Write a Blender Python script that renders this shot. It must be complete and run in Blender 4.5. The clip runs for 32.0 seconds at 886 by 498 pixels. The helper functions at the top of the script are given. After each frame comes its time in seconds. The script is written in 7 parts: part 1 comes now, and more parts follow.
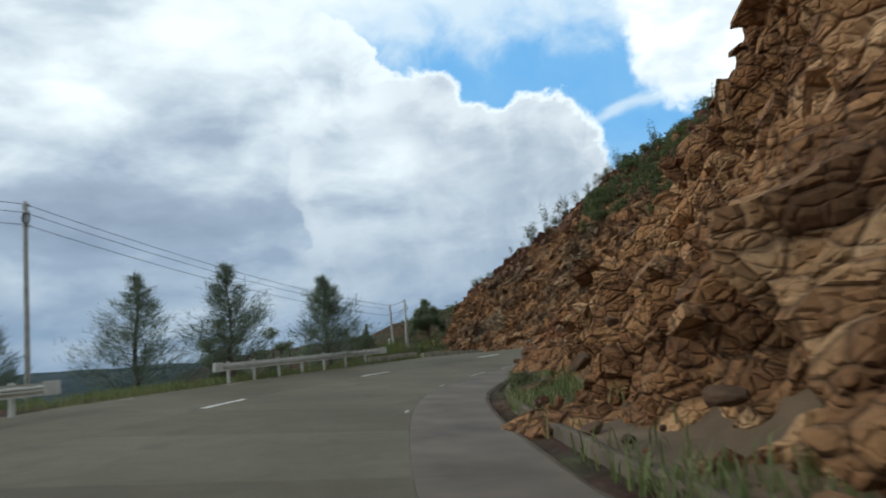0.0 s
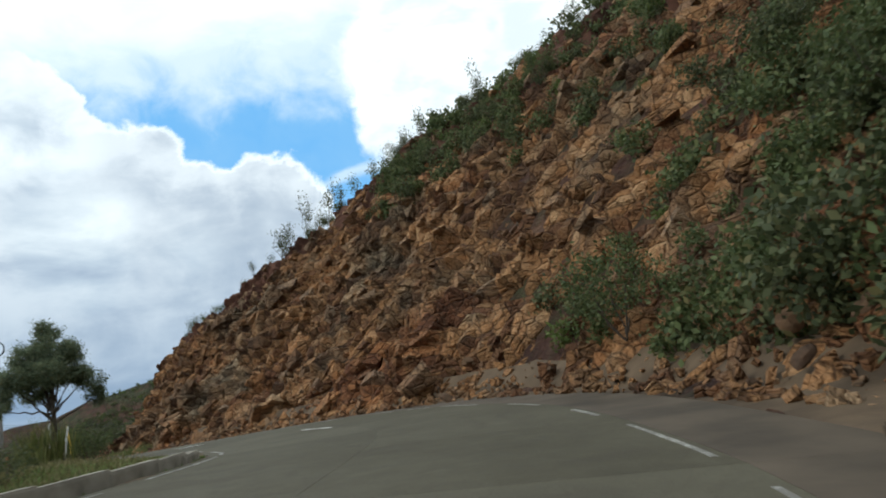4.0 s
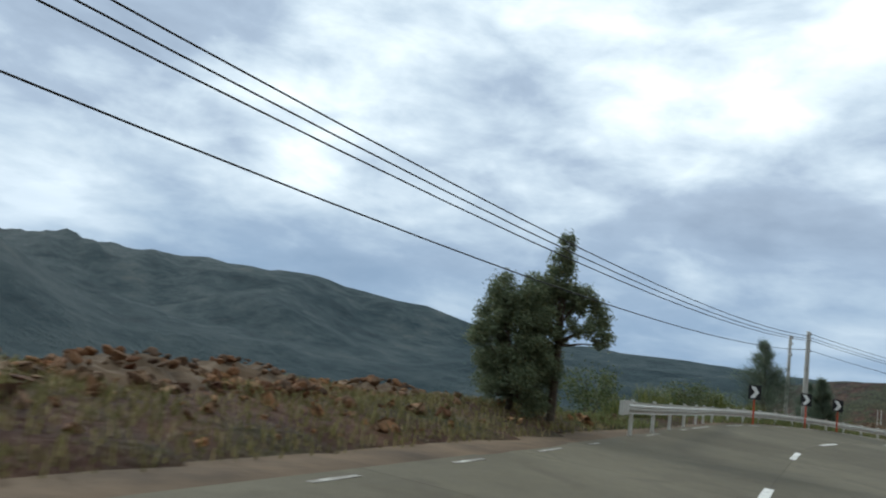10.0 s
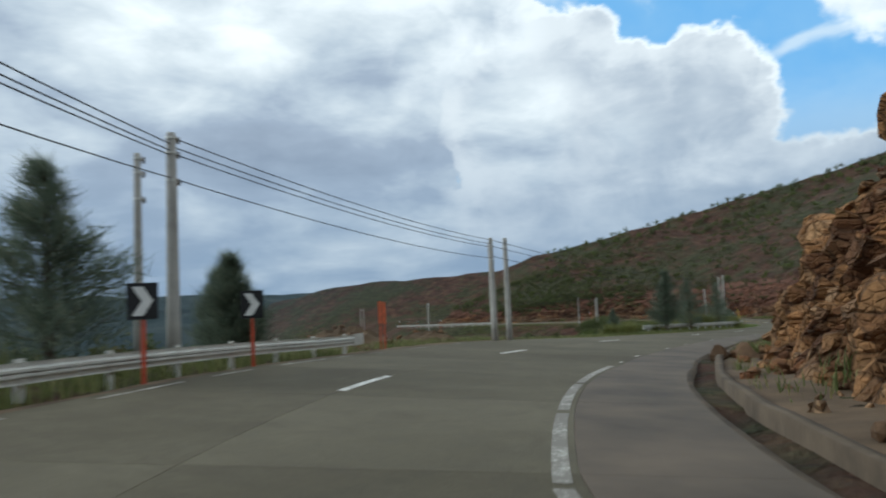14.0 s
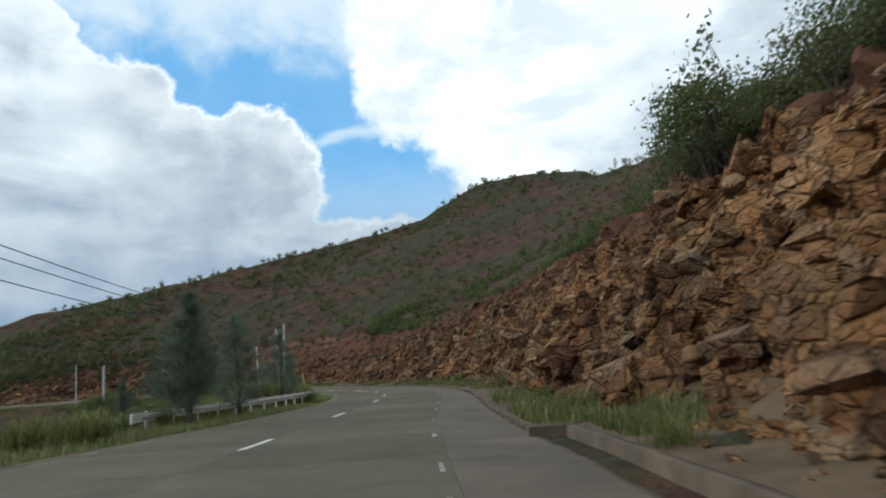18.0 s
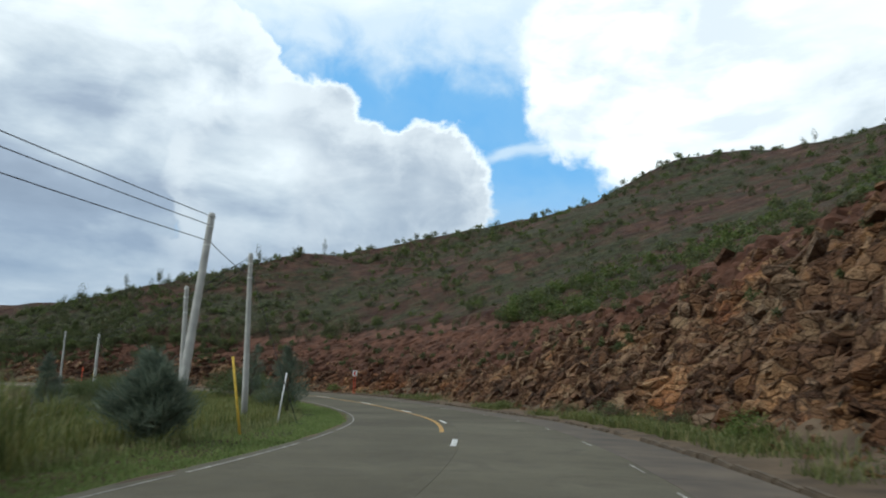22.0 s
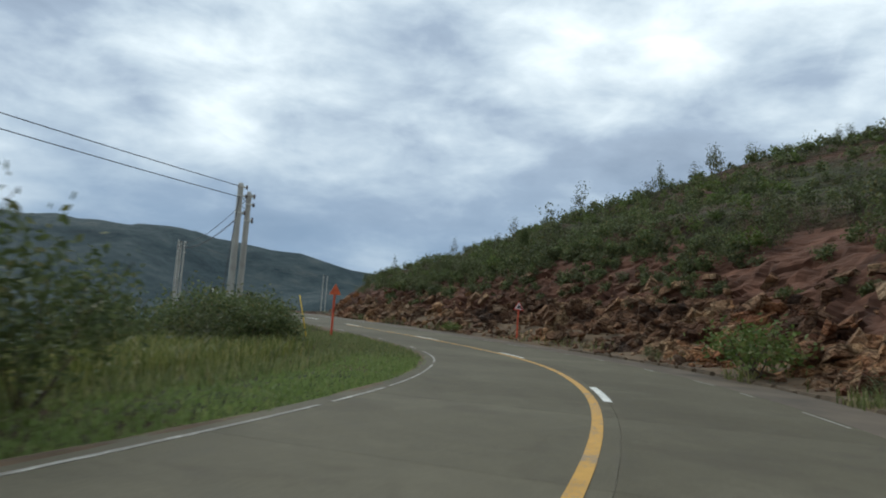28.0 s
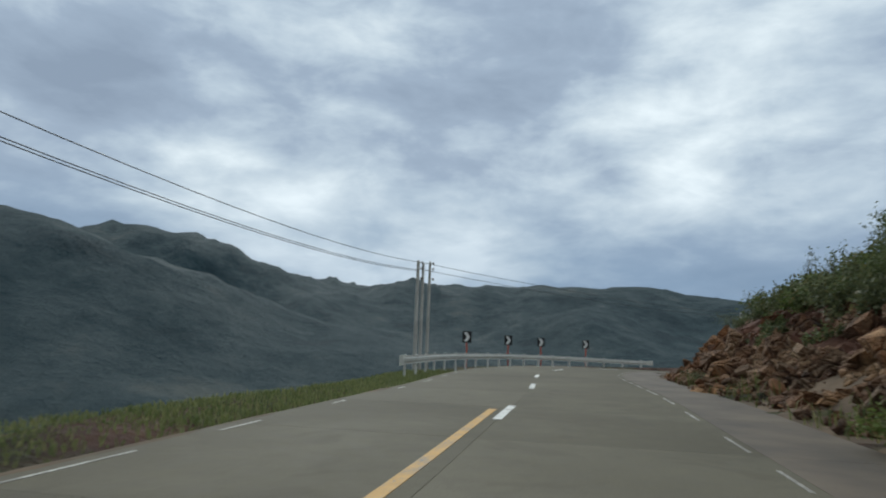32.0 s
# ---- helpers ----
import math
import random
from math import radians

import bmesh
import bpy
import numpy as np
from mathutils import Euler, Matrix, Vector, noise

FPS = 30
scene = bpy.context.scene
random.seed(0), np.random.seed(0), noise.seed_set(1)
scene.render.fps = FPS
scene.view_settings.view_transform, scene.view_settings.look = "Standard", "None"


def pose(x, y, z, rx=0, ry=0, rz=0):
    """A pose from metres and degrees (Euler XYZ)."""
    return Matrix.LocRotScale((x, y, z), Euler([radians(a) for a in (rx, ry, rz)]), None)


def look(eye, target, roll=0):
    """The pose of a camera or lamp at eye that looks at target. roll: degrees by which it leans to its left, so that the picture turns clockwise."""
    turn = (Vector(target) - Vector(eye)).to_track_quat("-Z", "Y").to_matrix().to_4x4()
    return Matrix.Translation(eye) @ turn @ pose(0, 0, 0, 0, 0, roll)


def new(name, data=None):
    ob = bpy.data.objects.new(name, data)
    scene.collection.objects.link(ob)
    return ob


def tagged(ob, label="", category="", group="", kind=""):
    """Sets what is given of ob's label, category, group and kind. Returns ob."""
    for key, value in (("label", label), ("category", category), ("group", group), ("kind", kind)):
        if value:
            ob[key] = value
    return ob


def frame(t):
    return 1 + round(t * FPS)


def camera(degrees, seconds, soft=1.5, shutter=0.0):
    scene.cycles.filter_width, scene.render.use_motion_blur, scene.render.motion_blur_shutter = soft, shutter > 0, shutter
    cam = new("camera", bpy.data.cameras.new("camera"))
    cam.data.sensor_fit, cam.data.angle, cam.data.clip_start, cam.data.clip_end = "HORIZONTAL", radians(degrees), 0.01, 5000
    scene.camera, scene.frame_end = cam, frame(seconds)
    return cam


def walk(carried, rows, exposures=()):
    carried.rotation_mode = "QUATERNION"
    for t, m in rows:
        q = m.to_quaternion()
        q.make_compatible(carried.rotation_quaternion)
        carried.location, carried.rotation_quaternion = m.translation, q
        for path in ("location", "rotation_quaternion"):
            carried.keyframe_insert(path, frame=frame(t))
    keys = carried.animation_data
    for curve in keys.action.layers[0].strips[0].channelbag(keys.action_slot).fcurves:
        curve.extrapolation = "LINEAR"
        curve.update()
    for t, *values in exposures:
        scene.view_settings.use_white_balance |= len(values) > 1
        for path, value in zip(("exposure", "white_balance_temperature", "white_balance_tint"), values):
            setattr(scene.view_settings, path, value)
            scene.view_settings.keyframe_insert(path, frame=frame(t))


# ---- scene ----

cam = camera(65.78, 32.0, soft=1.9, shutter=0.3)
ROWS = [
    (0.0, 0.000, 0.000, 1.300, 98.448, 5.920, 3.298),
    (0.5, -0.977, 4.777, 1.320, 99.579, 6.378, -1.182),
    (1.0, -1.857, 9.415, 1.346, 100.060, 6.534, -3.392),
    (1.5, -2.317, 14.002, 1.397, 100.617, 7.329, -5.559),
    (2.0, -2.521, 18.463, 1.449, 100.762, 7.728, -6.521),
    (2.5, -2.313, 22.782, 1.503, 100.671, 8.291, -7.068),
    (3.0, -1.697, 26.979, 1.568, 103.693, 10.284, -8.742),
    (3.5, -0.829, 30.921, 1.631, 100.960, 11.675, -17.256),
    (5.5, 3.701, 42.606, 1.916, 102.019, 1.301, -13.423),
    (6.0, 4.653, 45.815, 1.976, 101.978, -1.395, 8.586),
    (6.5, 5.093, 49.116, 2.034, 100.939, -2.926, 24.037),
    (7.0, 5.075, 52.352, 2.091, 99.490, -5.644, 41.246),
    (7.5, 4.654, 55.368, 2.144, 96.863, -7.445, 56.066),
    (8.0, 3.892, 58.217, 2.174, 96.379, -7.554, 62.427),
    (8.5, 2.850, 60.956, 2.161, 97.323, -8.141, 63.742),
    (9.0, 1.623, 63.713, 2.121, 96.967, -8.404, 64.015),
    (9.5, 0.308, 66.614, 2.060, 97.436, -8.533, 60.545),
    (10.0, -1.080, 69.659, 1.986, 98.084, -7.739, 54.038),
    (10.5, -2.522, 72.846, 1.903, 96.212, -4.113, 51.225),
    (11.0, -3.861, 76.117, 1.815, 95.590, -2.436, 48.884),
    (11.5, -5.016, 78.997, 1.732, 95.628, -1.967, 46.584),
    (12.0, -6.209, 82.112, 1.662, 95.763, -1.413, 41.112),
    (12.5, -7.440, 85.821, 1.607, 95.854, 0.545, 34.590),
    (13.0, -8.635, 89.214, 1.565, 95.420, 1.530, 27.464),
    (13.5, -9.839, 92.513, 1.556, 94.898, 2.439, 21.302),
    (14.0, -10.771, 95.445, 1.544, 94.478, 2.595, 15.284),
    (14.5, -11.314, 98.900, 1.512, 95.907, 3.241, 0.991),
    (15.0, -11.419, 102.595, 1.452, 96.746, 4.301, -2.798),
    (15.5, -11.772, 106.396, 1.347, 97.239, 4.488, -7.007),
    (17.5, -9.962, 123.433, 0.664, 98.297, 4.027, -19.235),
    (18.0, -8.515, 128.243, 0.510, 98.104, 3.909, -21.386),
    (18.5, -6.919, 133.209, 0.347, 98.259, 3.066, -20.242),
    (19.0, -5.226, 138.192, 0.162, 100.184, 1.807, -17.002),
    (19.5, -3.573, 143.118, -0.050, 100.406, 1.066, -14.453),
    (20.0, -1.872, 148.130, -0.269, 100.299, 0.930, -13.692),
    (20.5, 0.166, 153.475, -0.473, 100.319, 1.009, -12.962),
    (21.0, 1.934, 158.906, -0.703, 100.363, 1.029, -12.154),
    (21.5, 3.817, 164.481, -0.935, 100.163, -0.217, -10.306),
    (22.0, 5.384, 170.102, -1.150, 99.781, -1.370, -8.355),
    (22.5, 6.874, 175.712, -1.355, 99.327, -2.867, -5.691),
    (23.0, 8.182, 181.261, -1.553, 99.122, -3.356, -3.823),
    (23.5, 9.512, 186.908, -1.742, 98.732, -4.063, 0.367),
    (24.0, 10.375, 192.290, -1.926, 98.399, -4.566, 4.751),
    (24.5, 10.925, 197.506, -2.095, 98.016, -4.641, 9.733),
    (25.0, 10.998, 202.532, -2.254, 97.830, -4.810, 13.100),
    (25.5, 10.908, 207.495, -2.405, 97.183, -4.978, 18.809),
    (26.0, 10.520, 212.276, -2.541, 96.685, -4.268, 23.724),
    (26.5, 9.818, 216.956, -2.648, 96.017, -3.599, 32.281),
    (28.5, 3.218, 233.557, -2.598, 94.975, -4.550, 49.782),
    (29.0, 0.960, 237.246, -2.646, 96.001, -4.026, 51.283),
    (29.5, -1.560, 240.650, -2.707, 96.749, -4.050, 58.755),
    (30.0, -4.362, 243.669, -2.766, 98.221, -4.172, 63.861),
    (30.5, -7.423, 246.358, -2.820, 97.852, -2.252, 70.388),
    (31.0, -10.604, 248.738, -2.866, 97.971, -1.583, 74.011),
    (31.5, -14.043, 250.657, -2.889, 97.903, -1.914, 80.816),
    (32.0, -17.663, 252.284, -2.888, 97.451, -2.026, 86.822),
]
walk(cam, [(t, pose(x, y, z, rx, ry, rz)) for t, x, y, z, rx, ry, rz in ROWS], [(t, v, 6030, 3.0) for t, v in ((0, -0.1), (3.5, 0.0), (5, 0.2), (6, 0.4), (7, -0.05), (8.2, 0.22), (9, 0.32), (10, 0.15), (11, 0.0), (12.5, -0.12), (15, -0.06), (20, -0.1), (24, -0.02), (29, 0.0), (32, -0.16))])

# ---- daylight: broken cloud, soft sun behind it ----
SUN_EL, SUN_AZ = radians(30), radians(262)
world = bpy.data.worlds.new("sky")
scene.world = world
world.use_nodes = True
wn, wl = world.node_tree.nodes, world.node_tree.links
wn.clear()


def wnode(kind, **props):
    n = wn.new(kind)
    for key, value in props.items():
        if key in n.inputs:
            n.inputs[key].default_value = value
    return n


def wmath(op, a, b=0.0, c=0.0):
    n = wn.new("ShaderNodeMath")
    n.operation = op
    for sock, v in zip(n.inputs, (a, b, c)):
        if isinstance(v, (int, float)):
            sock.default_value = v
        else:
            wl.new(v, sock)
    return n.outputs[0]


def wramp(fac, stops):
    n = wn.new("ShaderNodeValToRGB")
    wl.new(fac, n.inputs[0])
    el = n.color_ramp.elements
    el[0].position, el[0].color = stops[0][0], (*stops[0][1], 1)
    el[1].position, el[1].color = stops[-1][0], (*stops[-1][1], 1)
    for p, c in stops[1:-1]:
        e = el.new(p)
        e.color = (*c, 1)
    return n.outputs[0]


def wmix(fac, a, b):
    n = wn.new("ShaderNodeMix")
    n.data_type = "RGBA"
    if isinstance(fac, (int, float)):
        n.inputs[0].default_value = fac
    else:
        wl.new(fac, n.inputs[0])
    for sock, v in ((n.inputs[6], a), (n.inputs[7], b)):
        if isinstance(v, tuple):
            sock.default_value = (*v, 1)
        else:
            wl.new(v, sock)
    return n.outputs[2]


sky = wn.new("ShaderNodeTexSky")
sky.sky_type, sky.sun_disc = "NISHITA", False
sky.sun_elevation, sky.sun_rotation = SUN_EL, SUN_AZ
tc = wn.new("ShaderNodeTexCoord")
sep = wn.new("ShaderNodeSeparateXYZ")
wl.new(tc.outputs["Generated"], sep.inputs[0])
dx, dy, dz = sep.outputs
up = wmath("MAXIMUM", dz, 0.0)
# cloud layers are flat sheets overhead, so they draw together towards the horizon
inv = wmath("DIVIDE", 1.0, wmath("ADD", up, 0.22))
flat = wn.new("ShaderNodeCombineXYZ")
wl.new(wmath("MULTIPLY", dx, inv), flat.inputs[0])
wl.new(wmath("MULTIPLY", dy, inv), flat.inputs[1])
wl.new(wmath("MULTIPLY", up, 1.1), flat.inputs[2])


def wnoise(vec, scale, detail, rough, dist=0.0):
    n = wn.new("ShaderNodeTexNoise")
    n.inputs["Scale"].default_value, n.inputs["Detail"].default_value = scale, detail
    n.inputs["Roughness"].default_value, n.inputs["Distortion"].default_value = rough, dist
    wl.new(vec, n.inputs["Vector"])
    return n.outputs["Fac"]


def toward(x, y, z, inner, outer):
    """1 inside a cone about a direction, 0 outside it."""
    v = Vector((x, y, z)).normalized()
    dot = wmath("ADD", wmath("ADD", wmath("MULTIPLY", dx, v.x), wmath("MULTIPLY", dy, v.y)), wmath("MULTIPLY", dz, v.z))
    m = wn.new("ShaderNodeMapRange")
    m.interpolation_type = "SMOOTHSTEP"
    wl.new(dot, m.inputs[0])
    m.inputs[1].default_value, m.inputs[2].default_value = math.cos(radians(outer)), math.cos(radians(inner))
    return m.outputs[0]


# cloud banks seen from the side lie in layers
strat = wn.new("ShaderNodeCombineXYZ")
wl.new(dx, strat.inputs[0])
wl.new(dy, strat.inputs[1])
wl.new(wmath("MULTIPLY", up, 2.3), strat.inputs[2])
big = wnoise(flat.outputs[0], 0.85, 5.0, 0.46, 0.4)
fine = wnoise(flat.outputs[0], 2.0, 6.0, 0.5, 0.3)
heap = wnoise(strat.outputs[0], 2.6, 8.0, 0.50, 0.25)
puff = wnoise(strat.outputs[0], 7.5, 8.0, 0.55, 0.25)
curl = wnoise(tc.outputs["Generated"], 15.0, 7.0, 0.56, 0.4)
crisp = wnoise(tc.outputs["Generated"], 38.0, 6.0, 0.6, 0.2)
tone = wmath("ADD", wmath("MULTIPLY", big, 0.26), wmath("ADD", wmath("MULTIPLY", fine, 0.16), wmath("ADD", wmath("MULTIPLY", heap, 0.34), wmath("MULTIPLY", puff, 0.24))))
# contrast, then brighter towards the blue gap and over the cliff
tone = wmath("ADD", wmath("MULTIPLY", wmath("SUBTRACT", tone, 0.5), 2.1), wmath("ADD", 0.42, wmath("MULTIPLY", wmath("MINIMUM", up, 0.6), 0.34)))
bright = toward(0.34, 0.84, 0.42, 8, 46)
tone = wmath("ADD", tone, wmath("ADD", wmath("MULTIPLY", bright, 0.20), wmath("MULTIPLY", toward(-0.96, -0.12, 0.17, 3, 20), 0.13)))
tone = wmath("SUBTRACT", tone, wmath("MULTIPLY", toward(-0.88, -0.05, 0.48, 6, 26), 0.13))
tone = wmath("SUBTRACT", tone, wmath("MULTIPLY", toward(-0.22, 0.93, 0.20, 4, 20), 0.06))
# plane coordinates about the blue gap, which the clouds round it are laid out on
mid_ = Vector((0.11, 0.918, 0.38)).normalized()
side_ = Vector((mid_.y, -mid_.x, 0)).normalized()
rise = side_.cross(mid_)


def along_axis(v):
    return wmath("ADD", wmath("ADD", wmath("MULTIPLY", dx, v.x), wmath("MULTIPLY", dy, v.y)), wmath("MULTIPLY", dz, v.z))


depth_ = wmath("MAXIMUM", along_axis(mid_), 0.05)
ga, gb = wmath("DIVIDE", along_axis(side_), depth_), wmath("DIVIDE", along_axis(rise), depth_)
ruffle = wmath("ADD", wmath("MULTIPLY", wmath("SUBTRACT", puff, 0.5), 0.07), wmath("ADD", wmath("MULTIPLY", wmath("SUBTRACT", curl, 0.5), 0.075), wmath("MULTIPLY", wmath("SUBTRACT", crisp, 0.5), 0.030)))


def heaps(discs):
    """How far a direction lies outside a bank of rounded cloud heads."""
    out = None
    for ca, cb, r in discs:
        q = wmath("SUBTRACT", wmath("SQRT", wmath("ADD", wmath("POWER", wmath("ABSOLUTE", wmath("SUBTRACT", ga, ca)), 2.0), wmath("POWER", wmath("ABSOLUTE", wmath("SUBTRACT", gb, cb)), 2.0))), r)
        out = q if out is None else wmath("MINIMUM", out, q)
    return out


def eased(v, lo, hi):
    m = wn.new("ShaderNodeMapRange")
    m.interpolation_type = "SMOOTHSTEP"
    wl.new(v, m.inputs[0])
    m.inputs[1].default_value, m.inputs[2].default_value = lo, hi
    return m.outputs[0]


tower = wmath("ADD", wmath("MINIMUM", heaps([(-0.295, 0.03, 0.075), (-0.255, -0.01, 0.06), (-0.40, 0.02, 0.12), (-0.27, -0.13, 0.10)]), wmath("ADD", ga, 0.36)), ruffle)
bench = wmath("ADD", wmath("MINIMUM", heaps([(-0.115, -0.165, 0.13), (-0.005, -0.135, 0.09), (-0.20, -0.10, 0.115), (-0.24, -0.20, 0.14), (-0.30, -0.11, 0.09), (0.035, -0.16, 0.055)]), wmath("ADD", gb, 0.205)), wmath("MULTIPLY", ruffle, 0.8))
lit = wmath("ADD", wmath("MINIMUM", heaps([(0.245, 0.06, 0.115), (0.225, 0.01, 0.080), (0.32, -0.035, 0.09), (0.375, -0.11, 0.085)]), wmath("SUBTRACT", 0.36, ga)), ruffle)
# the banks stand before one another: white tower, grey bench below it, blown-out bank to the east
cloud = wramp(tone, [(0.26, (0.36, 0.42, 0.53)), (0.42, (0.47, 0.54, 0.66)), (0.52, (0.66, 0.73, 0.82)), (0.62, (0.88, 0.93, 0.98)), (0.76, (1.22, 1.24, 1.25))])
wisp = wmath("MULTIPLY", eased(ga, 0.055, 0.10), 0.75)
veil = wmath("MAXIMUM", eased(wmath("ADD", gb, wmath("MULTIPLY", wmath("SUBTRACT", curl, 0.5), 0.16)), 0.005, 0.105), wmath("MULTIPLY", wisp, eased(wmath("ABSOLUTE", wmath("ADD", wmath("SUBTRACT", gb, wmath("MULTIPLY", ga, 0.20)), wmath("ADD", 0.103, wmath("MULTIPLY", wmath("SUBTRACT", puff, 0.5), 0.05)))), 0.013, 0.001)))
low_veil = eased(wmath("ADD", gb, wmath("MULTIPLY", wmath("SUBTRACT", puff, 0.5), 0.08)), -0.10, -0.19)
scaled = wn.new("ShaderNodeVectorMath")
scaled.operation = "SCALE"
scaled.inputs["Scale"].default_value = 0.06
wl.new(sky.outputs[0], scaled.inputs[0])
blue = wmix(0.85, scaled.outputs[0], wmix(wmath("MULTIPLY", curl, 0.45), (0.20, 0.58, 1.10), (0.60, 0.88, 1.12)))
blue = wmix(wmath("MULTIPLY", veil, 0.80), blue, (1.02, 1.08, 1.12))
blue = wmix(wmath("MULTIPLY", low_veil, 0.45), blue, (0.70, 0.86, 1.0))
open_ = wmath("MULTIPLY", eased(lit, 0.0, 0.030), wmath("MULTIPLY", eased(tower, 0.0, 0.010), eased(bench, 0.0, 0.012)))
open_ = wmath("MULTIPLY", open_, wmath("MULTIPLY", eased(wmath("SUBTRACT", gb, wmath("MULTIPLY", wmath("SUBTRACT", puff, 0.5), 0.2)), 0.17, 0.09), eased(along_axis(mid_), 0.6, 0.7)))
near_ = eased(along_axis(mid_), 0.80, 0.93)
rim = wmath("MULTIPLY", wmath("MULTIPLY", near_, eased(gb, -0.10, 0.0)), wmath("MULTIPLY", eased(tower, -0.12, -0.01), eased(curl, 0.2, 0.6)))
bank_ = wmix(wmath("MULTIPLY", rim, 0.85), cloud, (1.18, 1.20, 1.22))
shade_ = wmath("MULTIPLY", near_, wmath("MULTIPLY", wmath("MULTIPLY", eased(bench, 0.004, -0.006), eased(bench, -0.16, -0.06)), eased(tower, -0.06, 0.02)))
body = wmix(eased(wmath("ADD", wmath("ADD", wmath("MULTIPLY", puff, 0.55), wmath("MULTIPLY", curl, 0.45)), wmath("ADD", wmath("MULTIPLY", eased(bench, -0.06, 0.0), 0.16), wmath("MULTIPLY", ga, -0.5))), 0.34, 0.80), (0.46, 0.53, 0.64), (0.95, 0.98, 1.02))
bank_ = wmix(wmath("MULTIPLY", shade_, 0.9), bank_, body)
bank_ = wmix(wmath("MULTIPLY", near_, wmath("MULTIPLY", eased(lit, 0.03, -0.02), eased(ga, 0.75, 0.40))), bank_, wmix(eased(puff, 0.38, 0.60), (0.98, 1.03, 1.08), (1.34, 1.34, 1.34)))
heaven = wmix(open_, bank_, blue)
# rain haze lies blue-grey along the horizon
haze = wramp(up, [(0.0, (1, 1, 1)), (0.10, (0.72, 0.72, 0.72)), (0.24, (0, 0, 0))])
hazef = wn.new("ShaderNodeSeparateXYZ")
wl.new(haze, hazef.inputs[0])
hz = wmath("MULTIPLY", hazef.outputs[0], wmath("SUBTRACT", 1.15, wmath("MULTIPLY", fine, 0.75)))
heaven = wmix(wmath("MULTIPLY", hz, 0.92), heaven, (0.27, 0.38, 0.54))
bg = wn.new("ShaderNodeBackground")
wl.new(heaven, bg.inputs[0])
bg.inputs[1].default_value = 0.92
wo = wn.new("ShaderNodeOutputWorld")
wl.new(bg.outputs[0], wo.inputs[0])

lamp = bpy.data.lights.new("sun", "SUN")
lamp.energy, lamp.angle, lamp.color = 1.65, radians(16), (1.0, 0.955, 0.88)
new("sun", lamp).matrix_world = look((0, 0, 60), (-math.sin(SUN_AZ) * 40, -math.cos(SUN_AZ) * 40, 60 - math.tan(SUN_EL) * 40))


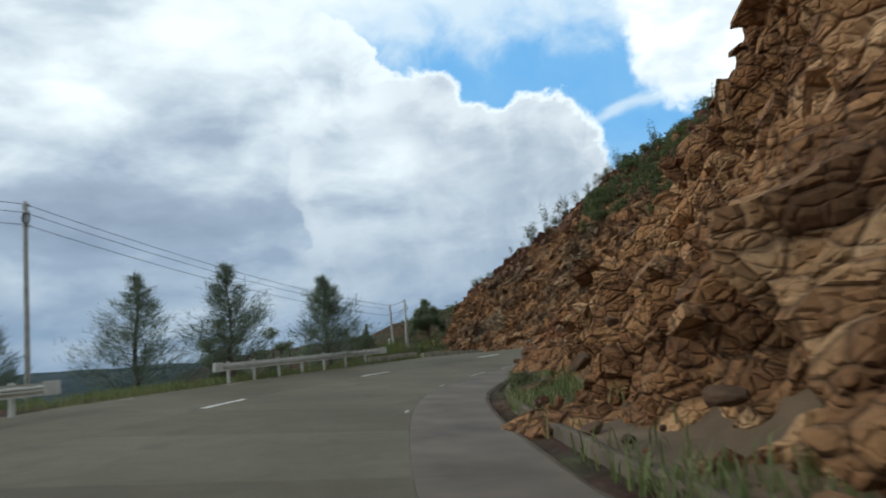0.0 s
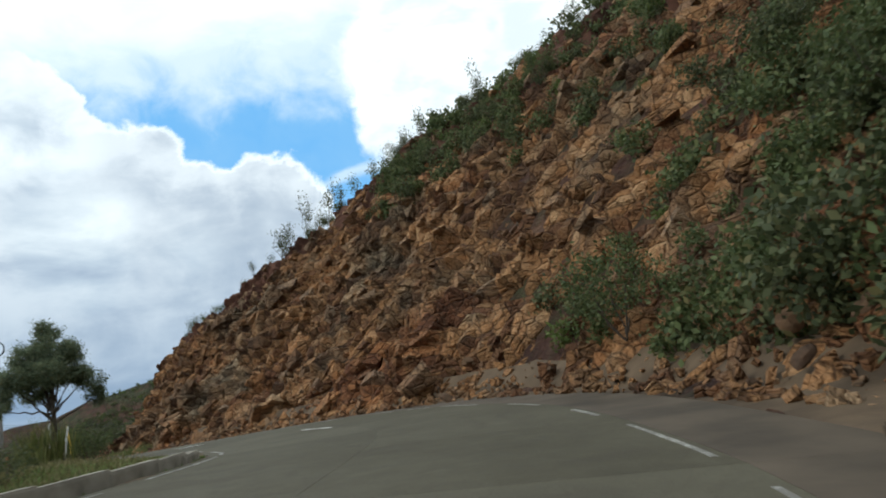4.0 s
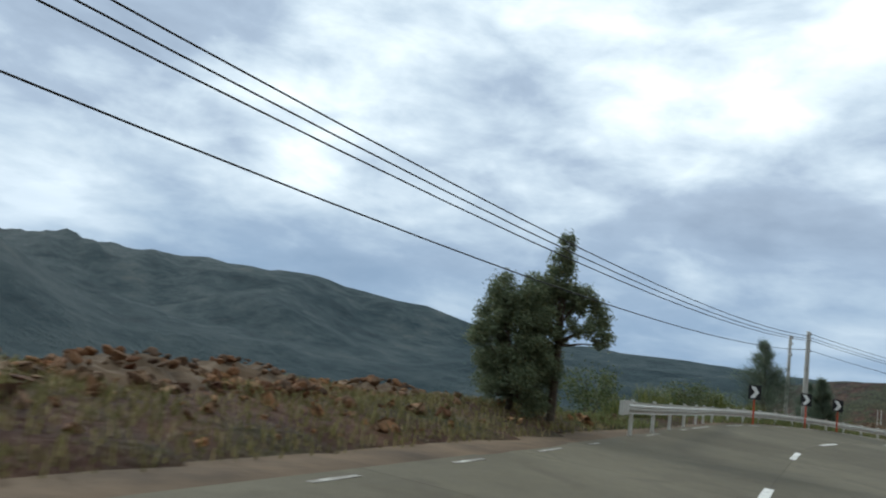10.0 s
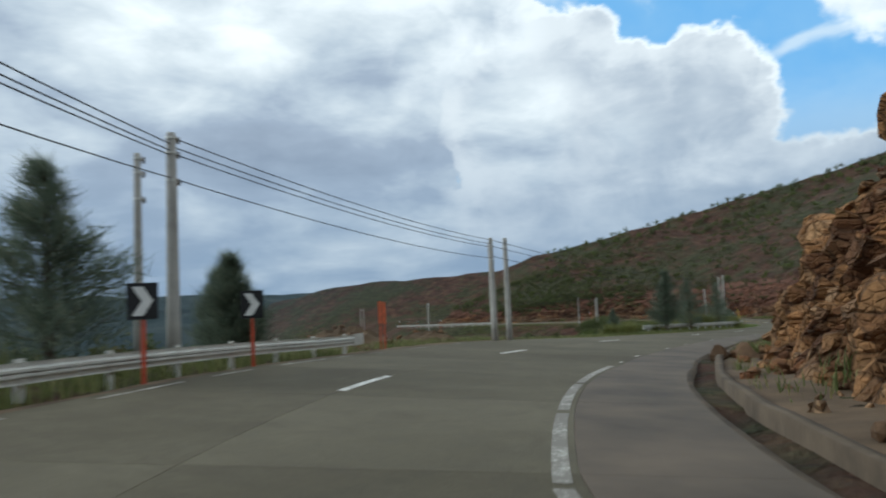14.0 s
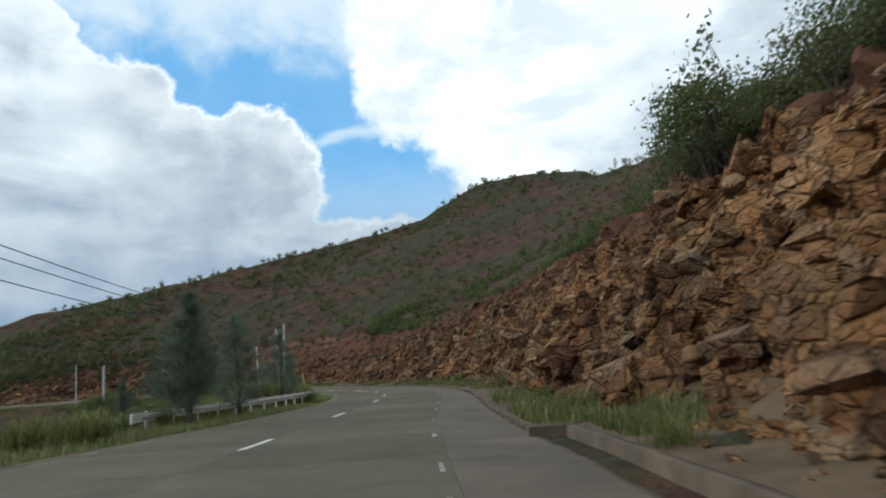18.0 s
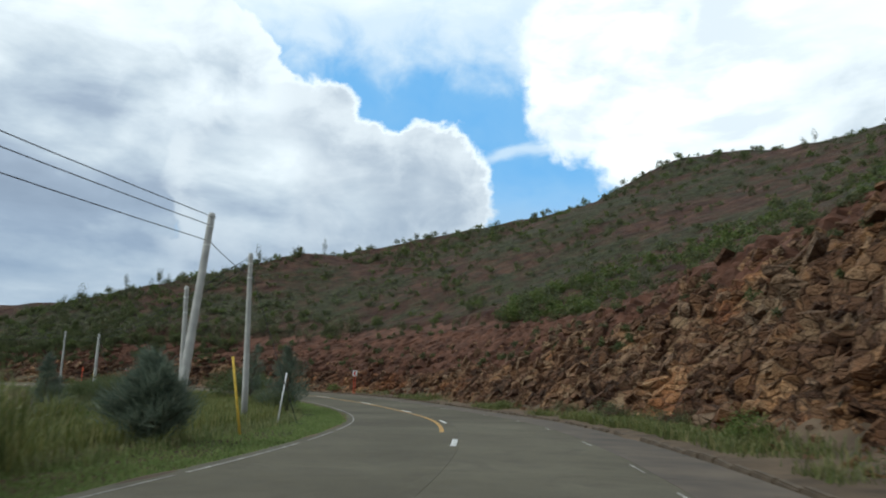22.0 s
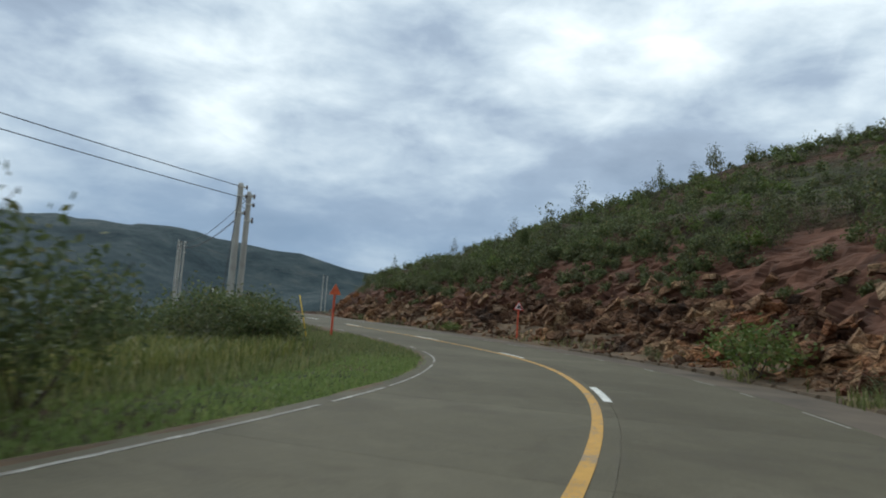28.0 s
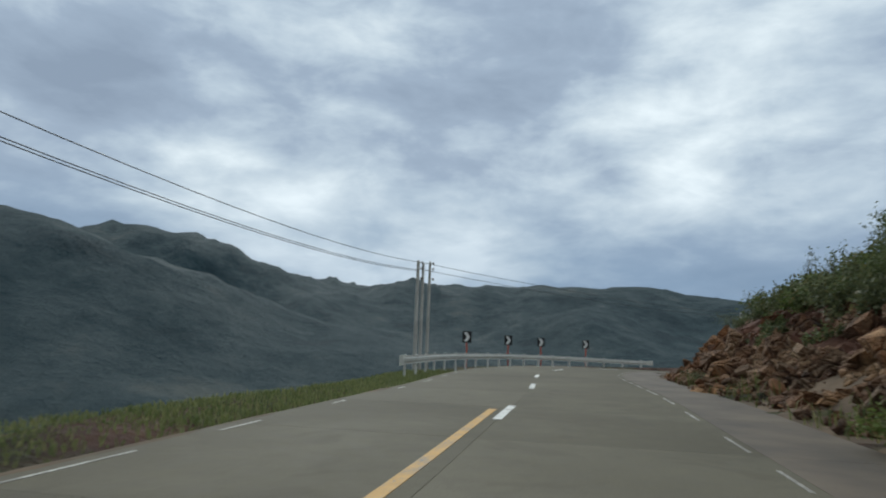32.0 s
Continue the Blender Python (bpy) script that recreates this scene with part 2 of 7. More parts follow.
# ---- materials ----
class Mat:
    """A principled material with a few short ways to wire noise into it."""

    def __init__(self, name, rough=0.8, metal=0.0, spec=0.3):
        self.m = bpy.data.materials.new(name)
        self.m.use_nodes = True
        self.n, self.l = self.m.node_tree.nodes, self.m.node_tree.links
        self.b = self.n["Principled BSDF"]
        self.b.inputs["Roughness"].default_value = rough
        self.b.inputs["Metallic"].default_value = metal
        self.b.inputs["Specular IOR Level"].default_value = spec
        self.co = self.n.new("ShaderNodeTexCoord").outputs["Object"]

    def noise(self, scale, detail=5.0, rough=0.55, stretch=None, dist=0.0, vec=None):
        t = self.n.new("ShaderNodeTexNoise")
        t.inputs["Scale"].default_value, t.inputs["Detail"].default_value = scale, detail
        t.inputs["Roughness"].default_value, t.inputs["Distortion"].default_value = rough, dist
        self.l.new(self.mapped(stretch) if stretch else (vec or self.co), t.inputs["Vector"])
        return t.outputs["Fac"]

    def mapped(self, stretch, turn=(0, 0, 0)):
        mp = self.n.new("ShaderNodeMapping")
        mp.inputs["Scale"].default_value = stretch
        mp.inputs["Rotation"].default_value = turn
        self.l.new(self.co, mp.inputs[0])
        return mp.outputs[0]

    def voronoi(self, scale, stretch=None, feature="F1", out="Distance", turn=(0, 0, 0)):
        t = self.n.new("ShaderNodeTexVoronoi")
        t.feature = feature
        t.inputs["Scale"].default_value = scale
        self.l.new(self.mapped(stretch, turn) if stretch else self.co, t.inputs["Vector"])
        return t.outputs[out]

    def axis(self, i):
        s_ = self.n.new("ShaderNodeSeparateXYZ")
        self.l.new(self.co, s_.inputs[0])
        return s_.outputs[i]

    def random(self):
        return self.n.new("ShaderNodeObjectInfo").outputs["Random"]

    def island(self):
        return self.n.new("ShaderNodeNewGeometry").outputs["Random Per Island"]

    def math(self, op, a, b=0.0):
        t = self.n.new("ShaderNodeMath")
        t.operation = op
        for sock, v in zip(t.inputs, (a, b)):
            if isinstance(v, (int, float)):
                sock.default_value = v
            else:
                self.l.new(v, sock)
        return t.outputs[0]

    def ramp(self, fac, stops):
        t = self.n.new("ShaderNodeValToRGB")
        self.l.new(fac, t.inputs[0])
        el = t.color_ramp.elements
        el[0].position, el[0].color = stops[0][0], (*stops[0][1], 1)
        el[1].position, el[1].color = stops[-1][0], (*stops[-1][1], 1)
        for p, c in stops[1:-1]:
            el.new(p).color = (*c, 1)
        return t.outputs[0]

    def grey(self, fac, lo, hi):
        return self.ramp(fac, [(lo, (0, 0, 0)), (hi, (1, 1, 1))])

    def mix(self, fac, a, b, mode="MIX"):
        t = self.n.new("ShaderNodeMix")
        t.data_type, t.blend_type = "RGBA", mode
        if isinstance(fac, (int, float)):
            t.inputs[0].default_value = fac
        else:
            self.l.new(fac, t.inputs[0])
        for sock, v in ((t.inputs[6], a), (t.inputs[7], b)):
            if isinstance(v, tuple):
                sock.default_value = (*v, 1)
            else:
                self.l.new(v, sock)
        return t.outputs[2]

    def color(self, c):
        if isinstance(c, tuple):
            self.b.inputs["Base Color"].default_value = (*c, 1)
        else:
            self.l.new(c, self.b.inputs["Base Color"])
        return self

    def rough(self, r):
        self.l.new(r, self.b.inputs["Roughness"])
        return self

    def bump(self, height, strength, distance):
        t = self.n.new("ShaderNodeBump")
        t.inputs["Strength"].default_value, t.inputs["Distance"].default_value = strength, distance
        self.l.new(height, t.inputs["Height"])
        self.l.new(t.outputs[0], self.b.inputs["Normal"])
        return self


def plain(name, c, rough=0.7, metal=0.0, vary=0.25, scale=6.0, bump=0.004):
    k = Mat(name, rough, metal)
    f = k.noise(scale, 6)
    lo = tuple(v * (1 - vary) for v in c)
    hi = tuple(min(1.0, v * (1 + vary)) for v in c)
    k.color(k.ramp(f, [(0.3, lo), (0.7, hi)])).bump(k.noise(scale * 9, 4), 0.4, bump)
    return k.m


def make_rock():
    k = Mat("cut_rock", 0.9, 0, 0.2)
    nz = k.n.new("ShaderNodeTexNoise")
    nz.inputs["Scale"].default_value, nz.inputs["Detail"].default_value = 0.6, 5.0
    k.l.new(k.co, nz.inputs["Vector"])
    bend_ = k.n.new("ShaderNodeVectorMath")
    bend_.operation = "MULTIPLY_ADD"
    k.l.new(nz.outputs["Color"], bend_.inputs[0])
    bend_.inputs[1].default_value = (0.35, 0.35, 0.35)
    k.l.new(k.co, bend_.inputs[2])
    true_co, k.co = k.co, bend_.outputs[0]
    turn = (0.5, 0.35, 0.6)
    big_c = k.voronoi(0.45, (1.0, 1.25, 1.5), "F1", "Color", turn)
    small_c = k.voronoi(1.5, (1.0, 1.25, 1.45), "F1", "Color", turn)
    crack1 = k.voronoi(0.45, (1.0, 1.25, 1.5), "DISTANCE_TO_EDGE", "Distance", turn)
    crack2 = k.voronoi(1.5, (1.0, 1.25, 1.45), "DISTANCE_TO_EDGE", "Distance", turn)
    crack3 = k.voronoi(4.5, (1.0, 1.2, 1.4), "DISTANCE_TO_EDGE", "Distance", turn)
    k.co = true_co

    def first(c_):
        q = k.n.new("ShaderNodeSeparateXYZ")
        k.l.new(c_, q.inputs[0])
        return q.outputs[0]
    mid = k.noise(0.9, 8, 0.68, None, 0.3)
    broad = k.noise(0.14, 5, 0.6)
    pick = k.math("ADD", k.math("MULTIPLY", first(big_c), 0.42), k.math("ADD", k.math("MULTIPLY", first(small_c), 0.28), k.math("MULTIPLY", mid, 0.42)))
    c1 = k.ramp(pick, [(0.22, (0.065, 0.036, 0.022)), (0.40, (0.152, 0.078, 0.040)), (0.54, (0.224, 0.134, 0.065)), (0.68, (0.318, 0.176, 0.080)), (0.86, (0.428, 0.284, 0.159))])
    c2 = k.ramp(pick, [(0.22, (0.031, 0.023, 0.019)), (0.44, (0.094, 0.055, 0.036)), (0.64, (0.184, 0.112, 0.070)), (0.86, (0.278, 0.213, 0.136))])
    c3 = k.ramp(pick, [(0.22, (0.054, 0.047, 0.035)), (0.46, (0.123, 0.105, 0.074)), (0.66, (0.204, 0.177, 0.126)), (0.86, (0.324, 0.287, 0.213))])
    c = k.mix(k.grey(broad, 0.50, 0.66), c1, c3)
    # redder, more weathered ground further along the road
    along = k.n.new("ShaderNodeMapRange")
    k.l.new(k.axis(1), along.inputs[0])
    along.inputs[1].default_value, along.inputs[2].default_value = 110.0, 230.0
    along.inputs[3].default_value, along.inputs[4].default_value = -0.06, 0.12
    red = k.math("ADD", k.math("ADD", k.math("MULTIPLY", k.noise(0.22, 6, 0.68), 0.75), k.math("MULTIPLY", mid, 0.25)), along.outputs[0])
    c = k.mix(k.grey(red, 0.48, 0.60), c, c2)
    patch = k.noise(0.085, 6, 0.66, None, 0.6)
    c = k.mix(k.math("MULTIPLY", k.grey(patch, 0.53, 0.60), 0.62), c, k.ramp(pick, [(0.22, (0.052, 0.020, 0.013)), (0.5, (0.155, 0.060, 0.030)), (0.70, (0.300, 0.128, 0.052)), (0.86, (0.380, 0.205, 0.095))]))
    c = k.mix(k.math("MULTIPLY", k.math("SUBTRACT", 1.0, k.grey(patch, 0.37, 0.45)), 0.55), c, k.ramp(pick, [(0.25, (0.020, 0.014, 0.012)), (0.6, (0.080, 0.050, 0.034)), (0.86, (0.190, 0.135, 0.085))]))
    # loose soil washed over the rock
    c = k.mix(k.math("MULTIPLY", k.grey(k.noise(0.5, 8, 0.72, (1.4, 1.4, 0.8)), 0.55, 0.66), 0.75), c, k.ramp(mid, [(0.3, (0.069, 0.038, 0.025)), (0.7, (0.174, 0.098, 0.055))]))
    c = k.mix(k.math("MULTIPLY", k.math("SUBTRACT", k.island(), 0.3), 0.8), c, k.ramp(k.island(), [(0.0, (0.049, 0.031, 0.023)), (0.4, (0.122, 0.071, 0.046)), (0.7, (0.230, 0.158, 0.104)), (1.0, (0.284, 0.230, 0.168))]))
    first_cut = k.n.new("ShaderNodeMapRange")
    k.l.new(k.axis(1), first_cut.inputs[0])
    first_cut.inputs[1].default_value, first_cut.inputs[2].default_value = 26.0, 44.0
    first_cut.inputs[3].default_value, first_cut.inputs[4].default_value = 0.62, 0.0
    c = k.mix(first_cut.outputs[0], c, k.ramp(pick, [(0.22, (0.115, 0.058, 0.028)), (0.45, (0.245, 0.132, 0.062)), (0.65, (0.375, 0.225, 0.110)), (0.86, (0.520, 0.360, 0.210))]))
    # crevice shade painted into the open joints as a dark soil brown
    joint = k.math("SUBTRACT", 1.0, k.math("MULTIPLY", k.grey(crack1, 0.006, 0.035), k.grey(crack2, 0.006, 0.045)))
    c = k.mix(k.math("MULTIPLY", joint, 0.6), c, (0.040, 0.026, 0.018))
    speck = k.noise(10, 7, 0.75)
    c = k.mix(0.5, c, k.ramp(speck, [(0.3, (0.18, 0.15, 0.13)), (0.5, (0.5, 0.5, 0.5)), (0.72, (0.80, 0.76, 0.70))]), "OVERLAY")
    k.color(k.mix(1.0, c, (1.25, 1.12, 1.0), "MULTIPLY"))
    h = k.math("ADD", k.math("MULTIPLY", k.grey(crack1, 0.0, 0.08), 0.75), k.math("MULTIPLY", k.grey(crack2, 0.0, 0.10), 0.60))
    h = k.math("ADD", h, k.math("ADD", k.math("MULTIPLY", k.grey(crack3, 0.0, 0.16), 0.28), k.math("ADD", k.math("MULTIPLY", mid, 0.38), k.math("MULTIPLY", speck, 0.30))))
    k.bump(h, 1.0, 0.20)
    return k.m


def make_stone():
    k = Mat("loose_stone", 0.9, 0, 0.2)
    f = k.noise(3.0, 6, 0.65)
    r = k.random()
    a = k.ramp(r, [(0.0, (0.13, 0.066, 0.036)), (0.35, (0.24, 0.135, 0.072)), (0.65, (0.19, 0.135, 0.090)), (1.0, (0.095, 0.066, 0.050))])
    k.color(k.mix(0.6, a, k.ramp(f, [(0.3, (0.12, 0.08, 0.05)), (0.7, (0.55, 0.42, 0.30))]), "OVERLAY"))
    k.bump(k.noise(9.0, 6, 0.7), 0.8, 0.05)
    return k.m


def make_ground():
    k = Mat("hill_ground", 0.95, 0, 0.15)
    soil = k.ramp(k.noise(0.45, 7, 0.68), [(0.3, (0.028, 0.017, 0.014)), (0.46, (0.066, 0.034, 0.025)), (0.56, (0.092, 0.050, 0.034)), (0.70, (0.150, 0.088, 0.055))])
    veg = k.ramp(k.noise(1.3, 8, 0.74), [(0.36, (0.014, 0.018, 0.012)), (0.5, (0.040, 0.048, 0.023)), (0.62, (0.088, 0.096, 0.046))])
    cover = k.math("ADD", k.math("MULTIPLY", k.noise(0.045, 5, 0.6), 0.55), k.math("MULTIPLY", k.noise(0.32, 8, 0.74), 0.45))
    c = k.mix(k.math("MULTIPLY", k.grey(cover, 0.46, 0.55), 0.85), soil, veg)
    # far woods tone with blue distance haze painted into it beyond 200 m
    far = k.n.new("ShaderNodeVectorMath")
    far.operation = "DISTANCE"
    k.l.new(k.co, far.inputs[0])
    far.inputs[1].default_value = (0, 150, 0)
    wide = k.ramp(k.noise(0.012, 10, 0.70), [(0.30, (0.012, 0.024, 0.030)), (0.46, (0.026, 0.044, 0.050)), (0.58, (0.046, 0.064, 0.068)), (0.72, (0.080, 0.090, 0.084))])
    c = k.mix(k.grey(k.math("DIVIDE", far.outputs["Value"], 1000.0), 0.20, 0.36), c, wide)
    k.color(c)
    k.bump(k.math("ADD", k.noise(2.2, 8, 0.7), k.math("MULTIPLY", k.noise(0.02, 9, 0.65), 60.0)), 0.9, 0.25)
    return k.m


def make_concrete():
    k = Mat("road_concrete", 0.85, 0, 0.2)
    f = k.noise(0.22, 6, 0.62)
    g = k.noise(2.6, 8, 0.68)
    fine_ = k.noise(55, 3, 0.6)
    c = k.ramp(k.math("ADD", k.math("MULTIPLY", f, 0.6), k.math("MULTIPLY", g, 0.4)), [(0.34, (0.062, 0.054, 0.036)), (0.5, (0.092, 0.081, 0.055)), (0.66, (0.130, 0.117, 0.083))])
    c = k.mix(k.math("MULTIPLY", k.math("SUBTRACT", k.random(), 0.4), 0.30), c, (0.24, 0.22, 0.165))
    # tyre-worn pale scuffs and dark oily or muddy stains
    scuff = k.noise(1.6, 9, 0.76, (1.0, 0.45, 1.0), 1.2)
    c = k.mix(k.math("MULTIPLY", k.grey(scuff, 0.56, 0.78), 0.32), c, (0.180, 0.166, 0.124))
    c = k.mix(0.35, c, k.ramp(fine_, [(0.3, (0.22, 0.21, 0.19)), (0.7, (0.78, 0.75, 0.70))]), "OVERLAY")
    tyre = k.noise(0.55, 6, 0.6, (1.0, 1.0, 1.0), 2.0)
    c = k.mix(k.math("MULTIPLY", k.grey(tyre, 0.52, 0.66), 0.45), c, (0.070, 0.059, 0.042))
    k.color(c)
    k.rough(k.ramp(g, [(0.3, (0.78, 0.78, 0.78)), (0.7, (0.92, 0.92, 0.92))]))
    k.bump(k.math("ADD", fine_, k.math("MULTIPLY", g, 0.8)), 0.4, 0.008)
    return k.m


def make_paint(name, c, wear):
    k = Mat(name, 0.7)
    f = k.math("ADD", k.math("MULTIPLY", k.noise(2.0, 5, 0.7), 0.5), k.math("MULTIPLY", k.noise(22, 4, 0.7), 0.5))
    k.color(k.mix(k.grey(f, wear, wear + 0.10), (0.19, 0.175, 0.15), k.ramp(k.noise(6, 4), [(0.3, tuple(v * 0.8 for v in c)), (0.7, c)])))
    k.bump(f, 0.3, 0.003)
    return k.m


def make_leaf(name, dark, light, dry=(0.20, 0.17, 0.07)):
    k = Mat(name, 0.6, 0, 0.25)
    c = k.ramp(k.island(), [(0.0, dark), (0.8, light), (1.0, dry)])
    c = k.mix(k.math("MULTIPLY", k.random(), 0.35), c, dark)
    k.color(c)
    # thin blades pass part of the light
    thin = k.n.new("ShaderNodeBsdfTranslucent")
    k.l.new(c, thin.inputs["Color"])
    both = k.n.new("ShaderNodeMixShader")
    both.inputs[0].default_value = 0.38
    k.l.new(k.b.outputs[0], both.inputs[1])
    k.l.new(thin.outputs[0], both.inputs[2])
    k.l.new(both.outputs[0], k.n["Material Output"].inputs["Surface"])
    return k.m


STAINED = plain("stained_concrete", (0.088, 0.066, 0.045), 0.7, vary=0.42, scale=0.7, bump=0.008)
SOIL = plain("raw_red_soil", (0.098, 0.046, 0.029), 0.95, vary=0.6, scale=0.8, bump=0.08)
DRAIN = plain("muddy_drain_concrete", (0.095, 0.070, 0.046), 0.85, vary=0.45, scale=1.3, bump=0.015)
ROCK, STONE, GROUND, CONCRETE = make_rock(), make_stone(), make_ground(), make_concrete()
WHITE_PAINT = make_paint("white_road_paint", (0.72, 0.71, 0.66), 0.40)
EDGE_PAINT = make_paint("worn_edge_paint", (0.55, 0.53, 0.47), 0.50)
YELLOW_PAINT = make_paint("yellow_road_paint", (0.52, 0.29, 0.06), 0.40)
DIRT = plain("shoulder_dirt", (0.100, 0.068, 0.041), 0.95, vary=0.45, scale=0.9, bump=0.03)
KERB = plain("kerb_concrete", (0.27, 0.24, 0.19), 0.9, vary=0.4, scale=1.6, bump=0.012)
STEEL = plain("galvanised_steel", (0.62, 0.62, 0.58), 0.5, 0.25, 0.12, 3.0, 0.002)
POLE = plain("spun_concrete", (0.40, 0.39, 0.36), 0.85, vary=0.22, scale=2.0)
WIRE = plain("black_cable", (0.02, 0.02, 0.022), 0.6)
BARK = plain("bark", (0.085, 0.066, 0.050), 0.95, vary=0.4, scale=9, bump=0.02)
RED_PAINT = plain("red_post_paint", (0.52, 0.09, 0.045), 0.55, vary=0.25)
ORANGE = plain("orange_sign_sheet", (0.62, 0.13, 0.05), 0.5, vary=0.15)
SIGN_WHITE = plain("white_sign_sheet", (0.72, 0.72, 0.70), 0.5, vary=0.08)
SIGN_BLACK = plain("black_sign_sheet", (0.018, 0.018, 0.02), 0.5, vary=0.2)
SIGN_RED = plain("red_sign_sheet", (0.55, 0.045, 0.03), 0.5, vary=0.12)
YELLOW_POST = plain("yellow_stake", (0.62, 0.42, 0.06), 0.7, vary=0.2)
PORCELAIN = plain("insulator", (0.12, 0.09, 0.08), 0.3)
LEAF = make_leaf("broad_leaf", (0.048, 0.068, 0.024), (0.150, 0.180, 0.070))
TREE_LEAF = make_leaf("tree_leaf", (0.090, 0.118, 0.066), (0.250, 0.290, 0.170))
LEAF_BUSH = make_leaf("scrub_leaf", (0.052, 0.064, 0.030), (0.150, 0.166, 0.074))
LEAF_BRIGHT = make_leaf("young_leaf", (0.060, 0.095, 0.022), (0.175, 0.215, 0.060))
NEEDLE = make_leaf("needle_spray", (0.078, 0.108, 0.080), (0.190, 0.232, 0.165), (0.24, 0.25, 0.17))
GRASS = make_leaf("verge_grass", (0.090, 0.120, 0.040), (0.235, 0.250, 0.095), (0.34, 0.30, 0.15))
LUSH = make_leaf("lush_grass", (0.115, 0.165, 0.046), (0.245, 0.315, 0.100), (0.32, 0.31, 0.13))
CUT_GRASS = make_leaf("foot_grass", (0.072, 0.094, 0.030), (0.190, 0.205, 0.070), (0.33, 0.28, 0.13))
DRY_GRASS = make_leaf("dry_verge_grass", (0.085, 0.082, 0.030), (0.235, 0.205, 0.085), (0.36, 0.29, 0.16))
REED = make_leaf("tall_cane_grass", (0.075, 0.095, 0.025), (0.23, 0.24, 0.07), (0.36, 0.30, 0.13))


# ---- mesh helpers ----
def mesh(name, verts, faces, mat, smooth=False):
    me = bpy.data.meshes.new(name)
    me.from_pydata([tuple(v) for v in verts], [], [tuple(f) for f in faces])
    me.materials.append(mat)
    if smooth:
        me.polygons.foreach_set("use_smooth", [True] * len(me.polygons))
    me.update()
    return me


def from_bm(name, bm, mat, smooth=False):
    me = bpy.data.meshes.new(name)
    bmesh.ops.recalc_face_normals(bm, faces=bm.faces[:])
    bm.to_mesh(me)
    bm.free()
    me.materials.append(mat)
    if smooth:
        me.polygons.foreach_set("use_smooth", [True] * len(me.polygons))
    return me


def part(name, me, parent, label="", m=None):
    ob = new(name, me)
    ob.parent = parent
    if m is not None:
        ob.matrix_basis = m
    if label:
        ob["label"] = label
    return ob


def empty(name, x, y, z, rz=0.0):
    ob = new(name)
    ob.matrix_basis = pose(x, y, z, 0, 0, rz)
    return ob


def bm_box(bm, cx, cy, cz, sx, sy, sz, bevel=0.0, m=None):
    r = bmesh.ops.create_cube(bm, size=1.0, matrix=(m or Matrix()) @ Matrix.Translation((cx, cy, cz)) @ Matrix.Diagonal((sx, sy, sz, 1)))
    if bevel:
        edges = {e for v in r["verts"] for e in v.link_edges}
        bmesh.ops.bevel(bm, geom=list(edges), offset=bevel, segments=2, affect="EDGES")


def tube(points, radii, sides=8, cap=True):
    """Vertices and faces of a tapered tube along points."""
    vs, fs = [], []
    pts = [Vector(p) for p in points]
    for i, p in enumerate(pts):
        d = (pts[min(i + 1, len(pts) - 1)] - pts[max(i - 1, 0)]).normalized()
        a = d.orthogonal().normalized()
        if abs(d.z) < 0.9:
            a = d.cross(Vector((0, 0, 1))).normalized()
        b = d.cross(a)
        for k in range(sides):
            w = 2 * math.pi * k / sides
            vs.append(p + (a * math.cos(w) + b * math.sin(w)) * radii[i])
    for i in range(len(pts) - 1):
        for k in range(sides):
            k2 = (k + 1) % sides
            fs.append((i * sides + k, i * sides + k2, (i + 1) * sides + k2, (i + 1) * sides + k))
    if cap:
        fs.append(tuple(range(sides))[::-1])
        fs.append(tuple((len(pts) - 1) * sides + k for k in range(sides)))
    return vs, fs


def joined(name, pieces, mat, smooth=False):
    vs, fs = [], []
    for v, f in pieces:
        o = len(vs)
        vs += list(v)
        fs += [tuple(i + o for i in q) for q in f]
    return mesh(name, vs, fs, mat, smooth)


# ---- the road's line: x, y, z of its centre ----
CENTRE = [
    (6.5, -45.0, 0.3), (-0.4, -23.0, 0.4), (-4.6, -8.0, 0.44), (-6.8, 8.0, 0.46), (-6.7, 21.5, 0.54), (-3.6, 33.4, 0.64),
    (1.2, 42.5, 0.75), (3.9, 51.0, 0.82), (2.4, 60.5, 0.82), (-3.6, 73.5, 0.57), (-8.6, 84.0, 0.34), (-13.0, 94.6, 0.34),
    (-15.2, 105.8, 0.25), (-14.9, 117.0, -0.15), (-12.5, 128.1, -0.59), (-8.8, 138.9, -1.09), (-4.8, 149.3, -1.57), (-0.6, 159.5, -1.99),
    (3.4, 169.8, -2.41), (6.7, 180.2, -2.80), (9.0, 190.9, -3.16), (10.1, 201.6, -3.52), (9.6, 212.3, -3.84), (7.3, 222.8, -3.93),
    (3.0, 233.0, -3.92), (-3.4, 241.8, -4.04), (-11.9, 248.4, -4.17), (-33.1, 254.9, -4.19), (-52.0, 259.6, -4.3), (-62.5, 265.5, -4.5),
    (-68.0, 276.0, -4.9), (-67.5, 290.0, -5.6), (-58.0, 312.0, -6.6),
]


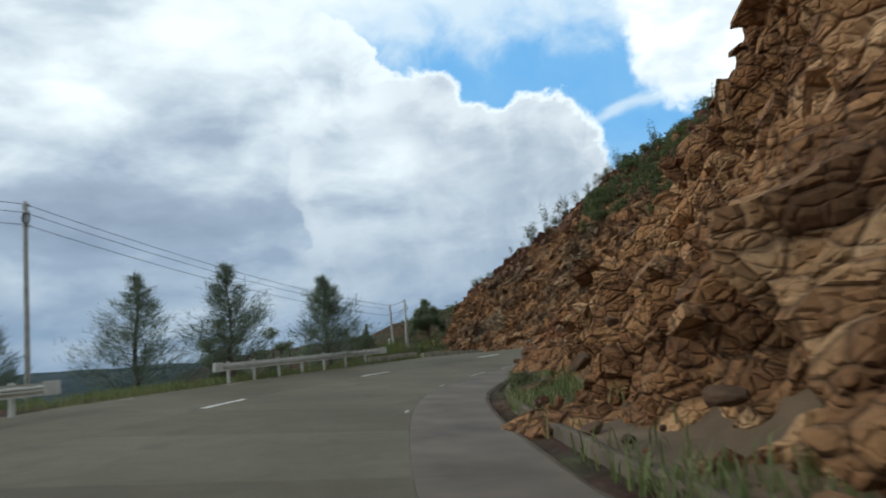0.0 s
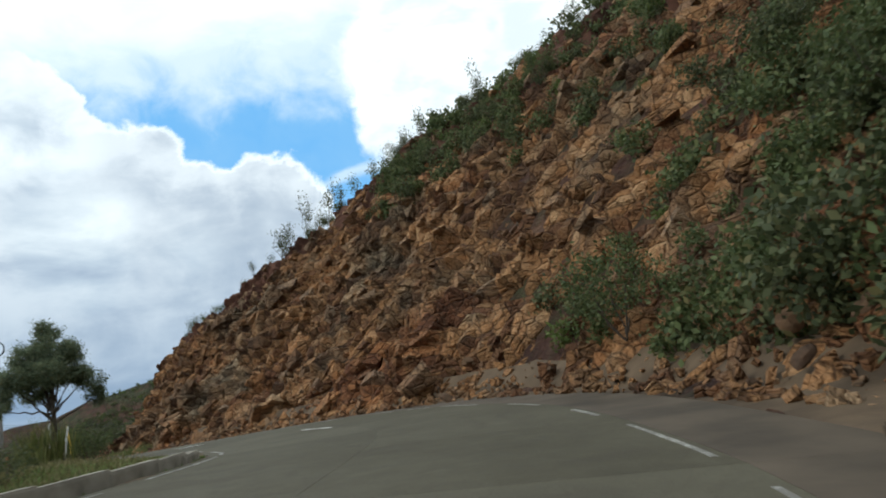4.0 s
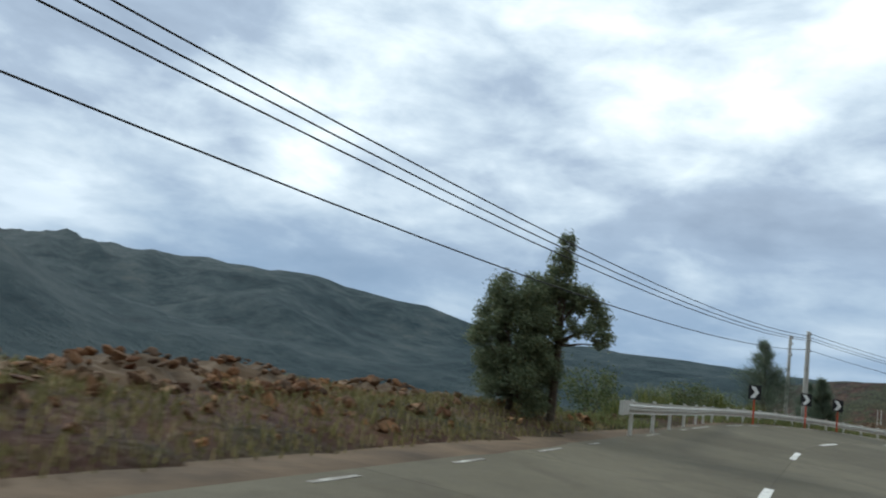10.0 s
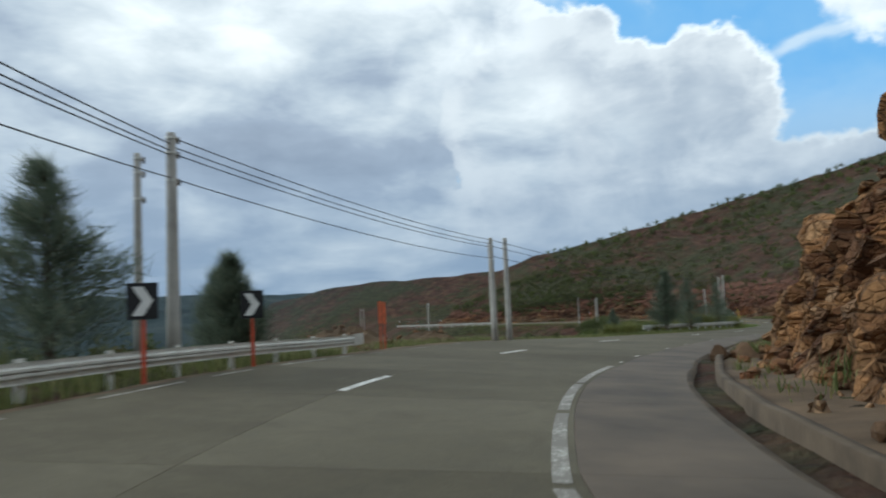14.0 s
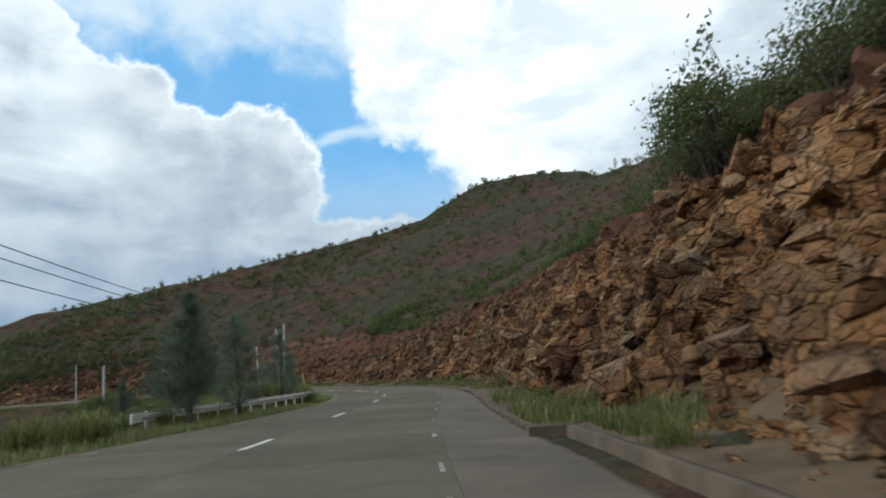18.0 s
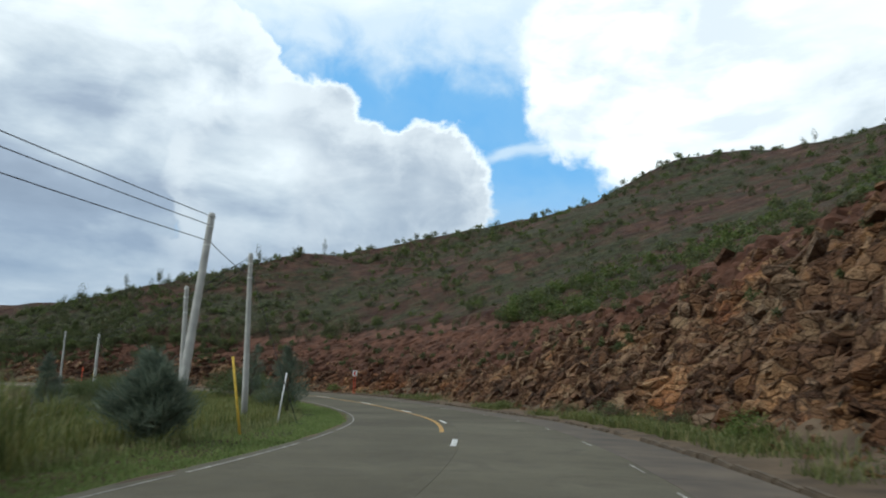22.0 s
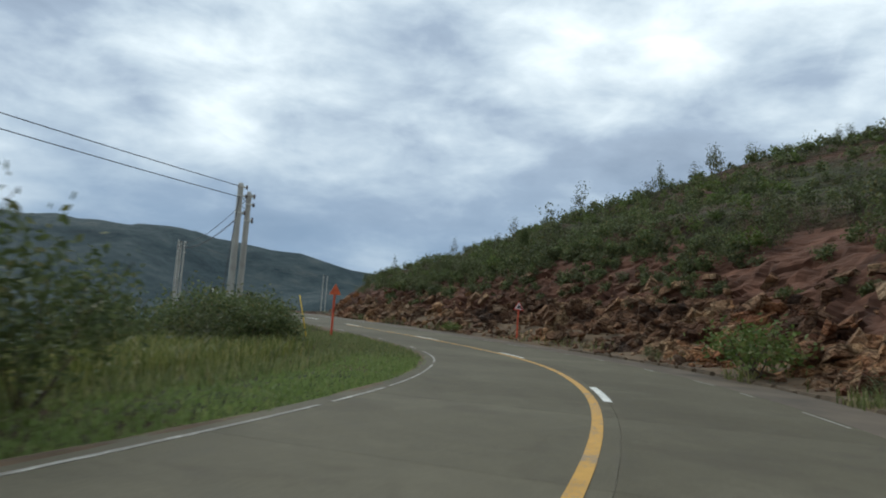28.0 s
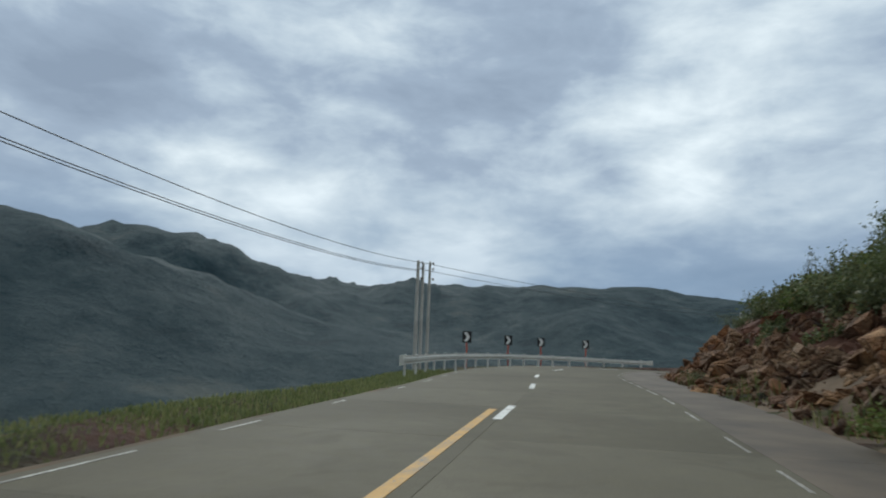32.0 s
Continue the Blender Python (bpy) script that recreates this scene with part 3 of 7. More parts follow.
def spline(pts, step=0.5):
    p = np.array([pts[0], *pts, pts[-1]], float)
    p[0], p[-1] = 2 * p[1] - p[2], 2 * p[-2] - p[-3]
    out = []
    for i in range(1, len(p) - 2):
        a, b, c, d = p[i - 1:i + 3]
        # centripetal tangents keep uneven spans smooth
        ta, tb, tcc = [max(np.linalg.norm(v), 1e-6) ** 0.5 for v in (b - a, c - b, d - c)]
        m1 = ((b - a) / ta - (c - a) / (ta + tb) + (c - b) / tb) * tb
        m2 = ((c - b) / tb - (d - b) / (tb + tcc) + (d - c) / tcc) * tb
        n = max(2, int(np.linalg.norm(c - b) / step))
        u = np.linspace(0, 1, n, endpoint=False)[:, None]
        out.append((2 * u**3 - 3 * u**2 + 1) * b + (u**3 - 2 * u**2 + u) * m1 + (-2 * u**3 + 3 * u**2) * c + (u**3 - u**2) * m2)
    out.append(p[-2][None])
    q = np.concatenate(out)
    s = np.r_[0, np.cumsum(np.linalg.norm(np.diff(q[:, :2], axis=0), axis=1))]
    g = np.arange(0, s[-1], step)
    return g, np.stack([np.interp(g, s, q[:, k]) for k in range(3)], 1)


RS, RP = spline(CENTRE)
RT = np.gradient(RP[:, :2], axis=0)
ker = np.hanning(17) / np.hanning(17).sum()
RT = np.stack([np.convolve(np.pad(RT[:, k], 8, mode="edge"), ker, "valid") for k in range(2)], 1)
RT /= np.linalg.norm(RT, axis=1)[:, None]
RN = np.stack([RT[:, 1], -RT[:, 0]], 1)
END = RS[-1]


def s_at(x, y):
    """How far along the road the place nearest to x, y lies."""
    return float(RS[np.argmin((RP[:, 0] - x) ** 2 + (RP[:, 1] - y) ** 2)])


# stations by the road's northing on its way
S0 = s_at(-5.4, -1.1)


def st(path_s):
    return path_s + S0


def left_w(s):
    return np.interp(np.asarray(s) - S0, [0, 22, 44, 60, 88, 99, 112, 126, 136, 150, 165, 176, 190, 215, 250, 275, 300], [3.9, 4.0, 3.5, 3.5, 3.6, 3.2, 3.0, 3.6, 4.3, 4.3, 3.3, 3.1, 3.7, 4.1, 3.7, 3.3, 3.3])


def right_w(s):
    return np.interp(np.asarray(s) - S0, [0, 11, 22, 31, 38, 46, 56, 80, 98, 103, 107, 117, 121, 143, 165, 200, 253, 275, 300], [6.2, 5.6, 5.0, 4.8, 4.8, 4.3, 3.4, 3.4, 3.7, 3.4, 3.1, 3.75, 4.0, 4.1, 3.7, 3.45, 3.6, 3.5, 3.4])


def bank(s):
    return np.interp(np.asarray(s) - S0, [-20, 42, 58, 88, 104, 130, 146], [0.08, 0.08, 0, 0, 0.05, 0.05, 0])


def at(s, lat, dz=0.0):
    """World places at station s, lat metres right of the road's middle line, dz above its surface. Takes arrays."""
    s, lat = np.broadcast_arrays(np.asarray(s, float), np.asarray(lat, float))
    x = np.interp(s, RS, RP[:, 0]) + np.interp(s, RS, RN[:, 0]) * lat
    y = np.interp(s, RS, RP[:, 1]) + np.interp(s, RS, RN[:, 1]) * lat
    z = np.interp(s, RS, RP[:, 2]) - bank(s) * np.clip(lat, -7, 8) + dz
    return np.stack([x, y, z], -1)


def heading(s):
    """Turn about z, in degrees, of a thing whose y axis runs along the road."""
    return math.degrees(math.atan2(-np.interp(s, RS, RT[:, 0]), np.interp(s, RS, RT[:, 1])))


# the cut on the right: where its foot stands, how high the rock goes, how steep, and the hill above
def foot(s):
    return right_w(s) + np.interp(np.asarray(s) - S0, [-20, 10, 25, 40, 50, 62, 80, 96, 110, 125, 140, 160, 180, 200, 230, 250, 270, 285, 300], [3.2, 3.2, 3.6, 4.5, 2.6, 1.6, 1.8, 2.8, 3.5, 3.4, 3.7, 3.9, 4.2, 4.4, 4.2, 3.5, 3.2, 2.6, 2.4])


def cut_h(s):
    return np.interp(np.asarray(s) - S0, [-40, 0, 25, 45, 60, 80, 95, 106, 118, 132, 150, 165, 185, 195, 205, 216, 230, 250, 266, 280, 292, 305, 325], [12, 13, 14, 20, 25, 21, 15.5, 12.0, 10.0, 8.2, 7.4, 8.2, 10.4, 11.3, 11.0, 9.6, 6.9, 6, 5, 5.5, 4, 2.8, 4])


def cut_a(s):
    return np.tan(np.radians(np.interp(np.asarray(s) - S0, [-40, 0, 30, 45, 70, 95, 104, 110, 115, 119, 126, 135, 155, 175, 195, 220, 255, 290, 320], [50, 52, 50, 47, 46, 46, 48, 51, 53, 53, 54, 54, 53, 50, 47, 44, 46, 42, 42])))


def hill_a(s):
    return np.tan(np.radians(np.interp(np.asarray(s) - S0, [-40, 0, 30, 50, 65, 95, 115, 150, 185, 220, 250, 275, 295, 320], [38, 38, 36, 22, 4, 5, 8, 14, 16.5, 24.6, 25.2, 25.6, 22, 18])))


def crest_d(s):
    return np.interp(np.asarray(s) - S0, [-40, 0, 40, 60, 100, 130, 160, 185, 215, 235, 250, 262, 275, 290, 305, 325], [45, 45, 40, 30, 26, 45, 90, 120, 122, 95, 88, 57, 46, 29, 21, 20])


def left_flat(s):
    return np.interp(np.asarray(s) - S0, [-40, 0, 40, 52, 62, 75, 88, 95, 105, 118, 126, 140, 155, 185, 200, 230, 260, 280, 300], [3, 3, 3, 7, 9, 11, 9, 3, 3, 8, 9, 6, 4, 5, 9, 11, 7, 3.0, 2.5])


def left_fall(s):
    return np.tan(np.radians(np.interp(np.asarray(s) - S0, [-40, 40, 60, 90, 110, 130, 150, 175, 200, 240, 270, 300], [30, 30, 26, 26, 30, 18, 16, 14, 9, 9, 22, 30])))


def vnoise(x, y, scale, seed=0.0, octaves=4):
    """Smooth value noise on arrays, about -1 to 1."""
    out, amp, tot = 0.0, 1.0, 0.0
    for o in range(octaves):
        u, v = x / scale + 17.3 * o + seed, y / scale - 9.1 * o + 2.7 * seed
        iu, iv = np.floor(u), np.floor(v)
        fu, fv = u - iu, v - iv
        fu, fv = fu * fu * (3 - 2 * fu), fv * fv * (3 - 2 * fv)

        def hsh(a, b):
            q = np.sin(a * 127.1 + b * 311.7 + seed * 13.7) * 43758.5453
            return (q - np.floor(q)) * 2 - 1
        val = (hsh(iu, iv) * (1 - fu) + hsh(iu + 1, iv) * fu) * (1 - fv) + (hsh(iu, iv + 1) * (1 - fu) + hsh(iu + 1, iv + 1) * fu) * fv
        out, tot, amp, scale = out + val * amp, tot + amp, amp * 0.5, scale * 0.5
    return out / tot


def nearest(x, y):
    x, y = np.asarray(x, float).ravel(), np.asarray(y, float).ravel()
    idx = np.empty(len(x), int)
    P2 = RP[::2, :2]
    for a in range(0, len(x), 20000):
        d = (x[a:a + 20000, None] - P2[None, :, 0]) ** 2 + (y[a:a + 20000, None] - P2[None, :, 1]) ** 2
        idx[a:a + 20000] = 2 * np.argmin(d, 1)
    px, py = x - RP[idx, 0], y - RP[idx, 1]
    side = px * RN[idx, 0] + py * RN[idx, 1]
    lat = np.sign(side) * np.hypot(px, py)
    return RS[idx], lat, RP[idx, 2]


# far ridges by bearing (degrees left of north), as heights over the valley rim
def ridge(b, table):
    return np.interp(b, [t[0] for t in table], [t[1] for t in table])


NEAR_RIDGE = [(-180, 10), (-60, 30), (10, 14), (28, 10), (36, 6), (46, 4), (56, -4), (66, -14), (80, -12), (88, 12), (95, 38), (105, 74), (114, 92), (128, 98), (150, 60), (180, 10)]
FAR_RIDGE = [(-180, 40), (-60, 60), (0, 40), (30, 44), (40, 50), (50, 58), (57, 96), (62, 122), (72, 154), (80, 150), (88, 146), (93, 156), (99, 198), (104, 238), (112, 262), (130, 200), (180, 40)]


def hill(s, lat):
    """Height over the road on the right side, lat metres from its middle."""
    d = np.maximum(lat - foot(s), 0)
    h, a = cut_h(s), cut_a(s)
    d1 = h / a
    dc = crest_d(s)
    up_ = np.minimum(d * a, h) + np.clip(d - d1, 0, dc - d1) * hill_a(s)
    return up_ - np.clip(d - dc, 0, 60) * 0.25 - np.clip(d - dc - 60, 0, 400) * 0.12


def terrain(x, y):
    x, y = np.asarray(x, float), np.asarray(y, float)
    s, lat, zr = nearest(x, y)
    shape = x.shape
    x, y = x.ravel(), y.ravel()
    z = zr - bank(s) * np.clip(lat, -7, 8)
    hr = hill(s, lat)
    rough = np.clip((lat - foot(s)) / 8, 0, 1)
    hr = hr + rough * (vnoise(x, y, 22, 3) * 1.3 + vnoise(x, y, 6, 5) * 0.5)
    dl = np.maximum(-lat - left_w(s), 0)
    fl = left_flat(s)
    beyond = np.maximum(dl - fl, 0)
    fall = left_fall(s)
    bowl = 55 * (1 - np.exp(-beyond * fall / 55))
    uneven = np.clip((dl - 1.5) / 4, 0, 1)
    rise_ = np.interp(s - S0, [46, 56, 90, 97], [0, 0.16, 0.16, 0])
    hl = -0.03 * np.minimum(dl, fl) + rise_ * np.clip(dl - 0.5, 0, 3.0) - bowl + uneven * (vnoise(x, y, 9, 7) * 0.35 + vnoise(x, y, 2.5, 8) * 0.10) + np.clip(beyond / 20, 0, 1) * vnoise(x, y, 35, 11) * 3.0
    z = z + np.where(lat > 0, hr, hl) - 0.05
    r = np.hypot(x + 10, y - 150)
    b = np.degrees(np.arctan2(-(x + 10), y - 150))
    wob = vnoise(x, y, 260, 21, 5)
    k1 = np.exp(-((r - 640 - 90 * wob) / 210) ** 2)
    k2 = 1 / (1 + np.exp(-(r - 1500 - 220 * wob) / 170))
    crag = 1 - 2 * np.abs(vnoise(x, y, 330, 41, 6))
    spur = 1 - 2 * np.abs(vnoise(x, y, 150, 47, 5))
    far = -58 + (ridge(b, NEAR_RIDGE) + 46) * k1 * (1 + 0.25 * wob) + (ridge(b, FAR_RIDGE) + 46) * k2 * (0.92 + 0.20 * crag)
    far = far + np.clip((r - 250) / 300, 0, 1) * (15 * spur + 8 * vnoise(x, y, 60, 53, 4)) * (0.4 + 0.6 * k1 + 0.6 * k2)
    z = z + 23 * np.exp(-((x + 100) / 38) ** 2 - ((y - 338) / 34) ** 2)
    z = z - 2.8 * np.exp(-((x - 22) / 34) ** 2 - ((y - 300) / 16) ** 2) + 2 * np.exp(-((x + 26) / 14) ** 2 - ((y - 290) / 10) ** 2)
    w = np.clip((r - 230) / 170, 0, 1)
    w = w * w * (3 - 2 * w)
    z = z * (1 - w) + far * w
    # the long back ridge beyond the last cut
    crest = np.interp(x, [-215, -165, -136, -114, -80, -60, -45, -15, 10, 35, 55, 70, 80, 92, 110, 130, 170, 240], [-40, 5, 10.3, 12.2, 12.4, 13.5, 18, 23.3, 28.8, 34.5, 39, 43.5, 49.5, 56, 59.5, 60, 45, -60])
    off_ = np.abs(y - (347.5 - 0.125 * x))
    z = np.maximum(z, crest - 0.52 * off_ + 0.9 * vnoise(x, y, 14, 63, 4) - 0.4)
    return z.reshape(shape)


def axis_lines(lo, hi, step, reach, grow):
    g = list(np.arange(lo, hi, step))
    d = step
    while g[-1] < reach:
        d *= grow
        g.append(g[-1] + d)
    d = step
    while g[0] > -reach:
        d *= grow
        g.insert(0, g[0] - d)
    return np.array(g)


def in_road(s, lat):
    return (lat > -left_w(s) - 0.9) & (lat < right_w(s) + 1.4)


gx = axis_lines(-95, 62, 1.1, 4300, 1.07)
gy = axis_lines(-45, 335, 1.1, 4300, 1.07)
GX, GY = np.meshgrid(gx, gy)
GZ = terrain(GX, GY)
gs, glat, gz_ = nearest(GX, GY)
gs, glat = gs.reshape(GX.shape), glat.reshape(GX.shape)
GZ -= np.where(in_road(gs, glat), 0.35, 0.0)
# the bare face has a mesh of its own, so the sheet stays behind it there
gd = glat - foot(gs)
GZ -= np.where((gd > 0.3) & (gd < cut_h(gs) / cut_a(gs) + 2.5) & (GX < 75) & (GX > -95), 1.3 + 3.5 * np.clip(cut_a(gs) - 1.3, 0, 1), 0.0)
nx, ny = len(gx), len(gy)
vid = np.arange(nx * ny).reshape(ny, nx)
quads = np.stack([vid[:-1, :-1], vid[:-1, 1:], vid[1:, 1:], vid[1:, :-1]], -1).reshape(-1, 4)
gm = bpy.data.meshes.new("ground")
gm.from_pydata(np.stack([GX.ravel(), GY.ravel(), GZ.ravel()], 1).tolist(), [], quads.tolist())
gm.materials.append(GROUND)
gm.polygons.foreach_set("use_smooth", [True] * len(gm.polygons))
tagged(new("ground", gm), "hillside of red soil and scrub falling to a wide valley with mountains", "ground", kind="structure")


# ---- the rock cut ----
FACE_STEP, FACE_N = 0.23, 100


def rock_face():
    ss = np.arange(S0 - 22.0, END - 30, FACE_STEP)
    vv = np.linspace(-0.02, 1.0, FACE_N)
    S_, V_ = np.meshgrid(ss, vv, indexing="ij")
    h, a, f0 = cut_h(S_), cut_a(S_), foot(S_)
    d1 = h / a
    D = -0.6 + V_ * (d1 + 4.2)
    lat = f0 + D
    z = np.where(D < 0, 0.0, np.minimum(D * a, h) + np.maximum(D - d1, 0) * np.minimum(hill_a(S_), 0.6))
    P = at(S_, lat)
    P[..., 2] += z - 0.25
    steep = np.clip(D / 0.8, 0, 1) * (1 - 0.75 * np.clip((D - d1) / 2.0, 0, 1))
    out_n = np.stack([-np.interp(S_, RS, RN[:, 0]), -np.interp(S_, RS, RN[:, 1]), 0.75 + 0 * S_], -1)
    out_n /= np.linalg.norm(out_n, axis=-1, keepdims=True)
    flatp = P.reshape(-1, 3)
    off = np.empty(len(flatp))
    rot = Euler((0.5, 0.35, 0.6)).to_matrix()
    def block(q, sx, sy, sz, seed):
        """A broken block: its own step out of the face and a tilt of its own."""
        w = Vector((q.x * sx, q.y * sy, q.z * sz))
        dist_, pts = noise.voronoi(w, distance_metric="DISTANCE_SQUARED")
        c = pts[0]
        k = math.sin(c.x * 12.9 + c.y * 78.2 + c.z * 37.7 + seed) * 43758.5
        k -= math.floor(k)
        d = w - c
        return k - 0.5, d.x * math.sin(k * 40) + d.y * math.cos(k * 40) + d.z * math.sin(k * 71), math.sqrt(dist_[1]) - math.sqrt(dist_[0])
    for i, p in enumerate(flatp):
        pv = Vector(p)
        warp = noise.noise_vector(pv * 0.35) * 0.45 + noise.noise_vector(pv * 1.3) * 0.10
        q = rot @ (pv + warp)
        a1, t1, e1 = block(q, 0.26, 0.36, 0.62, 1)
        a2, t2, e2 = block(q, 0.62, 0.95, 1.35, 2)
        a3, t3, e3 = block(q, 1.7, 2.1, 2.9, 3)
        far_in = min(max((pv.y - 175) / 40, 0.0), 1.0)
        off[i] = (1 - 0.6 * far_in) * (0.85 * a1 + 0.55 * t1 + 0.8 * noise.noise(pv * 0.12)) + (0.50 - 0.15 * far_in) * a2 + (0.36 - 0.18 * far_in) * t2 + (0.16 + 0.10 * far_in) * a3 + 0.16 * t3 + 0.22 * t2 - 0.30 * math.exp(-e1 / 0.07) * (1 - 0.5 * far_in) - 0.20 * math.exp(-e2 / 0.10)
    soft = np.interp(flatp[:, 1], [150, 215], [1.0, 0.85])
    soft = soft * (1 - 0.5 * np.clip((z / np.maximum(h, 0.1)).ravel() / 0.5 - 0.7, 0, 1) * np.clip((flatp[:, 1] - 205) / 25, 0, 1))
    P = P + out_n * (off * soft).reshape(S_.shape)[..., None] * steep[..., None]
    n, m = S_.shape
    vid_ = np.arange(n * m).reshape(n, m)
    q = np.stack([vid_[:-1, :-1], vid_[:-1, 1:], vid_[1:, 1:], vid_[1:, :-1]], -1).reshape(-1, 4)
    me = bpy.data.meshes.new("rock_cut")
    me.from_pydata(P.reshape(-1, 3).tolist(), [], q[:, ::-1].tolist())
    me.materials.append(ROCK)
    me.materials.append(SOIL)
    # raw soil lies over the rock under the brow
    mids = P[:-1, :-1].reshape(-1, 3)
    band = (z / np.maximum(h, 0.1))[:-1, :-1].ravel() + 0.30 * vnoise(mids[:, 0] + mids[:, 1] * 0.6, mids[:, 2] * 1.5 + mids[:, 1] * 0.4, 5.0, 33, 5)
    me.polygons.foreach_set("material_index", ((band > np.interp(mids[:, 1], [180, 215, 235], [0.82, 0.66, 0.46])) & (mids[:, 1] > 40)).astype(np.int32))
    me.update()
    ob = new("rock_cut", me)
    tagged(ob, "bare cut face of fractured orange and brown rock above the road", "rock face", kind="structure")
    return ob, P


CUT, CUT_P = rock_face()


def face_point(s, d):
    """The broken face's own surface, d metres in from its foot."""
    i = int(np.clip(round((s - (S0 - 22.0)) / FACE_STEP), 0, CUT_P.shape[0] - 1))
    v = (d + 0.6) / (float(cut_h(s) / cut_a(s)) + 4.2)
    j = int(np.clip(round((v + 0.02) / 1.02 * (FACE_N - 1)), 0, FACE_N - 1))
    return CUT_P[i, j]


# ---- the road itself: concrete slabs in two lanes ----
road = tagged(new("road"), "two-lane grey concrete mountain road with painted lines", "road", kind="structure")


def ribbon_bed():
    ss = np.arange(1, END - 2, 1.0)
    a, b = at(ss, -left_w(ss) - 0.2, -0.012), at(ss, right_w(ss) + 1.2, -0.012)
    vs = np.stack([a, b], 1).reshape(-1, 3)
    return vs, [(2 * i, 2 * i + 1, 2 * i + 3, 2 * i + 2) for i in range(len(ss) - 1)]


def slab_mesh(s0, s1, l0, l1, thick=0.22, mat=None):
    n = max(2, int((s1 - s0) / 0.9))
    top, bot = [], []
    for u in np.linspace(s0, s1, n + 1):
        for w in np.linspace(0, 1, 4):
            top.append(at(u, l0(u) + (l1(u) - l0(u)) * w, 0.0))
            bot.append(top[-1] - np.array([0, 0, thick]))
    vs = top + bot
    k = len(top)
    fs = []
    for i in range(n):
        for j in range(3):
            a = i * 4 + j
            fs.append((a, a + 1, a + 5, a + 4))
        fs += [(i * 4, (i + 1) * 4, k + (i + 1) * 4, k + i * 4), (i * 4 + 3, k + i * 4 + 3, k + i * 4 + 7, i * 4 + 7)]
    for j in range(3):
        fs += [(j, k + j, k + j + 1, j + 1), (n * 4 + j, n * 4 + j + 1, k + n * 4 + j + 1, k + n * 4 + j)]
    return mesh("slab", vs, fs, mat or CONCRETE)


SLAB = 4.5


def paved(u):
    """The outer edge of the paved shoulder on the hill side."""
    return float(np.minimum(right_w(u) + 1.8, foot(u) - 0.35))


tagged(new("road_bed", mesh("road_bed", *ribbon_bed(), KERB)), "grey bed and joint filler under the slabs", "road bed", kind="structure")
for i in range(int(END // SLAB)):
    a, b = i * SLAB + 0.004, (i + 1) * SLAB - 0.004
    part("slab", slab_mesh(a, b, lambda u: -left_w(u) - 0.25, lambda u: -0.003), road)
    part("slab", slab_mesh(a, b, lambda u: 0.003, lambda u: right_w(u) + 0.12), road)
    part("shoulder_slab", slab_mesh(a, b, lambda u: right_w(u) + 0.126, paved, mat=STAINED), road, "brown mud-stained concrete shoulder")


def ribbon(s0, s1, lat, width, dz, step=0.5):
    n = max(1, int((s1 - s0) / step))
    vs, fs = [], []
    for i, u in enumerate(np.linspace(s0, s1, n + 1)):
        c = lat(u) if callable(lat) else lat
        vs += [at(u, c - width / 2, dz), at(u, c + width / 2, dz), at(u, c + width / 2, dz - 0.006), at(u, c - width / 2, dz - 0.006)]
    for i in range(n):
        a, b = i * 4, i * 4 + 4
        fs += [(a, a + 1, b + 1, b), (a + 1, a + 2, b + 2, b + 1), (a + 3, a, b, b + 3)]
    return vs, fs


DASHES = [(st(u), 2.6) for u in (-2, 8, 18.3, 30.3, 42, 58.7, 70.5, 84.4, 94.3, 102.5, 112.5, 124.4, 136.4, 151.4, 162.5, 175.5, 186.4, 198, 210, 222.5, 232.5, 242, 253.5, 265.3, 274.6, 285.3, 293.5, 300.5, 310, 320, 330)]
for s0, ln in DASHES:
    if s0 + ln < END:
        tagged(new("lane_dash", mesh("lane_dash", *ribbon(s0, s0 + ln, float(np.interp(s0 - S0, [190, 200, 214, 232, 300], [0.0, -0.18, -0.18, -0.02, 0.0])), 0.15, 0.006), WHITE_PAINT)), "worn white painted dash on the concrete", "road marking", "centre dashes", "structure")
SY0, SY1 = s_at(9.0, 192.5), s_at(-31.0, 253.6)
tagged(new("yellow_line", mesh("yellow_line", *ribbon(SY0, SY1, lambda u: float(np.interp(u - S0, [195, 214, 232], [-0.56, -0.55, -0.28])), 0.15, 0.006), YELLOW_PAINT)), "continuous yellow line beside the centre dashes", "road marking", kind="structure")


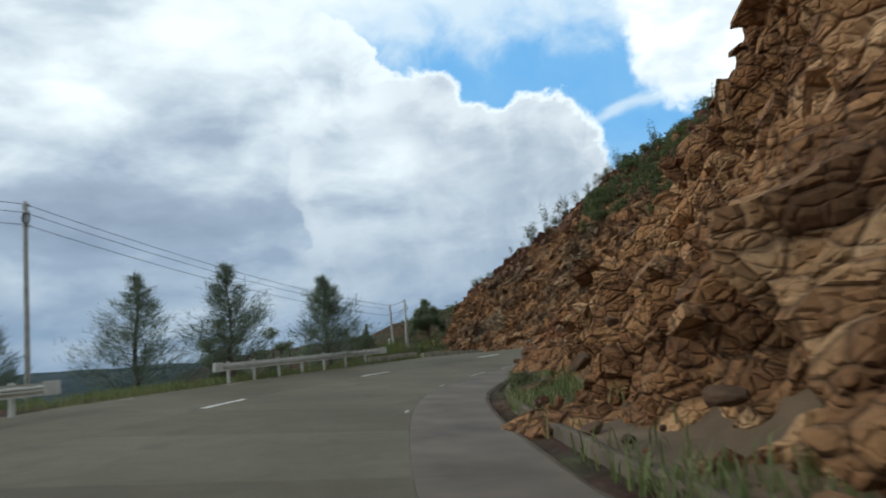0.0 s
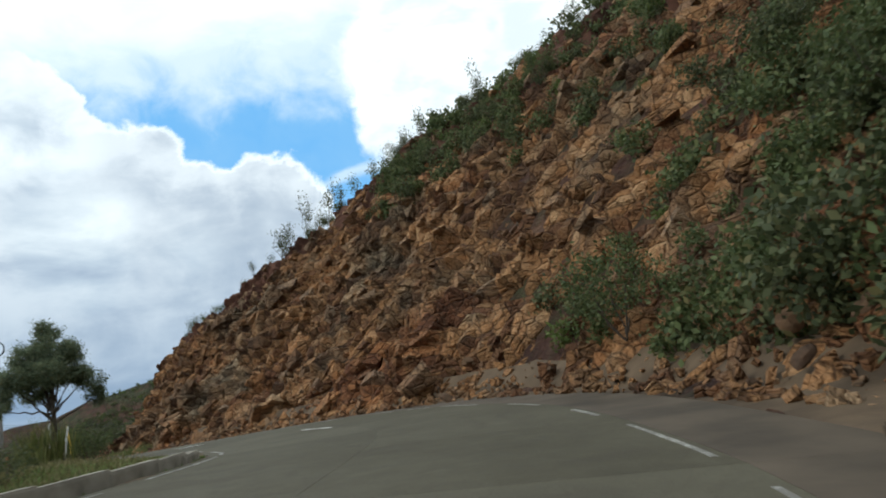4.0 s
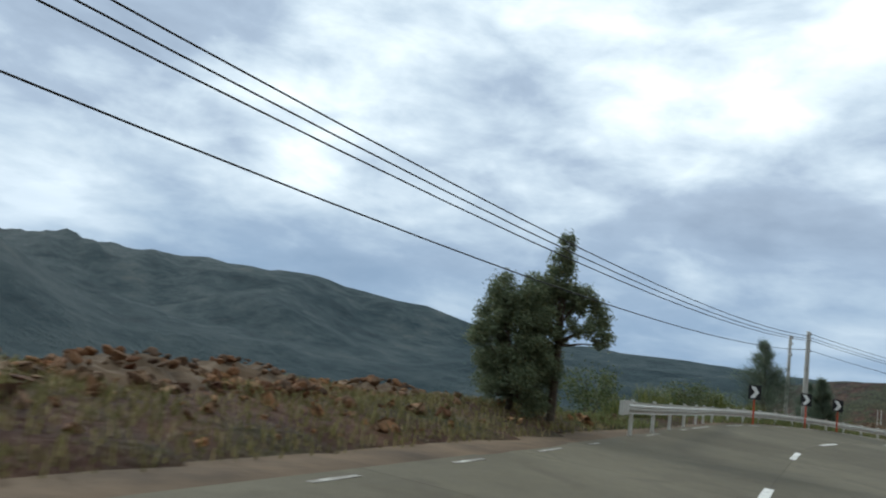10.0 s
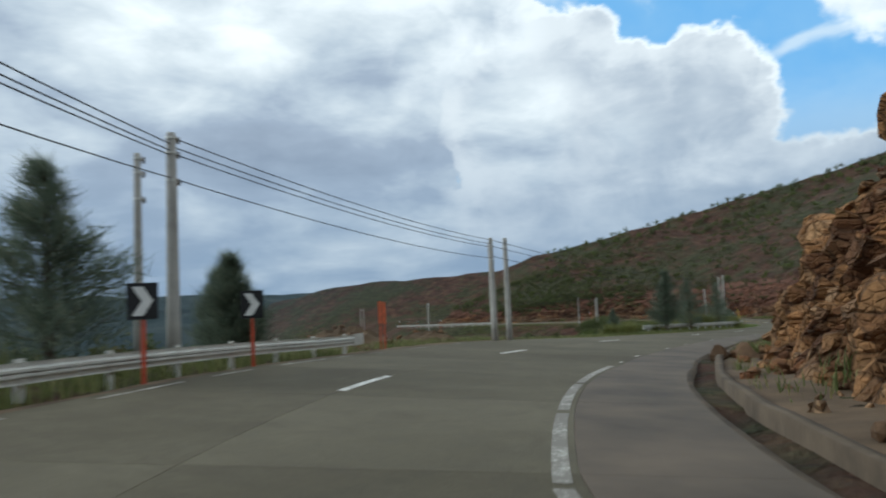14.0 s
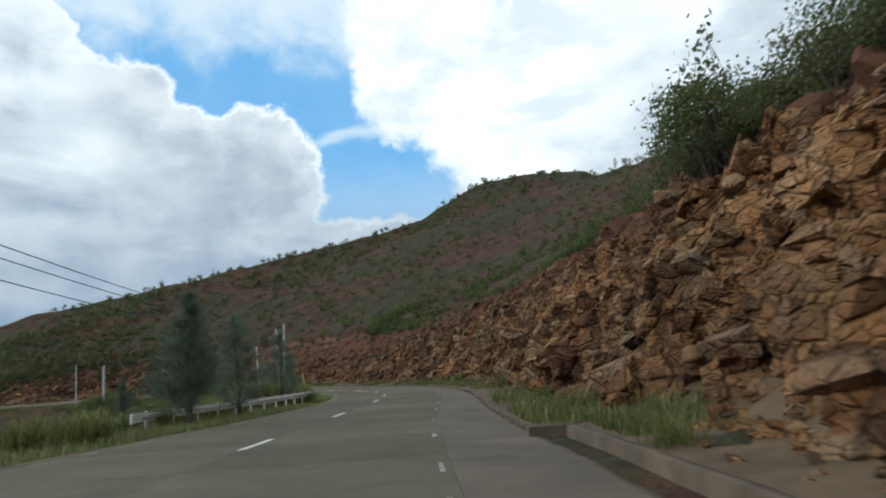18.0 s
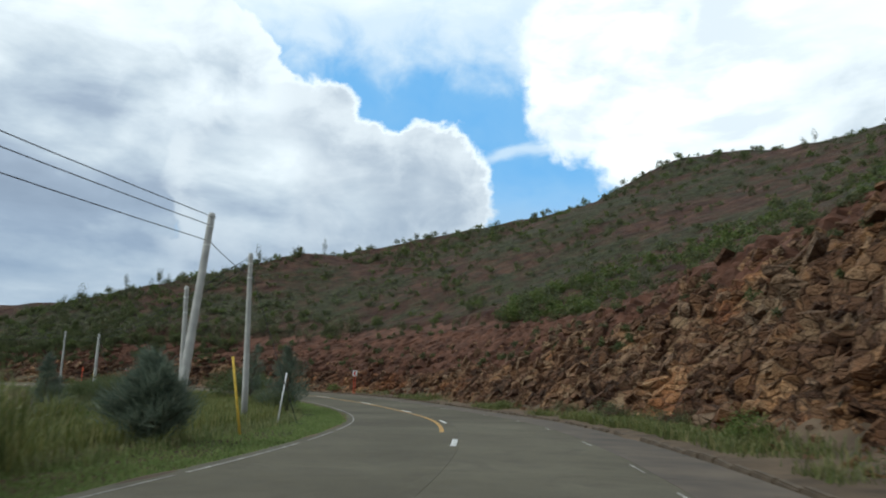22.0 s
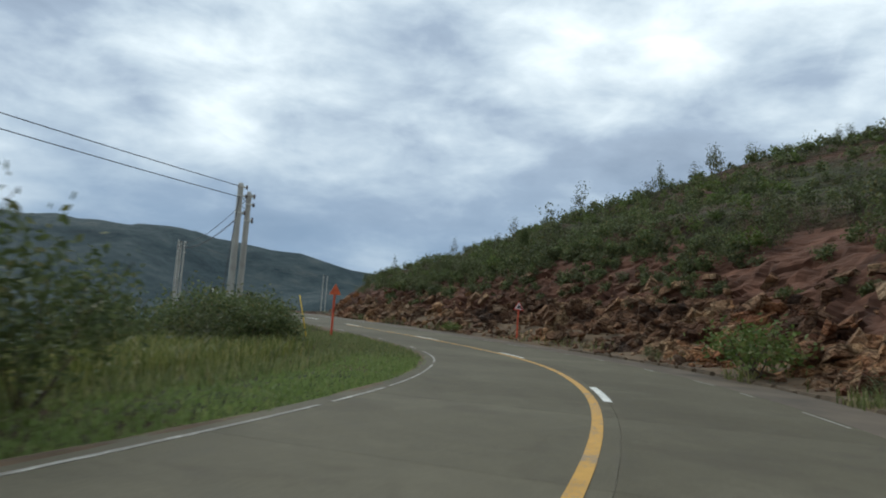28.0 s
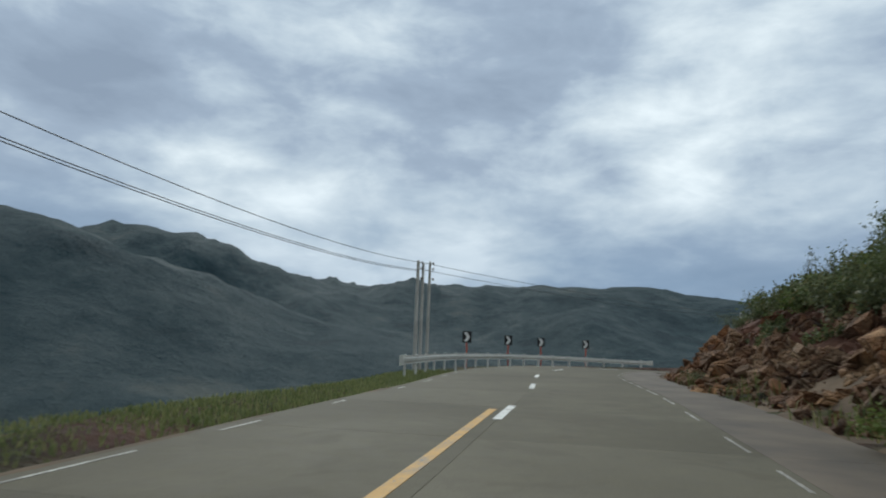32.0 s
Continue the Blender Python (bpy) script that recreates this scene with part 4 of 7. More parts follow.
def edge_line(name, side, label):
    """Edge paint that survives in stretches: u0, u1, longest piece, longest gap."""
    rnd = random.Random(side + 5)
    pcs = []
    spans = ((-20, 44, 1.6, 9.0), (44, 66, 5.0, 1.5), (66, 98, 1.7, 4.5), (98, 122, 2.4, 2.2), (122, 180, 1.5, 6.0), (180, 262, 7.0, 0.9), (262, 330, 2.0, 4.5)) if side < 0 else ((-20, 30, 0.8, 12.0), (30, 46, 2.5, 3.0), (46, 92, 2.5, 2.0), (92, 104, 2.0, 1.5), (104, 118, 7.0, 0.3), (118, 168, 1.2, 5.5), (168, 230, 1.6, 6.0), (230, 270, 1.8, 4.0), (270, 330, 2.4, 2.2))
    for a, b, piece, gap in spans:
        u = a
        while u < b:
            ln = piece * rnd.uniform(0.35, 1.0)
            if st(u) > 2 and st(u + ln) < END - 4:
                wd = (rnd.uniform(0.065, 0.10) if a < 120 else rnd.uniform(0.04, 0.065)) + (0.07 if side > 0 and 104 <= a < 118 else 0.0)
                pcs.append(ribbon(st(u), st(u + ln), (lambda q: -left_w(q) + 0.02) if side < 0 else (lambda q: right_w(q) - 0.02), wd, 0.005, 0.4))
            u += ln + gap * rnd.uniform(0.3, 1.0)
    tagged(new(name, joined("edge_line", pcs, EDGE_PAINT)), label, "road marking", kind="structure")


edge_line("edge_line_left", -1, "worn broken white edge line on the valley side")
edge_line("edge_line_right", 1, "worn broken white edge line on the hill side")


def strip(name, s0, s1, cols, mat, step=0.6, wob=0.0, seed=1):
    """A band along the road; cols: functions of the station that give lateral place and height."""
    ss = np.arange(s0, s1, step)
    rows_ = []
    for j, (lf, hf) in enumerate(cols):
        la = np.array([lf(u) for u in ss])
        hh = np.array([hf(u) for u in ss])
        p = at(ss, la, hh)
        if wob:
            p[:, 2] += wob * vnoise(p[:, 0], p[:, 1], 1.3, seed, 3)
        rows_.append(p)
    vs = np.stack(rows_, 1).reshape(-1, 3)
    m = len(cols)
    fs = [(i * m + j, i * m + j + 1, (i + 1) * m + j + 1, (i + 1) * m + j) for i in range(len(ss) - 1) for j in range(m - 1)]
    return mesh(name, vs, fs, mat, True)


def shoulders():
    wide_ = lambda u: float(np.interp(u - S0, [0, 40, 50, 66, 92, 96, 118, 140, 150, 180, 190], [0.5, 0.5, 0.3, 1.0, 1.0, 0.35, 0.5, 1.6, 0.8, 0.4, 0.15]))
    tagged(new("shoulder_left", strip("shoulder_left", 2, END - 4, [(lambda u: -left_w(u) - 0.3 - 1.25 * wide_(u), lambda u: -0.14), (lambda u: -left_w(u) - 0.25 - wide_(u), lambda u: -0.05), (lambda u: -left_w(u) - 0.25 - 0.5 * wide_(u), lambda u: -0.02), (lambda u: -left_w(u) - 0.2, lambda u: -0.006), (lambda u: -left_w(u) - 0.12, lambda u: -0.03)], DIRT, wob=0.04)), "brown dirt shoulder along the valley side", "shoulder", kind="structure")
    for a, b, drain in ((-22, -16, False), (-16, 45, True), (45, 97, False), (97, 150, True), (150, END - 30 - S0, False)):
        inner = [(lambda u: min(right_w(u) + 2.5, foot(u) + 0.4), lambda u: 0.0)] if drain else [(lambda u: min(right_w(u) + 1.7, foot(u) - 0.45), lambda u: -0.06), (lambda u: min(right_w(u) + 2.0, foot(u) - 0.2), lambda u: 0.0)]
        cols = inner + [(lambda u: min(right_w(u) + 2.7, foot(u) - 0.1) if foot(u) - right_w(u) > 2.6 else foot(u) + 0.41, lambda u: 0.06), (lambda u: foot(u) + 0.42, lambda u: 0.16), (lambda u: foot(u) + 0.8, lambda u: 0.42), (lambda u: foot(u) + 1.4, lambda u: 0.85)]
        tagged(new("verge_right", strip("verge_right", st(a), st(b) + 0.4, cols, DIRT, step=0.35, wob=0.11, seed=4)), "stony dirt verge at the foot of the cut", "verge", kind="structure")


shoulders()


def gutter():
    # an open lined drain between the pavement and a low wall on the hill side
    for a, b in ((-16, 45), (97, 150)):
        r2 = lambda u: float(np.minimum(right_w(u) + 1.8, foot(u) - 0.35))
        cols = [(lambda u: r2(u) - 0.02, lambda u: -0.012), (lambda u: r2(u) + 0.10, lambda u: -0.01), (lambda u: r2(u) + 0.14, lambda u: -0.42), (lambda u: r2(u) + 0.52, lambda u: -0.42), (lambda u: r2(u) + 0.56, lambda u: 0.15), (lambda u: r2(u) + 0.72, lambda u: 0.16), (lambda u: r2(u) + 0.76, lambda u: -0.2)]
        tagged(new("roadside_drain", strip("roadside_drain", st(a), st(b), cols, DRAIN, step=0.4, wob=0.035, seed=9)), "open concrete drain with a low wall under the cut", "drain", kind="structure")
    for u in (45, 150):
        p = at(st(u), float(np.minimum(right_w(st(u)) + 1.8, foot(st(u)) - 0.35)) + 0.33)
        bm = bmesh.new()
        bm_box(bm, 0, 0, -0.17, 0.86, 0.18, 0.68, 0.03)
        hw = new("drain_headwall", from_bm("drain_headwall", bm, DRAIN))
        hw.matrix_basis = pose(p[0], p[1], p[2], 0, 0, heading(st(u)))
        tagged(hw, "low muddy concrete wall closing a drain", "drain", kind="structure")
    bm = bmesh.new()
    bm_box(bm, 0, 0, 0.0, 0.17, 0.97, 0.30, 0.03)
    kb = from_bm("kerb_block", bm, DRAIN)
    root = tagged(new("kerb"), "low row of worn concrete kerb blocks below the cut", "kerb", kind="structure")
    for i in range(122):
        u = st(150.5 + i * 1.0)
        if random.random() < 0.07:
            continue
        p = at(u, right_w(u) + 1.93, 0.0)
        part("kerb_block", kb, root, m=pose(p[0], p[1], p[2] + random.uniform(-0.09, -0.03), random.uniform(-2, 2), random.uniform(-3, 3), heading(u) + random.uniform(-1.5, 1.5)))


gutter()


# ---- leaves, grass, stems ----


def leaf_quads(cent, size, rng, droop=0.0, slim=0.45):
    """Small folded leaves at the places cent; size: one length or one for each."""
    n = len(cent)
    size = np.broadcast_to(np.asarray(size, float), (n,))[:, None]
    d = rng.normal(size=(n, 3))
    d[:, 2] -= droop
    d /= np.linalg.norm(d, axis=1)[:, None]
    w = np.cross(d, rng.normal(size=(n, 3)))
    w /= np.linalg.norm(w, axis=1)[:, None]
    b = cent - d * size * 0.5
    t = cent + d * size * 0.5
    l, r = cent - w * size * slim * 0.5, cent + w * size * slim * 0.5
    v = np.stack([b, l, t, r], 1).reshape(-1, 3)
    f = np.arange(4 * n).reshape(n, 4)
    return v, f


def cloud(rng, n, centre, radii, shell=0.55):
    """Points in an ellipsoid, denser towards its skin."""
    p = rng.normal(size=(n, 3))
    p /= np.linalg.norm(p, axis=1)[:, None]
    r = (shell + (1 - shell) * rng.random(n)) ** 0.7
    return np.asarray(centre) + p * r[:, None] * np.asarray(radii)


def blades(base, h, rng, width=0.02, lean=0.35):
    """Grass blades, each a narrow bent triangle pair."""
    n = len(base)
    h = np.broadcast_to(np.asarray(h, float), (n,))
    a = rng.random(n) * 2 * math.pi
    o = np.stack([np.cos(a), np.sin(a), 0 * a], 1)
    sd = np.stack([-np.sin(a), np.cos(a), 0 * a], 1) * width
    ln = lean * (0.3 + rng.random(n))
    mid = base + o * (ln * h * 0.35)[:, None] + np.array([0, 0, 1]) * (h * 0.6)[:, None]
    tip = base + o * (ln * h)[:, None] + np.array([0, 0, 1]) * (h * (1 - 0.35 * ln))[:, None]
    v = np.stack([base - sd, base + sd, mid + sd * 0.7, mid - sd * 0.7, tip], 1).reshape(-1, 3)
    i = np.arange(n)[:, None] * 5
    q = np.concatenate([i + np.array([[0, 1, 2, 3]])], 1)
    t = i + np.array([[3, 2, 4]])
    return v, q.tolist() + t.tolist()


def np_mesh(name, pieces, mat):
    vs, fs, o = [], [], 0
    for v, f in pieces:
        vs.append(np.asarray(v))
        fs += [[i + o for i in q] for q in (f.tolist() if hasattr(f, "tolist") else f)]
        o += len(v)
    me = bpy.data.meshes.new(name)
    me.from_pydata(np.concatenate(vs).tolist(), [], fs)
    me.materials.append(mat)
    return me


def ground_z(x, y):
    return float(terrain(np.array([x]), np.array([y]))[0])


# ---- guard rails ----
def w_beam(points, top=0.0):
    """A corrugated steel beam swept along points."""
    prof = [(0.0, -0.31), (0.028, -0.285), (0.028, -0.245), (-0.035, -0.205), (-0.035, -0.165), (0.02, -0.15), (-0.035, -0.135), (-0.035, -0.095), (0.028, -0.065), (0.028, -0.025), (0.0, 0.0)]
    prof = prof + [(x + 0.007, z) for x, z in reversed(prof)]
    pts = np.array(points)
    vs, n = [], len(prof)
    for i, p in enumerate(pts):
        d = pts[min(i + 1, len(pts) - 1)] - pts[max(i - 1, 0)]
        d = d[:2] / np.linalg.norm(d[:2])
        out = np.array([-d[1], d[0]])
        for x, z in prof:
            vs.append((p[0] + out[0] * x, p[1] + out[1] * x, p[2] + z))
    fs = [(i * n + k, i * n + (k + 1) % n, (i + 1) * n + (k + 1) % n, (i + 1) * n + k) for i in range(len(pts) - 1) for k in range(n)]
    return vs, fs


POST_BM = bmesh.new()
bm_box(POST_BM, 0, -0.06, -0.30, 0.15, 0.006, 1.0)
bm_box(POST_BM, -0.072, -0.09, -0.30, 0.006, 0.06, 1.0)
bm_box(POST_BM, 0.072, -0.09, -0.30, 0.006, 0.06, 1.0)
bm_box(POST_BM, 0, -0.035, 0.0, 0.12, 0.05, 0.30, 0.004)
POST_ME = from_bm("rail_post", POST_BM, STEEL)
END_BM = bmesh.new()
bm_box(END_BM, 0, 0.36, -0.15, 0.03, 0.72, 0.36, 0.012)
bm_box(END_BM, -0.05, 0.66, -0.15, 0.10, 0.10, 0.36, 0.02)
END_ME = from_bm("rail_end", END_BM, STEEL)


def guard_rail(xy, label, high=0.74, ends=(True, True), first=None):
    """A rail along the plan points xy, on posts two metres apart."""
    p = np.array(xy, float)
    s = np.r_[0, np.cumsum(np.linalg.norm(np.diff(p, axis=0), axis=1))]
    u = np.arange(0, s[-1], 0.5)
    x, y = np.interp(u, s, p[:, 0]), np.interp(u, s, p[:, 1])
    k = np.hanning(11) / np.hanning(11).sum()
    x, y = [np.convolve(np.pad(a, 5, mode="reflect", reflect_type="odd"), k, "valid") for a in (x, y)]
    ss, lat, zr = nearest(x, y)
    z = zr - bank(ss) * np.clip(lat, -7, 8) - 0.03 * np.maximum(-lat - left_w(ss), 0)
    k = np.hanning(21) / np.hanning(21).sum()
    z = np.convolve(np.pad(z, 10, mode="edge"), k, "valid")
    root = empty("guard_rail", x[0], y[0], z[0])
    if first is not None:
        z = z + (first - high) * np.clip(1 - u / 13.0, 0, 1)
    inv_ = root.matrix_basis.inverted()
    vs, fs = w_beam(np.stack([x, y, z + high], 1))
    part("beam", mesh("beam", [inv_ @ Vector(v) for v in vs], fs, STEEL), root)
    for i in range(1, len(u), 4):
        j = min(i + 1, len(u) - 1)
        rz = math.degrees(math.atan2(y[j] - y[j - 1], x[j] - x[j - 1]))
        part("post", POST_ME, root, m=inv_ @ pose(x[i], y[i], z[i] + high - 0.15, 0, random.uniform(-1.5, 1.5), rz + 180))
    for which, (i, j) in zip(ends, ((0, 1), (-1, -2))):
        if which:
            rz = math.degrees(math.atan2(-(x[i] - x[j]), y[i] - y[j]))
            part("end_plate", END_ME, root, "flared steel end plate", inv_ @ pose(x[i], y[i], z[i] + high, 0, 0, rz))
    tagged(root, label, "guard rail", "guard rails on the valley side")
    return root


def along(s0, s1, l0, l1, n=14):
    q = [at(u, l0 + (l1 - l0) * i / (n - 1)) for i, u in enumerate(np.linspace(s0, s1, n))]
    return [(p[0], p[1]) for p in q]


guard_rail([(-3.5, -24), (-7.6, -10), (-9.9, 2), (-10.9, 10), (-10.9, 17.0)], "galvanised corrugated guard rail on steel posts above the valley", ends=(True, True))
guard_rail([(-10.15, 26.6), (-9.6, 29.6), (-8.7, 32.8), (-7.5, 36.2), (-5.9, 40.0)], "galvanised guard rail with flared end plate before the tree", 0.8)
guard_rail([(-12.55, 84.0), (-13.6, 86.75), (-14.75, 89.4), (-16.0, 92.4)] + along(st(103), s_at(-15.1, 113.5), -4.1, -4.15) + [(-19.3, 116.0)], "long galvanised guard rail in front of chevron signs", 0.52, first=0.88)
guard_rail([(-9.6, 156.7), (-5.8, 163.6), (-2.6, 170.0), (-0.6, 174.5), (0.9, 178.2)], "galvanised guard rail with grass behind it", 0.74)
guard_rail([(-42.4, 252.3), (-49.5, 253.9), (-56.0, 256.2), (-62.0, 259.3), (-66.5, 263.0), (-69.8, 267.3), (-72.0, 271.6)], "white galvanised guard rail round the far bend", 0.72)


# ---- utility poles and lines ----
def utility_pole(x, y, top, lean=(0.0, 0.0), fittings=True, r=0.14, label="tapered round concrete utility pole in the grass", base=None):
    z0 = (ground_z(x, y) if base is None else base) - 0.15
    h = top - z0
    root = empty("utility_pole", x, y, z0)
    pts = [(lean[0] * h * k, lean[1] * h * k, h * k) for k in (0, 0.25, 0.5, 0.75, 0.985, 1.0)]
    v, f = tube(pts, [r, r * 0.92, r * 0.84, r * 0.76, r * 0.68, r * 0.6], 14)
    part("shaft", mesh("shaft", v, f, POLE, True), root)
    if fittings:
        for k, hh in enumerate((h - 0.12, h - 0.45, h - 1.05)):
            bm = bmesh.new()
            mm = Matrix.Translation((lean[0] * hh, lean[1] * hh, hh))
            bmesh.ops.create_cone(bm, cap_ends=True, segments=14, radius1=r * 0.80, radius2=r * 0.80, depth=0.05, matrix=mm)
            bm_box(bm, 0, r * 0.95, 0, 0.05, 0.16, 0.05, 0.006, mm)
            part("bracket", from_bm("bracket", bm, STEEL), root, "steel clamp band with a stub")
        for k, hh in enumerate((h - 0.12, h - 0.45, h - 1.05)):
            bm = bmesh.new()
            for zz, rr in ((-0.05, 0.035), (0.0, 0.05), (0.05, 0.035)):
                bmesh.ops.create_cone(bm, cap_ends=True, segments=10, radius1=rr, radius2=rr * 0.8, depth=0.05, matrix=Matrix.Translation((lean[0] * hh, lean[1] * hh + r * 0.95 + 0.10, hh + zz)))
            part("insulator", from_bm("insulator", bm, PORCELAIN, True), root, "dark glazed spool insulator")
    tagged(root, label, "utility pole", "utility poles along the valley side")
    return (x + lean[0] * h, y + lean[1] * h, top)


P_A0 = utility_pole(-19.4, 28.6, 9.7, label="round concrete utility pole with a coil of cable below the road")
P_A1 = utility_pole(-8.05, 62.5, 6.0, (0.0, 0.02), r=0.12, label="round concrete utility pole half hidden behind a tree crown")
P_A2 = utility_pole(-6.95, 63.0, 6.1, (0.045, 0.10), r=0.12, label="leaning concrete utility pole behind a broad tree")
P_A3 = utility_pole(-6.9, 63.8, 6.4, (0.015, 0.0), label="concrete utility pole carrying the line past a broad tree")
P_D1 = utility_pole(-20.2, 108.1, 5.5, r=0.15, label="round concrete utility pole behind the guard rail")
P_D2 = utility_pole(-21.4, 108.5, 5.25, r=0.11, label="thinner concrete pole beside a larger one behind the rail")
P_D3 = utility_pole(-17.2, 128.3, 4.6, r=0.14, label="concrete utility pole in a group of three by the dirt heap")
P_D4 = utility_pole(-16.8, 130.0, 4.7, r=0.16, label="thick concrete utility pole in a group of three")
P_D5 = utility_pole(-17.5, 129.4, 4.5, fittings=False, r=0.11, label="thin bare concrete pole in a group of three")
P_E1 = utility_pole(0.75, 191.2, 3.5, (0.05, 0.16), r=0.15, label="leaning concrete utility pole standing in tall grass")
P_F1 = utility_pole(1.6, 199.6, 3.4, (-0.03, 0.0), label="upright concrete utility pole on the grass verge")
P_F2 = utility_pole(-0.6, 198.0, 1.75, (-0.03, 0.02), r=0.12, label="shorter concrete pole behind an upright one on the verge")
P_G1 = utility_pole(-17.6, 240.12, 1.2, (0.0, 0.0), r=0.14, label="tall concrete utility pole at the inside of the bend")
P_G2 = utility_pole(-17.8, 240.55, 0.97, r=0.12, label="concrete utility pole close behind a taller one")
P_G3 = utility_pole(-21.47, 242.32, 1.46, r=0.11, fittings=True, label="thin concrete utility pole with guy wires")
P_H1 = utility_pole(-57.5, 252.9, 1.6, r=0.13, label="concrete utility pole beyond the far guard rail")
P_H2 = utility_pole(-57.9, 253.6, 1.6, r=0.11, label="concrete utility pole in a close group beyond the rail")
P_H3 = utility_pole(-57.65, 253.2, 1.5, r=0.11, fittings=False, label="bare concrete pole in a close group beyond the rail")
P_I1 = utility_pole(-87.9, 287.3, 0.9, r=0.12, label="distant concrete utility pole past the far bend")
P_I2 = utility_pole(-89.5, 289.0, 0.9, r=0.12, fittings=False, label="distant bare pole past the far bend")
def span(a, b, drops, sag, label, drops_b=None):
    a, b = Vector(a), Vector(b)
    root = empty("power_line", *a)
    for dz, db in zip(drops, drops_b or drops):
        pts = []
        for i in range(19):
            u = i / 18
            pts.append(a.lerp(b, u) - a + Vector((0, 0, -dz * (1 - u) - db * u - 4 * sag * u * (1 - u))))
        v, f = tube(pts, [0.014] * 19, 5)
        part("cable", mesh("cable", v, f, WIRE, True), root)
    tagged(root, label, "power line", "power lines between poles")


LINE = "black overhead cables sagging between concrete poles"
span((-38, -8, 11.0), P_A0, (0.12, 0.5, 1.05), 0.5, LINE)
span(P_A0, P_A1, (0.12, 0.5, 1.05), 0.6, LINE)
span(P_A3, P_D1, (0.85, 1.05, 1.25, 2.1), 0.85, LINE, (0.25, 0.4, 0.5, 1.0))
span(P_A1, P_A3, (0.12, 0.9), 0.05, LINE)
span(P_D1, P_D3, (0.10, 0.3, 0.45, 1.0), 0.25, LINE)
span(P_D3, P_E1, (0.1, 0.4, 0.9), 0.9, LINE)
span(P_E1, P_F1, (0.9,), 0.1, LINE)
span(P_F1, P_G1, (0.12, 0.5), 0.5, LINE)
span(P_G1, P_G3, (0.4, 0.7), 0.05, LINE)
span(P_G3, P_H1, (0.10, 0.55, 0.62), 0.7, LINE)
span(P_H1, P_I1, (0.1, 0.5), 0.4, LINE)
# stay wires
span(P_G1, (-15.2, 238.6, ground_z(-15.2, 238.6)), (0.3,), 0.0, "thin steel stay wire from a pole to the ground")
span(P_F1, (4.0, 198.5, ground_z(4.0, 198.5)), (0.6,), 0.0, "thin steel stay wire from a pole to the ground")
# a coil of spare cable on the first pole
for px_, py_, pz_ in (P_A0, P_A3):
    vs_, fs_ = [], []
    pcs = []
    for k in range(3):
        ring = [(0.16 * math.cos(w / 20 * 2 * math.pi), 0.03 * k, 0.24 * math.sin(w / 20 * 2 * math.pi)) for w in range(21)]
        pcs.append(tube(ring, [0.02] * 21, 6, False))
    co = new("cable_coil", joined("cable_coil", pcs, WIRE, True))
    co.matrix_basis = pose(px_ + 0.12, py_ - 0.16, pz_ - 0.8)
    tagged(co, "coil of black spare cable hung on a pole", "cable coil")


# ---- signs ----
def red_post(root, h, x=0.0, w=0.07):
    bm = bmesh.new()
    bm_box(bm, x, 0.0, h / 2, w, w * 0.7, h, 0.006)
    part("post", from_bm("post", bm, RED_PAINT), root, "red painted steel post")


def plate_from(points, y0, y1, mat, name):
    bm = bmesh.new()
    a = [bm.verts.new((p[0], y0, p[1])) for p in points]
    b = [bm.verts.new((p[0], y1, p[1])) for p in points]
    bm.faces.new(a)
    bm.faces.new(b[::-1])
    n = len(points)
    for i in range(n):
        bm.faces.new((a[i], a[(i + 1) % n], b[(i + 1) % n], b[i]))
    return from_bm(name, bm, mat)


def chevron_sign(x, y, zc, face, right=True, panel=SIGN_BLACK, mark=SIGN_WHITE, label="", w=0.5, h=0.62, group=""):
    """face: the turn about z, in degrees, at which the sign's front looks along -y."""
    z0 = ground_z(x, y) - 0.05
    root = empty("chevron_sign", x, y, z0, face)
    c = zc - z0
    if panel is SIGN_BLACK:
        red_post(root, c + h * 0.4)
    else:
        red_post(root, c + h * 0.3, -0.09)
        red_post(root, c + h * 0.3, 0.09)
    bm = bmesh.new()
    bm_box(bm, 0, -0.045, c, w, 0.012, h, 0.004)
    part("panel", from_bm("panel", bm, panel), root)
    k = 1 if right else -1
    hw, hh, tk = w * 0.34, h * 0.40, w * 0.36
    pts = [(-hw, hh), (-hw + tk, hh), (hw, 0), (-hw + tk, -hh), (-hw, -hh), (hw - tk, 0)]
    pts = [(k * p[0], c + p[1]) for p in pts]
    part("chevron", plate_from(pts if right else pts[::-1], -0.056, -0.052, mark, "chevron"), root, "white arrow head" if mark is SIGN_WHITE else "red arrow head")
    tagged(root, label, "road sign", group)


def face_to(x, y, ex, ey):
    return math.degrees(math.atan2(ex - x, -(ey - y)))


for cx, cy, cz in ((-17.61, 98.58, 1.85), (-18.77, 105.38, 1.80), (-18.99, 109.23, 1.70)):
    chevron_sign(cx, cy, cz, face_to(cx, cy, -6, 80), label="black chevron board with a white arrow on a red post", group="chevrons behind the guard rail")
for cx, cy, cz in ((-55.5, 255.7, -2.75), (-62.2, 259.0, -2.85), (-65.5, 261.8, -2.9), (-69.4, 266.0, -2.95)):
    chevron_sign(cx, cy, cz, face_to(cx, cy, -18, 252), label="black chevron board with a white arrow beyond the far rail", group="chevrons round the far bend")
chevron_sign(6.75, 238.2, -1.95, face_to(6.75, 238.2, 10, 212), right=False, panel=SIGN_WHITE, mark=SIGN_RED, w=0.46, h=0.55, label="white board with a red arrow on red posts below the cut")


